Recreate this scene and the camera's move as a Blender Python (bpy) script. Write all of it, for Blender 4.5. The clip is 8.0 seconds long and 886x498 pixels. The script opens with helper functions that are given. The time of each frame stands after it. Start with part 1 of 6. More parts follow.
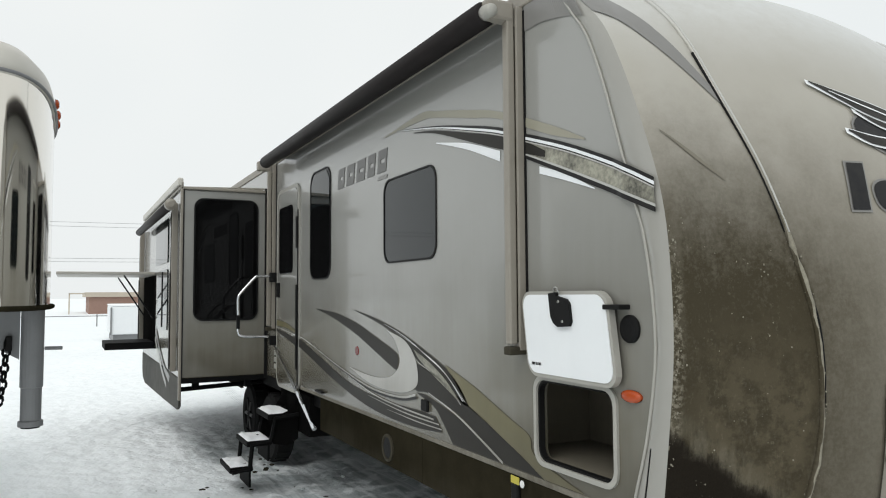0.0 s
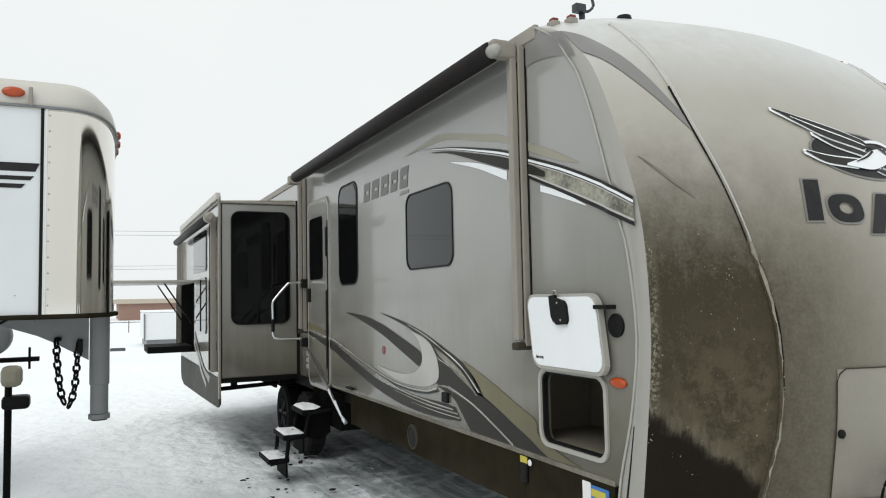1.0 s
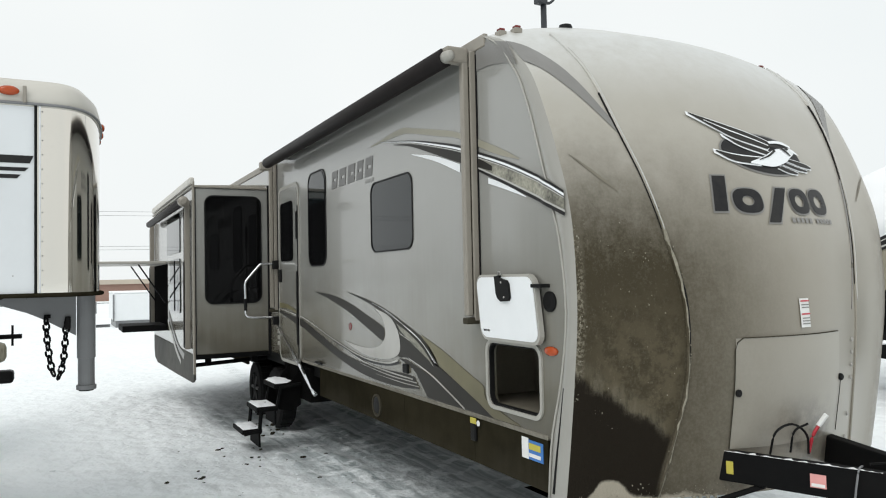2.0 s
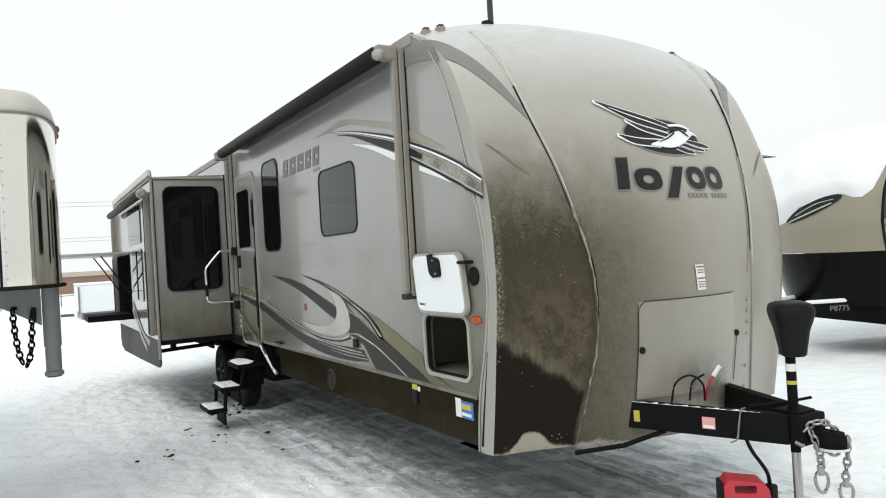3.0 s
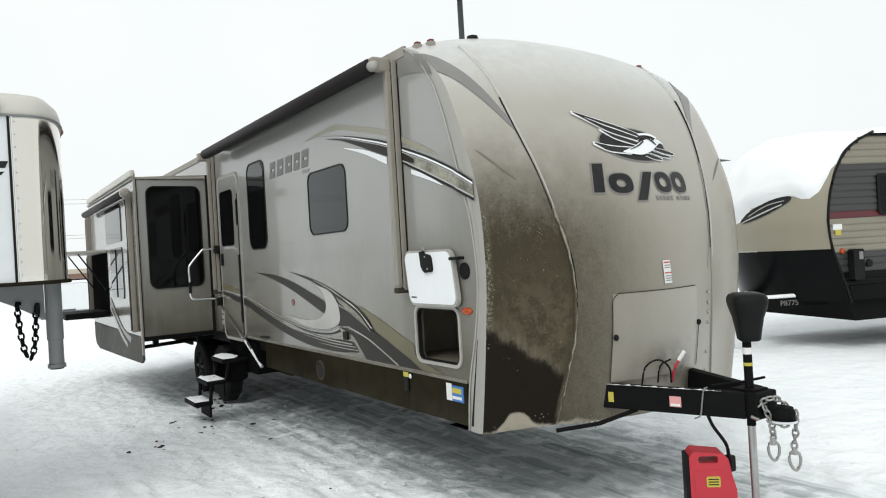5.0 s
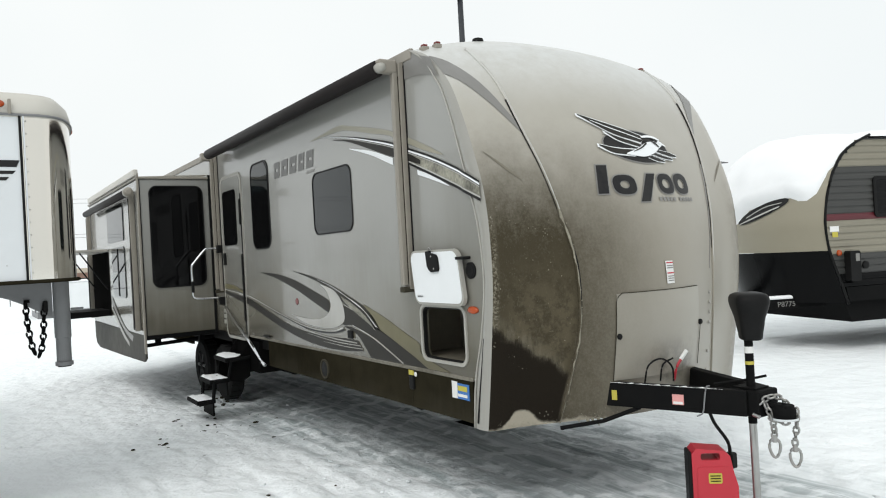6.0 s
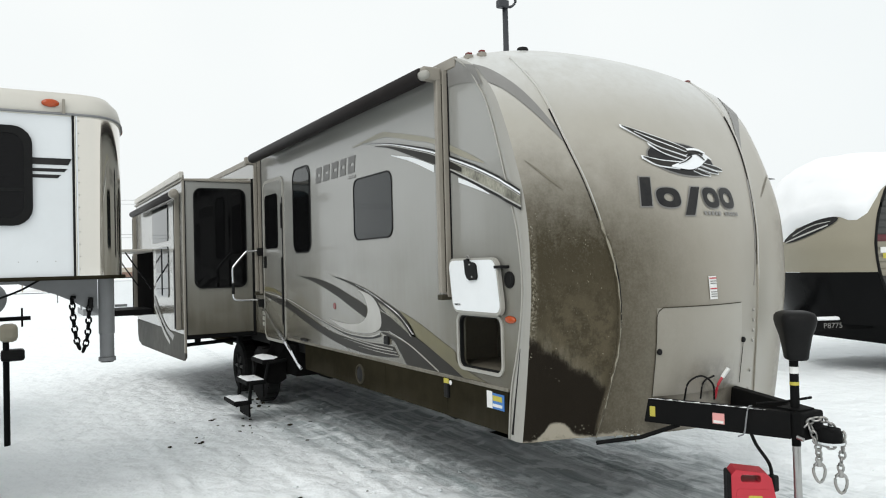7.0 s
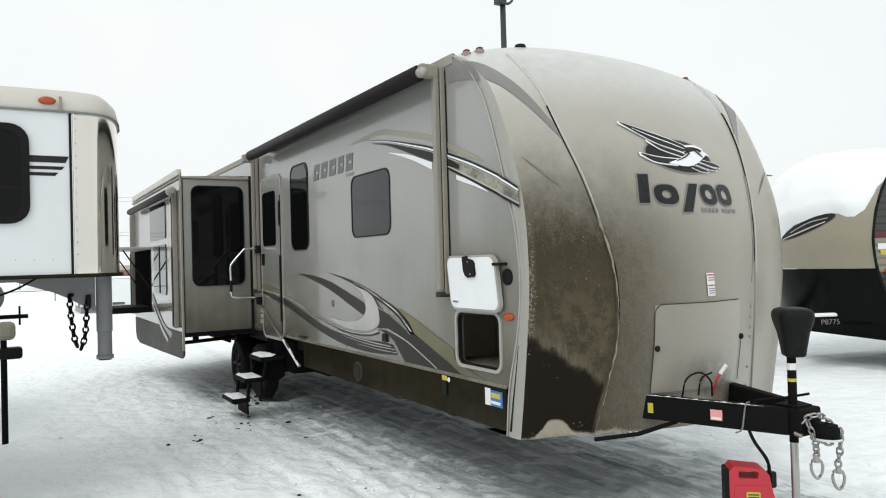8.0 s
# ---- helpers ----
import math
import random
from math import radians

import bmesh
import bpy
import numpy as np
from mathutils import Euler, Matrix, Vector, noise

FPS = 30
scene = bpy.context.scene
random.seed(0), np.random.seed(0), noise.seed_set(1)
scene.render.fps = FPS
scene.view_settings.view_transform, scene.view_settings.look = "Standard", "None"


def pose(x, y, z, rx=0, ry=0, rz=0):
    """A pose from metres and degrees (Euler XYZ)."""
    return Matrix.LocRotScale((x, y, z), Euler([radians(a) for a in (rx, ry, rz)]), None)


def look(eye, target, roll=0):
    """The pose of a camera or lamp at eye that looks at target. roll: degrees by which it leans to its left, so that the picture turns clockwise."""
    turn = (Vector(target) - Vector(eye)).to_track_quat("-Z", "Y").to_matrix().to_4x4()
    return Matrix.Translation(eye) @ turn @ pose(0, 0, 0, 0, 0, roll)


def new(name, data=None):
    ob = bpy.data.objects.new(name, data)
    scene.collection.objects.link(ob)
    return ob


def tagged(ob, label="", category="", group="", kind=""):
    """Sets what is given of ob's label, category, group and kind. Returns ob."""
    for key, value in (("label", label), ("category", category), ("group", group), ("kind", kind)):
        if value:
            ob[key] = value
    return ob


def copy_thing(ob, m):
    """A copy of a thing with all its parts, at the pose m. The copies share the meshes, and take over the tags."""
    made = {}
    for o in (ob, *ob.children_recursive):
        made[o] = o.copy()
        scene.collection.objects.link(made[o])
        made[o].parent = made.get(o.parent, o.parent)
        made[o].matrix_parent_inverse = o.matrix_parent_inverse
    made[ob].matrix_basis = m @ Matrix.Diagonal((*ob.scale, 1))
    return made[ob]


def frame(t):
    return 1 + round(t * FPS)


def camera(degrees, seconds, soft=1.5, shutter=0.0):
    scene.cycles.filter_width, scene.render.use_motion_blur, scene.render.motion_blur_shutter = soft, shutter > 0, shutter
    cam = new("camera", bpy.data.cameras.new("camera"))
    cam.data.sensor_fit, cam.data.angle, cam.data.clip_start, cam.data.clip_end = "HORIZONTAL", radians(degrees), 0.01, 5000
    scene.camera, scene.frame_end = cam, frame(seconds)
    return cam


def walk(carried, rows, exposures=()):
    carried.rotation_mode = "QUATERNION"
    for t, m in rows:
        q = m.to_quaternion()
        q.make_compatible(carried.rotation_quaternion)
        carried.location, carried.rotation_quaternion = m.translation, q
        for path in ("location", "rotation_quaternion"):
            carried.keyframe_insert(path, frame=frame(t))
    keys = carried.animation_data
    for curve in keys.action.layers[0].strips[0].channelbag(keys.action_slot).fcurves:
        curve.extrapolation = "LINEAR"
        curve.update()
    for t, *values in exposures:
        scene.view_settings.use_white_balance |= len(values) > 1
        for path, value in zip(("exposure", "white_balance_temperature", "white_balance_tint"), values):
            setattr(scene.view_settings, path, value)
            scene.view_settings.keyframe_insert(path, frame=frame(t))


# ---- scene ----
cam = camera(62.2, 8.0, soft=1.1)
PATH = [
    (0, (-1.955, -2.228, 1.8), (-1.048, -0.449, 1.923), -0.4),
    (0.5, (-2.087, -2.472, 1.799), (-1.215, -0.677, 1.924), -1.0),
    (1, (-2.147, -2.716, 1.807), (-1.298, -0.91, 1.937), -1.2),
    (2.3, (-2.302, -3.359, 1.796), (-1.355, -1.599, 1.858), -1.7),
    (2.5, (-2.297, -3.479, 1.789), (-1.336, -1.726, 1.848), -2.3),
    (3, (-2.296, -3.67, 1.798), (-1.305, -1.933, 1.813), -3.4),
    (3.5, (-2.306, -3.813, 1.802), (-1.296, -2.087, 1.802), -3.2),
    (4, (-2.403, -3.877, 1.802), (-1.366, -2.167, 1.809), -3.4),
    (4.5, (-2.559, -3.896, 1.797), (-1.49, -2.206, 1.803), -3.6),
    (6, (-2.781, -3.93, 1.789), (-1.687, -2.256, 1.798), -3.2),
    (6.5, (-2.78, -3.914, 1.783), (-1.741, -2.206, 1.822), -2.3),
    (7, (-2.781, -3.912, 1.776), (-1.773, -2.185, 1.816), -1.5),
    (7.5, (-2.784, -3.908, 1.783), (-1.782, -2.178, 1.812), -1.4),
    (8, (-2.781, -3.911, 1.777), (-1.768, -2.186, 1.809), -1.6),
]
walk(cam, [(t, look(eye, target, roll)) for t, eye, target, roll in PATH], exposures=((0, -0.12), (1.0, -0.09), (2.5, 0.0), (3.5, 0.08), (4.5, 0.05), (6.0, 0.0), (8.0, 0.0)))

# ---------------------------------------------------------------- world, light
world = bpy.data.worlds.new("overcast_sky")
scene.world = world
world.use_nodes = True
wn, wl = world.node_tree.nodes, world.node_tree.links
wn.clear()
w_out = wn.new("ShaderNodeOutputWorld")
w_bg = wn.new("ShaderNodeBackground")
w_sky = wn.new("ShaderNodeTexSky")
w_sky.sky_type, w_sky.sun_disc = "NISHITA", False
w_sky.sun_elevation, w_sky.sun_rotation = radians(49), radians(235)
w_sky.dust_density, w_sky.air_density = 4.0, 1.0
w_mul = wn.new("ShaderNodeVectorMath")
w_mul.operation = "SCALE"
w_mul.inputs["Scale"].default_value = 0.06
w_hsv = wn.new("ShaderNodeHueSaturation")
w_hsv.inputs["Saturation"].default_value = 0.15
w_cloud = wn.new("ShaderNodeTexNoise")
w_cloud.inputs["Scale"].default_value = 1.6
w_cloud.inputs["Detail"].default_value = 3
w_ramp = wn.new("ShaderNodeValToRGB")
w_ramp.color_ramp.elements[0].position, w_ramp.color_ramp.elements[0].color = 0.3, (0.88, 0.93, 0.94, 1)
w_ramp.color_ramp.elements[1].position, w_ramp.color_ramp.elements[1].color = 0.7, (0.96, 0.99, 0.985, 1)
w_mix = wn.new("ShaderNodeMix")
w_mix.data_type = "RGBA"
w_mix.inputs["Factor"].default_value = 0.9
wl.new(w_sky.outputs[0], w_mul.inputs[0])
wl.new(w_mul.outputs[0], w_hsv.inputs["Color"])
wl.new(w_cloud.outputs["Fac"], w_ramp.inputs[0])
wl.new(w_hsv.outputs[0], w_mix.inputs[6])
wl.new(w_ramp.outputs[0], w_mix.inputs[7])
wl.new(w_mix.outputs[2], w_bg.inputs["Color"])
w_bg.inputs["Strength"].default_value = 1.08
wl.new(w_bg.outputs[0], w_out.inputs[0])

sun = new("sun", bpy.data.lights.new("sun", "SUN"))
sun.data.energy, sun.data.angle, sun.data.color = 1.1, radians(35), (1, 0.985, 0.96)
sun.matrix_world = look((-10, -7, 14), (0, 0, 0))


# ---------------------------------------------------------------- materials
def mat(name, color, rough=0.5, metal=0.0, second=None, scale=8.0, amount=0.5, bump=0.0, bump_scale=60.0,
        coat=0.0, transmission=0.0, emission=0.0, rough_var=0.1, ior=1.5, spec=0.5):
    m = bpy.data.materials.new(name)
    m.use_nodes = True
    n, l = m.node_tree.nodes, m.node_tree.links
    b = n["Principled BSDF"]
    b.inputs["Roughness"].default_value, b.inputs["Metallic"].default_value = rough, metal
    b.inputs["Coat Weight"].default_value, b.inputs["Transmission Weight"].default_value = coat, transmission
    b.inputs["IOR"].default_value, b.inputs["Specular IOR Level"].default_value = ior, spec
    b.inputs["Coat Roughness"].default_value = 0.07
    if emission:
        b.inputs["Emission Color"].default_value, b.inputs["Emission Strength"].default_value = (*color, 1), emission
    co = n.new("ShaderNodeTexCoord")
    second = second or tuple(c * 0.8 for c in color)
    a = n.new("ShaderNodeTexNoise")
    a.inputs["Scale"].default_value, a.inputs["Detail"].default_value, a.inputs["Roughness"].default_value = scale, 8, 0.65
    l.new(co.outputs["Object"], a.inputs["Vector"])
    big = n.new("ShaderNodeTexNoise")
    big.inputs["Scale"].default_value, big.inputs["Detail"].default_value = scale * 0.13, 3
    l.new(co.outputs["Object"], big.inputs["Vector"])
    add = n.new("ShaderNodeMath")
    add.operation = "MULTIPLY_ADD"
    l.new(a.outputs["Fac"], add.inputs[0])
    add.inputs[1].default_value = 0.5
    half = n.new("ShaderNodeMath")
    half.operation = "MULTIPLY"
    l.new(big.outputs["Fac"], half.inputs[0])
    half.inputs[1].default_value = 0.5
    l.new(half.outputs[0], add.inputs[2])
    r = n.new("ShaderNodeMapRange")
    r.inputs["From Min"].default_value, r.inputs["From Max"].default_value = 0.38, 0.66
    r.inputs["To Max"].default_value = amount
    l.new(add.outputs[0], r.inputs["Value"])
    mix = n.new("ShaderNodeMix")
    mix.data_type = "RGBA"
    mix.inputs[6].default_value, mix.inputs[7].default_value = (*color, 1), (*second, 1)
    l.new(r.outputs[0], mix.inputs["Factor"])
    l.new(mix.outputs[2], b.inputs["Base Color"])
    rr = n.new("ShaderNodeMapRange")
    rr.inputs["To Min"].default_value, rr.inputs["To Max"].default_value = max(0, rough - rough_var / 2), min(1, rough + rough_var)
    l.new(a.outputs["Fac"], rr.inputs["Value"])
    l.new(rr.outputs[0], b.inputs["Roughness"])
    if bump:
        f = n.new("ShaderNodeTexNoise")
        f.inputs["Scale"].default_value, f.inputs["Detail"].default_value = bump_scale, 6
        l.new(co.outputs["Object"], f.inputs["Vector"])
        bp = n.new("ShaderNodeBump")
        bp.inputs["Strength"].default_value, bp.inputs["Distance"].default_value = bump, 0.01
        l.new(f.outputs["Fac"], bp.inputs["Height"])
        l.new(bp.outputs[0], b.inputs["Normal"])
    return m


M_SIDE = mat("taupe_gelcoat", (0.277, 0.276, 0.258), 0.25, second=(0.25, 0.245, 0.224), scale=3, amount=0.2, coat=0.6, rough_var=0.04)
M_CAP_PLAIN = mat("champagne_fibreglass", (0.31, 0.302, 0.275), 0.3, second=(0.275, 0.265, 0.235), scale=5, coat=0.3)
M_SKIRT = mat("road_dusted_skirt", (0.016, 0.0142, 0.009), 0.85, second=(0.032, 0.028, 0.018), scale=6, amount=0.8, bump=0.1, spec=0.0)
M_TRIM = mat("light_trim", (0.46, 0.44, 0.4), 0.4, second=(0.3, 0.28, 0.24))
M_TRIM_MUDDY = mat("mud_caked_trim", (0.11, 0.1, 0.076), 0.7, second=(0.32, 0.3, 0.25), scale=30, amount=0.55, bump=0.3)
M_ARM = mat("tan_painted_aluminium", (0.27, 0.248, 0.21), 0.4, second=(0.2, 0.18, 0.15), scale=10)
M_BLACKP = mat("black_plastic", (0.008, 0.008, 0.008), 0.45, second=(0.016, 0.016, 0.016), scale=20, spec=0.1)
M_FRAMEP = mat("black_chassis_paint", (0.0055, 0.0058, 0.006), 0.6, second=(0.011, 0.0105, 0.01), scale=9, bump=0.08, spec=0.05)
M_RUBBER = mat("tyre_rubber", (0.013, 0.013, 0.013), 0.8, second=(0.025, 0.025, 0.025), scale=12, bump=0.2, spec=0.08)
M_GLASS = mat("tinted_glass", (0.004, 0.004, 0.0045), 0.03, second=(0.006, 0.006, 0.006), scale=2, transmission=0.2, rough_var=0.02, spec=0.07)
M_GLASS_GREY = mat("grey_tinted_glass", (0.010, 0.0135, 0.0145), 0.03, second=(0.008, 0.0105, 0.012), scale=2, transmission=0.2, rough_var=0.02, spec=0.3)
# near-black that paints deep shade into recesses; the black step plates wear it too
M_VOID = mat("recess_shade_black", (0.006, 0.006, 0.006), 0.95, second=(0.01, 0.0095, 0.009), scale=9, spec=0.0)
M_STEEL = mat("dull_jack_steel", (0.42, 0.42, 0.41), 0.35, 1.0, second=(0.3, 0.29, 0.27), scale=14)
M_APRON = mat("grey_apron_panel", (0.085, 0.083, 0.075), 0.6, second=(0.05, 0.048, 0.042), scale=5, amount=0.9, spec=0.1)
M_SPOKE = mat("dark_grey_alloy", (0.05, 0.05, 0.05), 0.4, 0.6, second=(0.03, 0.03, 0.03), scale=12)
M_PORT = mat("dusty_brown_plastic", (0.05, 0.045, 0.032), 0.7, second=(0.03, 0.027, 0.02), scale=20, spec=0.1)
M_AWN = mat("dark_vinyl_roll", (0.012, 0.01, 0.01), 0.55, second=(0.028, 0.023, 0.022), scale=6, spec=0.15)
M_WHITE = mat("white_door_skin", (0.8, 0.82, 0.83), 0.35, second=(0.7, 0.72, 0.73), scale=4)
M_GLOSSBLACK = mat("gloss_black_fibreglass", (0.004, 0.0042, 0.0045), 0.2, second=(0.008, 0.008, 0.008), scale=3, spec=0.06)
M_GREYFRAME = mat("grey_door_frame", (0.36, 0.35, 0.315), 0.4)
M_DARKG = mat("charcoal_decal", (0.028, 0.0265, 0.024), 0.35, second=(0.045, 0.042, 0.036), scale=5, spec=0.1)
M_BLACKG = mat("black_decal", (0.014, 0.014, 0.0155), 0.35, second=(0.045, 0.043, 0.038), scale=22, spec=0.15)
M_SILVER = mat("silver_decal", (0.46, 0.455, 0.43), 0.3, second=(0.38, 0.37, 0.34), scale=6)
M_GOLD = mat("olive_gold_decal", (0.15, 0.135, 0.07), 0.35, second=(0.12, 0.105, 0.055), scale=6)
M_SPECK = mat("speckled_gold_decal", (0.36, 0.35, 0.28), 0.35, second=(0.05, 0.048, 0.04), scale=55, amount=1.0)
M_GOLD2 = mat("pale_gold_decal", (0.29, 0.275, 0.215), 0.35, second=(0.25, 0.235, 0.18), scale=6)
M_GREY_D = mat("grey_decal", (0.2, 0.195, 0.185), 0.35, second=(0.16, 0.155, 0.145), scale=6)
M_CHROME = mat("chrome", (0.75, 0.76, 0.77), 0.15, 1.0, second=(0.6, 0.61, 0.62), rough_var=0.15)
M_ZINC = mat("zinc_chain", (0.38, 0.38, 0.37), 0.35, 1.0, second=(0.3, 0.27, 0.23), scale=40)
M_AMBER = mat("amber_lens", (0.42, 0.062, 0.008), 0.15, second=(0.25, 0.032, 0.005), scale=40)
M_REDL = mat("red_reflector", (0.17, 0.014, 0.013), 0.2)
M_RED = mat("red_plastic", (0.48, 0.022, 0.04), 0.4, second=(0.38, 0.02, 0.03), scale=6)
M_YELLOW = mat("yellow_label", (0.5, 0.43, 0.06), 0.5)
M_BLUE = mat("blue_label", (0.04, 0.17, 0.48), 0.4)
M_LABEL = mat("white_label", (0.75, 0.75, 0.73), 0.5)
M_PINK = mat("faded_red_label", (0.7, 0.32, 0.3), 0.5)
M_INSIDE = mat("compartment_lining", (0.18, 0.163, 0.125), 0.7, second=(0.09, 0.08, 0.06), scale=6)
M_ALU = mat("white_aluminium_panel", (0.66, 0.685, 0.7), 0.35, second=(0.57, 0.59, 0.6), scale=3, amount=0.7)
M_MIRROR = mat("polished_stainless", (0.72, 0.69, 0.63), 0.06, 1.0, second=(0.68, 0.65, 0.59), scale=2, rough_var=0.05)
M_ROOFCAP = mat("ivory_roof_cap", (0.55, 0.53, 0.48), 0.4, second=(0.47, 0.45, 0.4), scale=4)
M_GREYSTEEL = mat("grey_painted_steel", (0.2, 0.205, 0.21), 0.45, second=(0.15, 0.153, 0.155), scale=8, bump=0.1)
M_TAN = mat("tan_fibreglass", (0.29, 0.265, 0.2), 0.4, second=(0.26, 0.235, 0.178), scale=3)
M_SIDING = mat("grey_ribbed_siding", (0.032, 0.032, 0.03), 0.45, second=(0.045, 0.045, 0.042), scale=4)
M_SIDING2 = mat("tan_ribbed_siding", (0.22, 0.203, 0.155), 0.45, second=(0.18, 0.165, 0.125), scale=4)
M_MAROON = mat("maroon_stripe", (0.09, 0.008, 0.014), 0.4)
M_BRICK = mat("red_brown_brick", (0.3, 0.19, 0.15), 0.8, second=(0.24, 0.15, 0.12), scale=3)
M_FASCIA = mat("tan_fascia", (0.5, 0.44, 0.36), 0.7)
M_POLE = mat("dark_galvanised_pole", (0.03, 0.033, 0.038), 0.5)
M_CREASE = mat("taupe_crease_shade", (0.165, 0.148, 0.112), 0.5, second=(0.12, 0.108, 0.08), scale=14)
M_EAGLE = mat("dark_grey_lettering", (0.1, 0.098, 0.093), 0.35, second=(0.13, 0.127, 0.12), scale=5)
M_CRUST = mat("dried_slush", (0.3, 0.28, 0.22), 0.9, second=(0.16, 0.145, 0.11), scale=60, amount=1.0)
M_ROOF = mat("pale_roof_membrane", (0.55, 0.55, 0.53), 0.6, second=(0.7, 0.71, 0.72), scale=2, amount=1.0)


def snow_material(name, tracked):
    """Snow; where tracked, dirty packed wheel lanes run along y, with the trailer's shade painted in."""
    m = mat(name, (0.91, 0.94, 0.95) if tracked else (0.9, 0.91, 0.92), 0.75, second=(0.82, 0.855, 0.87) if tracked else (0.85, 0.86, 0.87), scale=2.2, amount=0.7, bump=0.3, bump_scale=9)
    if not tracked:
        return m
    n, l = m.node_tree.nodes, m.node_tree.links
    b = n["Principled BSDF"]
    old = b.inputs["Base Color"].links[0].from_socket
    geo = n.new("ShaderNodeNewGeometry")
    sep = n.new("ShaderNodeSeparateXYZ")
    l.new(geo.outputs["Position"], sep.inputs[0])
    stretch = n.new("ShaderNodeVectorMath")
    stretch.operation = "MULTIPLY"
    stretch.inputs[1].default_value = (5.0, 0.22, 1)
    l.new(geo.outputs["Position"], stretch.inputs[0])
    streak = n.new("ShaderNodeTexNoise")
    streak.inputs["Scale"].default_value, streak.inputs["Detail"].default_value = 1.0, 7
    l.new(stretch.outputs[0], streak.inputs["Vector"])

    def ramp(sock, a, c, lo=0.0, hi=1.0):
        r = n.new("ShaderNodeMapRange")
        r.interpolation_type = "SMOOTHSTEP"
        r.inputs["From Min"].default_value, r.inputs["From Max"].default_value = a, c
        r.inputs["To Min"].default_value, r.inputs["To Max"].default_value = lo, hi
        l.new(sock, r.inputs["Value"])
        return r.outputs[0]

    def times(p, q):
        k = n.new("ShaderNodeMath")
        k.operation = "MULTIPLY"
        l.new(p, k.inputs[0])
        l.new(q, k.inputs[1])
        return k.outputs[0]

    wob = n.new("ShaderNodeMath")
    wob.operation = "MULTIPLY_ADD"
    l.new(streak.outputs["Fac"], wob.inputs[0])
    wob.inputs[1].default_value = 0.7
    shift = n.new("ShaderNodeMath")
    shift.operation = "ADD"
    l.new(sep.outputs[0], shift.inputs[0])
    shift.inputs[1].default_value = -0.35
    rear = n.new("ShaderNodeMath")        # the packed lane, with its painted shade, widens towards the axles
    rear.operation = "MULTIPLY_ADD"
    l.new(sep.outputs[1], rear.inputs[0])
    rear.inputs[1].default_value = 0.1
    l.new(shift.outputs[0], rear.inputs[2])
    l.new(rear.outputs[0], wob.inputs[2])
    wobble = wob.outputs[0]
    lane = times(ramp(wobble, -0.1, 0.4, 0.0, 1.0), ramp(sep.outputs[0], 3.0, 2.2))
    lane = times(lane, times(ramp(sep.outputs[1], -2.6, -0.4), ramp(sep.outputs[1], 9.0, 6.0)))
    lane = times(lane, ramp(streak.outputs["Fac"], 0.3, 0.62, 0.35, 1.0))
    tread = n.new("ShaderNodeVectorMath")
    tread.operation = "MULTIPLY"
    tread.inputs[1].default_value = (15.0, 0.22, 1)
    l.new(geo.outputs["Position"], tread.inputs[0])
    fine = n.new("ShaderNodeTexNoise")
    fine.inputs["Scale"].default_value, fine.inputs["Detail"].default_value = 1.0, 8
    l.new(tread.outputs[0], fine.inputs["Vector"])
    clump = n.new("ShaderNodeTexNoise")
    clump.inputs["Scale"].default_value, clump.inputs["Detail"].default_value = 4.5, 8
    l.new(geo.outputs["Position"], clump.inputs["Vector"])
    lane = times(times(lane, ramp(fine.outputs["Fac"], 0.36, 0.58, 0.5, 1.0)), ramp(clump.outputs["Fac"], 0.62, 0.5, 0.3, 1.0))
    # a tyre's tread lines along the edge of the packed lane
    wave = n.new("ShaderNodeMath")
    wave.operation = "MULTIPLY_ADD"
    l.new(sep.outputs[1], wave.inputs[0])
    wave.inputs[1].default_value = -0.045
    l.new(sep.outputs[0], wave.inputs[2])
    comb = n.new("ShaderNodeMath")
    comb.operation = "MULTIPLY"
    comb.inputs[1].default_value = 150.0
    l.new(wave.outputs[0], comb.inputs[0])
    ripple = n.new("ShaderNodeMath")
    ripple.operation = "SINE"
    l.new(comb.outputs[0], ripple.inputs[0])
    track = times(ramp(wave.outputs[0], 0.14, 0.2), ramp(wave.outputs[0], 0.42, 0.36))
    track = times(times(track, ramp(ripple.outputs[0], 0.1, 0.8, 0.0, 0.55)), times(ramp(clump.outputs["Fac"], 0.62, 0.45), ramp(sep.outputs[1], -1.5, 0.5)))
    joined = n.new("ShaderNodeMath")
    joined.operation = "MAXIMUM"
    l.new(lane, joined.inputs[0])
    l.new(track, joined.inputs[1])
    lane = joined.outputs[0]
    # one blue-grey colours both the packed slush and the shade under the trailer
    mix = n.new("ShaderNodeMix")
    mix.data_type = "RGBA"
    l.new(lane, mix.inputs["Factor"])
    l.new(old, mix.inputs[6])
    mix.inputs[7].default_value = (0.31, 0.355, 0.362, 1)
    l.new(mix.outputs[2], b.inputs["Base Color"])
    return m


def more_relief(m, scale, height):
    """A coarser relief under the fine one."""
    n, l = m.node_tree.nodes, m.node_tree.links
    b = n["Principled BSDF"]
    fine = b.inputs["Normal"].links[0].from_node
    geo = n.new("ShaderNodeNewGeometry")
    t = n.new("ShaderNodeTexNoise")
    t.inputs["Scale"].default_value, t.inputs["Detail"].default_value, t.inputs["Roughness"].default_value = scale, 4, 0.5
    l.new(geo.outputs["Position"], t.inputs["Vector"])
    k = n.new("ShaderNodeBump")
    k.inputs["Strength"].default_value, k.inputs["Distance"].default_value = 0.8, height
    l.new(t.outputs["Fac"], k.inputs["Height"])
    l.new(k.outputs[0], fine.inputs["Normal"])


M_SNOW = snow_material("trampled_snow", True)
more_relief(M_SNOW, 3.5, 0.12)
M_SNOWCAP = snow_material("fresh_snow", False)


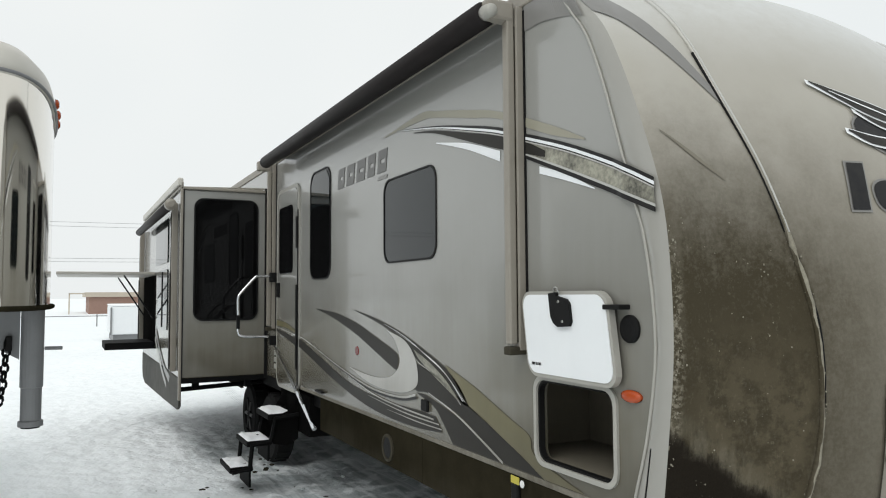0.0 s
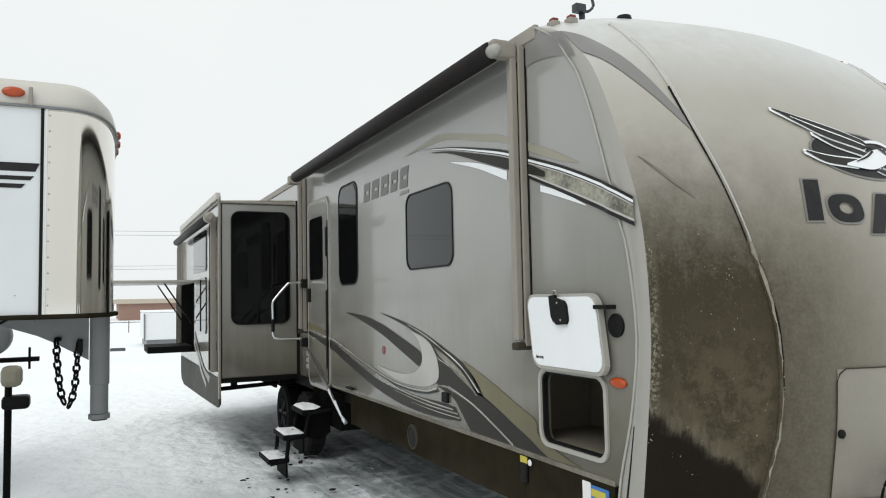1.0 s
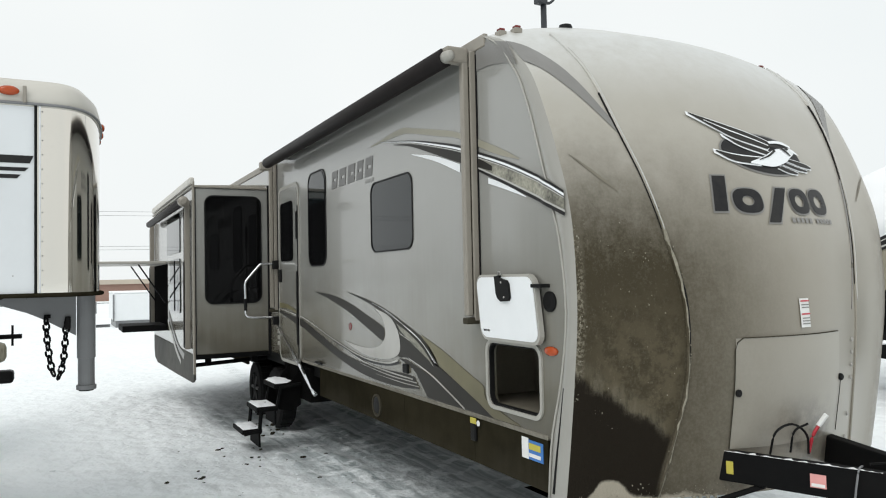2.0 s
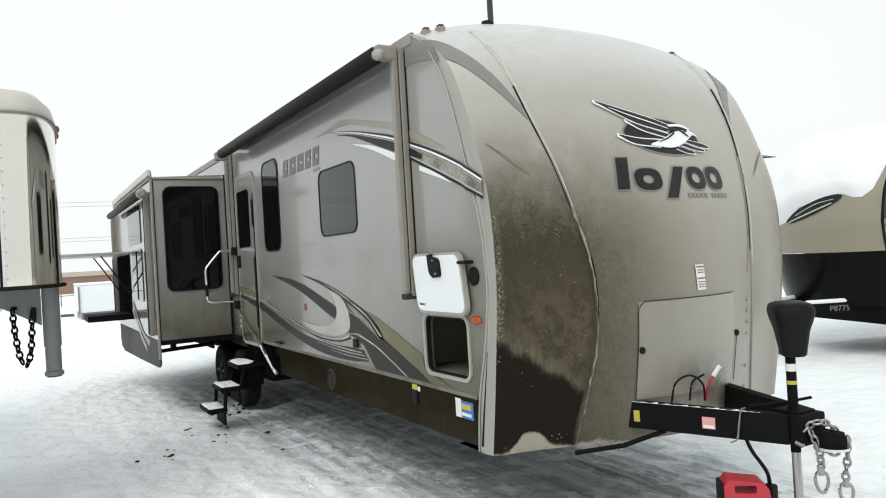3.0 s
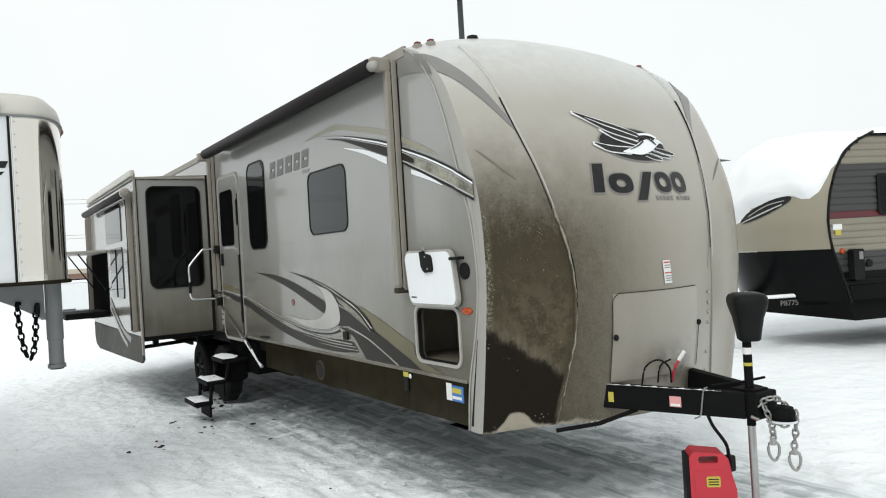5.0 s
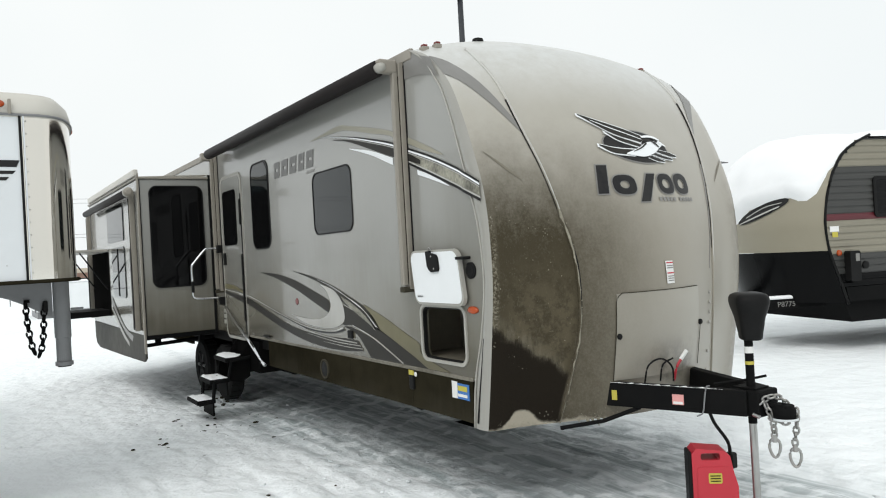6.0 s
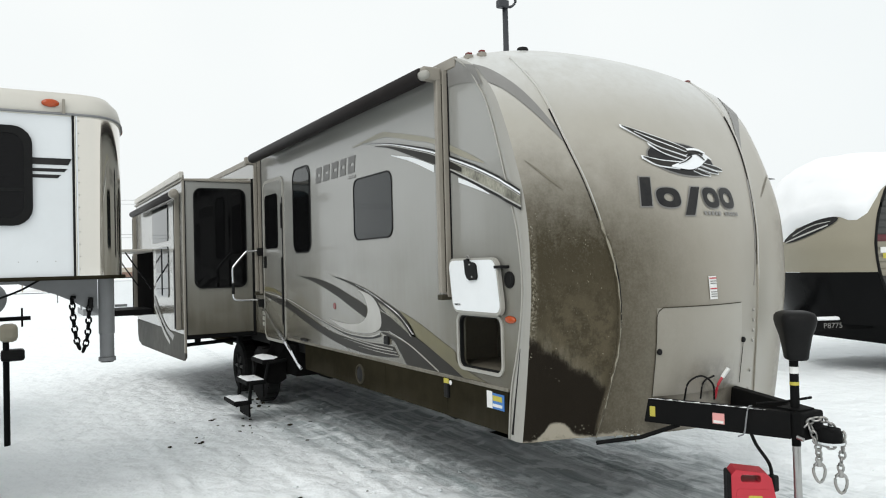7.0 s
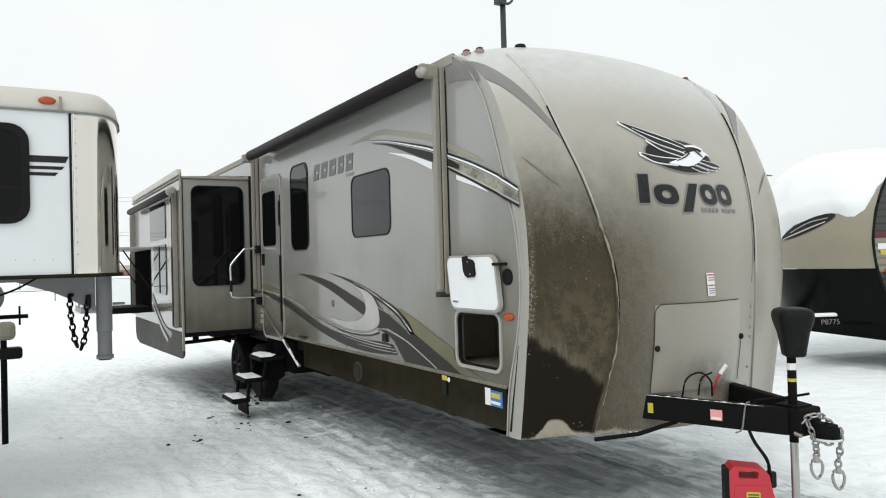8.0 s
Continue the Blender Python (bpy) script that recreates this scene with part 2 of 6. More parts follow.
def cap_material(name="road_splashed_cap", dirt=1.0):
    """Champagne front cap with splashed road dirt over its lower corner panels."""
    m = mat(name, (0.37, 0.35, 0.305), 0.28, second=(0.32, 0.3, 0.25), scale=5, coat=0.1)
    n, l = m.node_tree.nodes, m.node_tree.links
    b = n["Principled BSDF"]
    old = b.inputs["Base Color"].links[0].from_socket
    co = n.new("ShaderNodeTexCoord")
    sep = n.new("ShaderNodeSeparateXYZ")
    l.new(co.outputs["Object"], sep.inputs[0])

    def noise_tex(scale, detail=8, stretch=(1, 1, 1)):
        v = n.new("ShaderNodeVectorMath")
        v.operation = "MULTIPLY"
        v.inputs[1].default_value = stretch
        l.new(co.outputs["Object"], v.inputs[0])
        t = n.new("ShaderNodeTexNoise")
        t.inputs["Scale"].default_value, t.inputs["Detail"].default_value, t.inputs["Roughness"].default_value = scale, detail, 0.7
        l.new(v.outputs[0], t.inputs["Vector"])
        return t.outputs["Fac"]

    def math(op, p, q, r=None):
        k = n.new("ShaderNodeMath")
        k.operation = op
        for i, s in enumerate((p, q, r)):
            if s is None:
                continue
            if isinstance(s, (int, float)):
                k.inputs[i].default_value = s
            else:
                l.new(s, k.inputs[i])
        return k.outputs[0]

    def ramp(sock, a, c, lo=0.0, hi=1.0):
        r = n.new("ShaderNodeMapRange")
        r.interpolation_type = "SMOOTHSTEP"
        r.inputs["From Min"].default_value, r.inputs["From Max"].default_value = a, c
        r.inputs["To Min"].default_value, r.inputs["To Max"].default_value = lo, hi
        l.new(sock, r.inputs["Value"])
        return r.outputs[0]

    def blend(fac, base, colour):
        k = n.new("ShaderNodeMix")
        k.data_type = "RGBA"
        l.new(fac, k.inputs["Factor"])
        l.new(base, k.inputs[6])
        k.inputs[7].default_value = (*colour, 1)
        return k.outputs[2]

    x, z = sep.outputs[0], sep.outputs[2]
    rough_n, fine, streak = noise_tex(4), noise_tex(60), noise_tex(18, 6, (1, 1, 0.25))
    # dust film, thickest low on the corner panel, thinning over the middle
    zj = math("MULTIPLY_ADD", rough_n, 0.45, math("ADD", z, -0.22))
    ridge_x = ramp(z, 2.9, 1.6, -0.28, 0.0)
    xr = math("SUBTRACT", math("SUBTRACT", x, ridge_x), ramp(z, 1.3, 0.6, 0.0, -0.1))
    mottle = noise_tex(11, 9)
    film = math("MULTIPLY", ramp(zj, 2.72, 1.7), math("MULTIPLY_ADD", ramp(xr, 0.59, 0.55), 0.32, ramp(x, 1.45, 0.5, 0.0, 0.84)))
    film = math("MULTIPLY", film, math("MULTIPLY", math("MULTIPLY", ramp(mottle, 0.3, 0.62, 0.9, 1.0), ramp(fine, 0.36, 0.62, 0.9, 1.04)), ramp(streak, 0.25, 0.6, 0.88, 1.0)))
    film = math("MULTIPLY", math("MINIMUM", film, 1.0), dirt)
    upper = math("MULTIPLY", ramp(zj, 2.85, 1.6, 0, 0.75 * dirt), ramp(x, 1.4, 0.3, 0.65, 1.0))
    c = blend(upper, old, (0.158, 0.133, 0.087))
    c = blend(film, c, (0.052, 0.0438, 0.028))
    # pale dried crust flecks
    crust = math("MULTIPLY", math("MULTIPLY", ramp(fine, 0.5, 0.68), ramp(streak, 0.48, 0.66)), math("MULTIPLY", ramp(x, 0.6, 0.5), ramp(z, 2.3, 1.6)))
    c = blend(math("MULTIPLY", crust, 0.42), c, (0.21, 0.19, 0.145))
    # smeared strokes of thinner dirt where slush was thrown up
    stroke_a, stroke_b, band = noise_tex(34, 7, (1.0, 1.0, 0.45)), noise_tex(22, 7, (0.6, 1.0, 0.7)), noise_tex(3.2, 3)
    strokes = math("MAXIMUM", ramp(stroke_a, 0.57, 0.68), ramp(stroke_b, 0.6, 0.7))
    strokes = math("MULTIPLY", math("MULTIPLY", strokes, ramp(band, 0.4, 0.6, 0.25, 1.0)), math("MULTIPLY", ramp(x, 0.75, 0.45), math("MULTIPLY", ramp(z, 1.75, 1.3), ramp(z, 0.8, 1.1, 0.5, 1.0))))
    c = blend(math("MULTIPLY", strokes, 0.55), c, (0.15, 0.132, 0.095))
    smear = math("MULTIPLY", math("MULTIPLY", ramp(zj, 1.85, 1.35), ramp(mottle, 0.4, 0.58)), math("MULTIPLY", ramp(x, 0.02, 0.2, 0.2, 1.0), ramp(xr, 0.6, 0.5)))
    c = blend(math("MULTIPLY", smear, 0.5), c, (0.125, 0.105, 0.07))
    rim = math("MULTIPLY", math("MULTIPLY", ramp(x, 0.05, 0.015), ramp(fine, 0.45, 0.6)), ramp(z, 2.2, 1.7))
    c = blend(math("MULTIPLY", rim, 0.8), c, (0.23, 0.21, 0.165))
    # wet dark corner below a slanting edge
    edge = math("ADD", math("MULTIPLY_ADD", x, 0.72, z), math("MULTIPLY_ADD", rough_n, 0.2, math("MULTIPLY_ADD", mottle, 0.09, -0.045)))
    wet = math("MULTIPLY", ramp(edge, 1.44, 1.39), ramp(xr, 0.58, 0.56))
    c = blend(wet, c, (0.016, 0.013, 0.0095))
    fringe = math("MULTIPLY", math("MULTIPLY", ramp(edge, 1.36, 1.42), ramp(edge, 1.53, 1.43)), math("MULTIPLY", ramp(xr, 0.58, 0.5), ramp(streak, 0.36, 0.6)))
    c = blend(math("MULTIPLY", fringe, 0.36), c, (0.2, 0.18, 0.135))
    # thinner spatter on the far corner
    spat = math("MULTIPLY", math("MULTIPLY", ramp(x, 2.3, 2.5), ramp(z, 2.5, 1.9)), ramp(mottle, 0.4, 0.6, 0.3, 1.0))
    c = blend(math("MULTIPLY", spat, 0.6), c, (0.1, 0.086, 0.06))
    # salt-pale scallop along the bottom lip
    lip = math("ADD", z, math("MULTIPLY", rough_n, 0.12))
    hump = math("MULTIPLY", ramp(x, 0.06, 0.2), ramp(x, 0.38, 0.22))
    lipm = ramp(math("SUBTRACT", lip, math("MULTIPLY", hump, 0.11)), 0.7, 0.675)
    c = blend(math("MULTIPLY", lipm, ramp(x, 0.9, 0.6)), c, (0.33, 0.3, 0.24))
    # soot round the tongue
    soot = math("MULTIPLY", math("MULTIPLY", ramp(x, 0.9, 1.15), ramp(x, 1.75, 1.4)), math("MULTIPLY", ramp(z, 1.2, 0.88), ramp(rough_n, 0.42, 0.62)))
    c = blend(math("MULTIPLY", soot, 0.75), c, (0.08, 0.075, 0.065))
    # sky reflection on the crown, painted in as a paler colour towards the top
    pale_top = math("MULTIPLY", ramp(z, 2.65, 3.3), ramp(math("ADD", math("MULTIPLY", mottle, 0.5), math("MULTIPLY", rough_n, 0.5)), 0.3, 0.65, 0.5, 1.0))
    c = blend(math("MULTIPLY", pale_top, 0.55), c, (0.72, 0.75, 0.76))
    l.new(c, b.inputs["Base Color"])
    for lk in list(b.inputs["Roughness"].links):
        l.remove(lk)
    l.new(math("ADD", 0.3, math("MULTIPLY", film, 0.45)), b.inputs["Roughness"])
    l.new(math("SUBTRACT", 0.75, math("MULTIPLY", math("MAXIMUM", film, wet), 0.71)), b.inputs["Specular IOR Level"])
    bp = n.new("ShaderNodeBump")
    bp.inputs["Distance"].default_value = 0.009
    l.new(math("MULTIPLY", film, 0.9), bp.inputs["Strength"])
    l.new(math("ADD", math("MULTIPLY", fine, 0.6), streak), bp.inputs["Height"])
    l.new(bp.outputs[0], b.inputs["Normal"])
    b.inputs["Coat Weight"].default_value = 0.0
    return m


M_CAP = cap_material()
M_CAP_PANEL = cap_material("wiped_cap_panel", 0.45)


def dust_and_tone_low(m, z0, z1, colour, strength):
    """Blown road dust, patchy, over the lower part of a panel; on the side wall also painted reflection tone."""
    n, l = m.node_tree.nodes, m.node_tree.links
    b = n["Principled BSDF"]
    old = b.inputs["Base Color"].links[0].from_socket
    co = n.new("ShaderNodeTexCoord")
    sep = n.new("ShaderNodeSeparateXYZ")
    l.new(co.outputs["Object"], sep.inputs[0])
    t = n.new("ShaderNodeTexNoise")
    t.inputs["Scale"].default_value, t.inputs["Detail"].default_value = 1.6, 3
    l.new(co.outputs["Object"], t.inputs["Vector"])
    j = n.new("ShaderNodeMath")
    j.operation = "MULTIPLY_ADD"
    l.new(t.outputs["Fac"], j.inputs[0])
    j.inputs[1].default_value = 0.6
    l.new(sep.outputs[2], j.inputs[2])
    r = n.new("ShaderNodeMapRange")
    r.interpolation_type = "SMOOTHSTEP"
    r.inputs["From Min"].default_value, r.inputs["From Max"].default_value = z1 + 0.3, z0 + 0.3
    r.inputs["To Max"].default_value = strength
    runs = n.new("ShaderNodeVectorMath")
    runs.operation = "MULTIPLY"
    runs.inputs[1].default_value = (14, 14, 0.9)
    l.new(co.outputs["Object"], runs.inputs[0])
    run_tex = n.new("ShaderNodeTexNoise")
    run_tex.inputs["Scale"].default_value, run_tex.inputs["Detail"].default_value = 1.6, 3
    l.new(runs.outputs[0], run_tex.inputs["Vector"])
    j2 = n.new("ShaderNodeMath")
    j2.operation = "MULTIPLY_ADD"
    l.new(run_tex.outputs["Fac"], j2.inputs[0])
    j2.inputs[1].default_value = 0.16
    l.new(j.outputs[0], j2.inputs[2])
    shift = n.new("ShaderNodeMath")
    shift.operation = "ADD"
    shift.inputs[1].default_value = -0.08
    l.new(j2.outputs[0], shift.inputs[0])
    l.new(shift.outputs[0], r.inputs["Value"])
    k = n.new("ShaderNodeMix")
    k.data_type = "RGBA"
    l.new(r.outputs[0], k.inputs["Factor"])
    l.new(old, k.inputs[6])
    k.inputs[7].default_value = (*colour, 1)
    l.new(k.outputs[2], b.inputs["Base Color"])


# tall pass: road dust plus the wall's duller lower reflection, painted into its colour
dust_and_tone_low(M_SIDE, 0.8, 2.4, (0.115, 0.103, 0.071), 0.95)
dust_and_tone_low(M_SIDE, 0.9, 1.3, (0.065, 0.058, 0.041), 0.6)
dust_and_tone_low(M_SILVER, 0.9, 1.35, (0.12, 0.108, 0.08), 0.6)
dust_and_tone_low(M_GOLD, 0.9, 1.3, (0.07, 0.062, 0.042), 0.5)
dust_and_tone_low(M_SKIRT, 0.55, 0.8, (0.042, 0.038, 0.028), 0.6)


# ---------------------------------------------------------------- mesh helpers
def part(name, bm, material, parent=None, label="", smooth=False):
    """Links a bmesh as one mesh object under a thing or a part."""
    me = bpy.data.meshes.new(name)
    bmesh.ops.recalc_face_normals(bm, faces=bm.faces)
    bm.to_mesh(me)
    bm.free()
    me.materials.append(material)
    if smooth:
        me.polygons.foreach_set("use_smooth", [True] * len(me.polygons))
    ob = new(name, me)
    if parent:
        ob.parent = parent
        ob.matrix_parent_inverse = Matrix.Translation(-parent.matrix_world.translation) if not parent.parent else Matrix.Identity(4)
    if label:
        ob["label"] = label
    return ob


def thing(name, label, category, at=(0, 0, 0), group="", kind=""):
    ob = new(name)
    ob.location = at
    bpy.context.view_layer.update()
    return tagged(ob, label, category, group, kind)


def box(bm, x0, x1, y0, y1, z0, z1, bevel=0.0, m=None):
    r = bmesh.ops.create_cube(bm, size=1)
    vs = r["verts"]
    for v in vs:
        v.co = Vector(((x0 + x1) / 2 + v.co.x * (x1 - x0), (y0 + y1) / 2 + v.co.y * (y1 - y0), (z0 + z1) / 2 + v.co.z * (z1 - z0)))
    if bevel:
        es = list({e for v in vs for e in v.link_edges})
        out = bmesh.ops.bevel(bm, geom=es, offset=bevel, segments=2, affect="EDGES", profile=0.5)
        vs = list({v for f in out["faces"] for v in f.verts} | {v for v in vs if v.is_valid})
    if m:
        bmesh.ops.transform(bm, matrix=m, verts=vs)
    return bm


def tube(bm, pts, r, n=10, caps=True, closed=False):
    """A round bar along points; r may be a list."""
    pts = [Vector(p) for p in pts]
    rings = []
    for i, p in enumerate(pts):
        a = pts[i - 1] if (i or closed) else p
        c = pts[(i + 1) % len(pts)] if (i + 1 < len(pts) or closed) else p
        d = (c - a).normalized()
        up = Vector((0, 0, 1)) if abs(d.z) < 0.95 else Vector((1, 0, 0))
        s = d.cross(up).normalized()
        t = s.cross(d)
        k = r[i] if isinstance(r, (list, tuple)) else r
        rings.append([bm.verts.new(p + (s * math.cos(q) + t * math.sin(q)) * k) for q in (2 * math.pi * j / n for j in range(n))])
    m = len(rings)
    for i in range(m if closed else m - 1):
        A, B = rings[i], rings[(i + 1) % m]
        for j in range(n):
            bm.faces.new((A[j], A[(j + 1) % n], B[(j + 1) % n], B[j]))
    if caps and not closed:
        bm.faces.new(rings[0])
        bm.faces.new(rings[-1])
    return bm


def smooth_curve(pts, n=24):
    """Catmull-Rom through the control points (any dimension)."""
    P = [Vector(p) for p in pts]
    P = [P[0] * 2 - P[1]] + P + [P[-1] * 2 - P[-2]]
    out, seg = [], len(P) - 3
    for i in range(n + 1):
        s = i / n * seg
        k = min(int(s), seg - 1)
        t = s - k
        a, b, c, d = P[k:k + 4]
        out.append(0.5 * ((2 * b) + (c - a) * t + (2 * a - 5 * b + 4 * c - d) * t * t + (3 * b - a - 3 * c + d) * t ** 3))
    return out


def lerp_table(table, v):
    if v <= table[0][0]:
        return table[0][1]
    for (a, p), (b, q) in zip(table, table[1:]):
        if v <= b:
            return p + (q - p) * (v - a) / (b - a)
    return table[-1][1]


def round_rect(a0, a1, b0, b1, r, n=5):
    """Points of a rounded rectangle in a plane (a, b)."""
    pts = []
    for ca, cb, s in ((a1 - r, b1 - r, 0), (a0 + r, b1 - r, 90), (a0 + r, b0 + r, 180), (a1 - r, b0 + r, 270)):
        for i in range(n + 1):
            q = radians(s + 90 * i / n)
            pts.append((ca + r * math.cos(q), cb + r * math.sin(q)))
    return pts


def plate(bm, pts, place, depth, holes=()):
    """A flat slab: outline points (a, b), cut by holes; place(a, b, d) puts it in space, d from 0 to depth."""
    edges, tmp = [], bmesh.new()
    for loop in (pts, *holes):
        vs = [tmp.verts.new((p[0], p[1], 0)) for p in loop]
        edges += [tmp.edges.new((vs[i], vs[(i + 1) % len(vs)])) for i in range(len(vs))]
    bmesh.ops.triangle_fill(tmp, use_beauty=True, use_dissolve=False, edges=edges, normal=(0, 0, 1))
    tmp.verts.index_update()
    front = [bm.verts.new(place(v.co.x, v.co.y, 0)) for v in tmp.verts]
    back = [bm.verts.new(place(v.co.x, v.co.y, depth)) for v in tmp.verts]
    for f in tmp.faces:
        ix = [v.index for v in f.verts]
        bm.faces.new([front[i] for i in ix])
        bm.faces.new([back[i] for i in reversed(ix)])
    for e in tmp.edges:
        if len(e.link_faces) == 1:
            i, j = e.verts[0].index, e.verts[1].index
            bm.faces.new((front[i], front[j], back[j], back[i]))
    tmp.free()
    return bm


def ring(outer, inner, place, depth, bm=None):
    return plate(bm or bmesh.new(), outer, place, depth, [inner])


def ribbon(bm, top, bottom, place, n=28, across=3):
    """A thin decal between two curves of (a, b) points, laid on a surface by place(a, b)."""
    A, B = smooth_curve([(*p, 0) for p in top], n), smooth_curve([(*p, 0) for p in bottom], n)
    grid = []
    for p, q in zip(A, B):
        grid.append([bm.verts.new(place(*(p.lerp(q, j / across))[:2])) for j in range(across + 1)])
    for g, h in zip(grid, grid[1:]):
        for j in range(across):
            bm.faces.new((g[j], g[j + 1], h[j + 1], h[j]))
    return bm


def wall_at(x):
    """Places (y, z, depth) on a wall across x, depth going inwards (+x)."""
    return lambda y, z, d=0.0: (x + d, y, z)


def lathe(bm, prof, centre, axis, n=20):
    """Turns (radius, height) points round an axis through centre."""
    rot = Vector((0, 0, 1)).rotation_difference(Vector(axis)).to_matrix()
    rings = []
    for r, h in prof:
        rings.append([bm.verts.new(Vector(centre) + rot @ Vector((r * math.cos(2 * math.pi * j / n), r * math.sin(2 * math.pi * j / n), h))) for j in range(n)])
    for A, B in zip(rings, rings[1:]):
        for j in range(n):
            bm.faces.new((A[j], A[(j + 1) % n], B[(j + 1) % n], B[j]))
    bm.faces.new(rings[0])
    bm.faces.new(rings[-1])
    return bm


# ---------------------------------------------------------------- ground
def build_ground():
    """One sheet: fine near the trailers, running out flat to the horizon."""
    bm = bmesh.new()
    far_lo, far_hi = [-900, -300, -120, -60, -30, -16, -10, -7], [12, 16, 24, 40, 80, 200, 500, 1200]
    xs = far_lo + [-5 + 0.1 * i for i in range(30)] + [-2 + 0.04 * i for i in range(100)] + [2 + 0.1 * i for i in range(31)] + [5.5, 6.5, 8, 10] + far_hi
    ys = far_lo + [-5 + 0.12 * i for i in range(20)] + [-2.6 + 0.06 * i for i in range(110)] + [4 + 0.14 * i for i in range(44)] + [10.5, 11] + far_hi
    rows = []
    for x in xs:
        row = []
        for y in ys:
            near = max(0.0, 1 - max(abs(x), abs(y - 2)) / 14)
            h = 0.035 * noise.noise((x * 0.55, y * 0.4, 0.3)) + 0.022 * noise.noise((x * 2.1, y * 1.3, 4.0)) + 0.012 * noise.noise((x * 5.0, y * 3.1, 9.0))
            lane = max(0.0, min(1.0, (x + 2.2) / 1.2)) * max(0.0, min(1.0, (4 - x) / 1.0))
            h += 0.02 * noise.noise((x * 6.5 + 0.3 * noise.noise((y, x, 1)), y * 0.3, 7.0)) * lane + 0.01 * noise.noise((x * 14, y * 0.6, 3.0)) * lane
            h += 0.04 * 1.6 * max(0.0, noise.noise((x * 3.3, y * 2.6, 12.0))) ** 1.5 * (1.2 - 0.6 * lane) + 0.03 * max(0.0, noise.noise((x * 7, y * 5, 2.0))) ** 1.5
            crumb = 1.8 * max(0.0, noise.noise((x * 8.5, y * 2.2, 21.0)) - 0.05) ** 1.4
            h += (0.032 * crumb * (0.4 + 0.6 * lane) + 0.008 * noise.noise((x * 24, y * 0.45, 6.0)) * lane) * (1 if abs(x) < 2.2 else 0.5)
            rut = 0.0
            for c, d in ((-0.35, 0.02), (-0.05, 0.03), (0.3, 0.035), (2.25, 0.03)):
                rut -= d * math.exp(-((x - c + 0.05 * math.sin(y * 0.7)) / 0.16) ** 2)
            row.append(bm.verts.new((x, y, (h + rut) * near - 0.035 * (1 - near) - 1.0 * max(0.0, min(1.0, (max(abs(x), abs(y)) - 45) / 40)))))
        rows.append(row)
    for a, b in zip(rows, rows[1:]):
        for j in range(len(a) - 1):
            bm.faces.new((a[j], a[j + 1], b[j + 1], b[j]))
    return tagged(part("ground", bm, M_SNOW, smooth=True), "trampled snow over the sales lot with dirty wheel ruts and painted trailer shade", "ground", kind="structure")


build_ground()

# ---------------------------------------------------------------- the travel trailer: shape of its nose
W = 2.52          # body width
REAR = 10.6
TRIM_Z = 0.935    # top of the skirt
ROOF_Z = 3.25
# by height: y of the side seam, of the corner, of the middle of the cap
SEAM = ((0.62, 0.05), (0.94, 0.01), (1.26, -0.085), (1.6, -0.14), (1.95, -0.105), (2.2, -0.03), (2.5, 0.07), (2.7, 0.14), (2.9, 0.23), (3.02, 0.32), (3.15, 0.43), (3.27, 0.62))
NOSE = ((0.62, -0.07, -0.45), (0.92, -0.12, -0.50), (1.27, -0.17, -0.55), (1.6, -0.205, -0.545), (1.95, -0.195, -0.50), (2.2, -0.155, -0.43),
        (2.45, -0.07, -0.345), (2.7, 0.035, -0.215), (2.92, 0.155, -0.08), (3.08, 0.31, 0.14), (3.18, 0.43, 0.33), (3.26, 0.6, 0.6))
NOSE_C = smooth_curve(NOSE, 48)


def cap_point(u, v):
    """u across the trailer, 0 to 1; v up the nose, 0 to 1."""
    s = v * 48
    k = min(int(s), 47)
    z, yk, yc = NOSE_C[k].lerp(NOSE_C[k + 1], s - k)
    e = abs(1 - 2 * u)
    f = (1 - e * e) ** (2.1 - 0.65 * max(0.0, min(1.0, (z - 2.1) / 0.6)) * max(0.0, min(1.0, (u - 0.6) / 0.2)))
    x = W * u
    top = max(0.0, min(1.0, (z - 2.3) / 0.95))
    inset = 0.01 * top ** 2           # shoulders lean in a little
    x = W / 2 + (x - W / 2) * (1 - 2 * inset / W)
    crown = 0.17 * max(0.0, (z - 2.9) / 0.36) * (1 - e ** 2.2)
    r = max(0.0, (e - 0.93) / 0.07)      # round the corner itself
    yk -= 0.05
    return Vector((x, yk + (yc - yk) * f + 0.03 * r * r, z + crown))


def on_cap(x, z, lift=0.004):
    """The point of the cap at that x and z."""
    lo, hi = 0.0, 1.0
    u = max(0.0, min(1.0, x / W))
    for _ in range(24):
        mid = (lo + hi) / 2
        if cap_point(u, mid).z < z:
            lo = mid
        else:
            hi = mid
    p = cap_point(u, lo)
    du = (cap_point(min(1, u + 0.01), lo) - cap_point(max(0, u - 0.01), lo))
    dv = (cap_point(u, min(1, lo + 0.01)) - cap_point(u, max(0, lo - 0.01)))
    nrm = du.cross(dv).normalized()
    if nrm.y > 0:
        nrm = -nrm
    return p + nrm * lift


def seam_y(z):
    return lerp_table(SEAM, z)


trailer = thing("travel_trailer", "long taupe travel trailer with swoosh graphics, mud-splashed nose, on snow", "travel trailer", (1.22, 5, 0))

# front cap
bm = bmesh.new()
NU, NV = 44, 48
cols = [[bm.verts.new(cap_point(i / NU, j / NV)) for j in range(NV + 1)] for i in range(NU + 1)]
for a, b in zip(cols, cols[1:]):
    for j in range(NV):
        bm.faces.new((a[j], a[j + 1], b[j + 1], b[j]))
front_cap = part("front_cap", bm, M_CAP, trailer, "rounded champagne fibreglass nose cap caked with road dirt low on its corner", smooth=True)

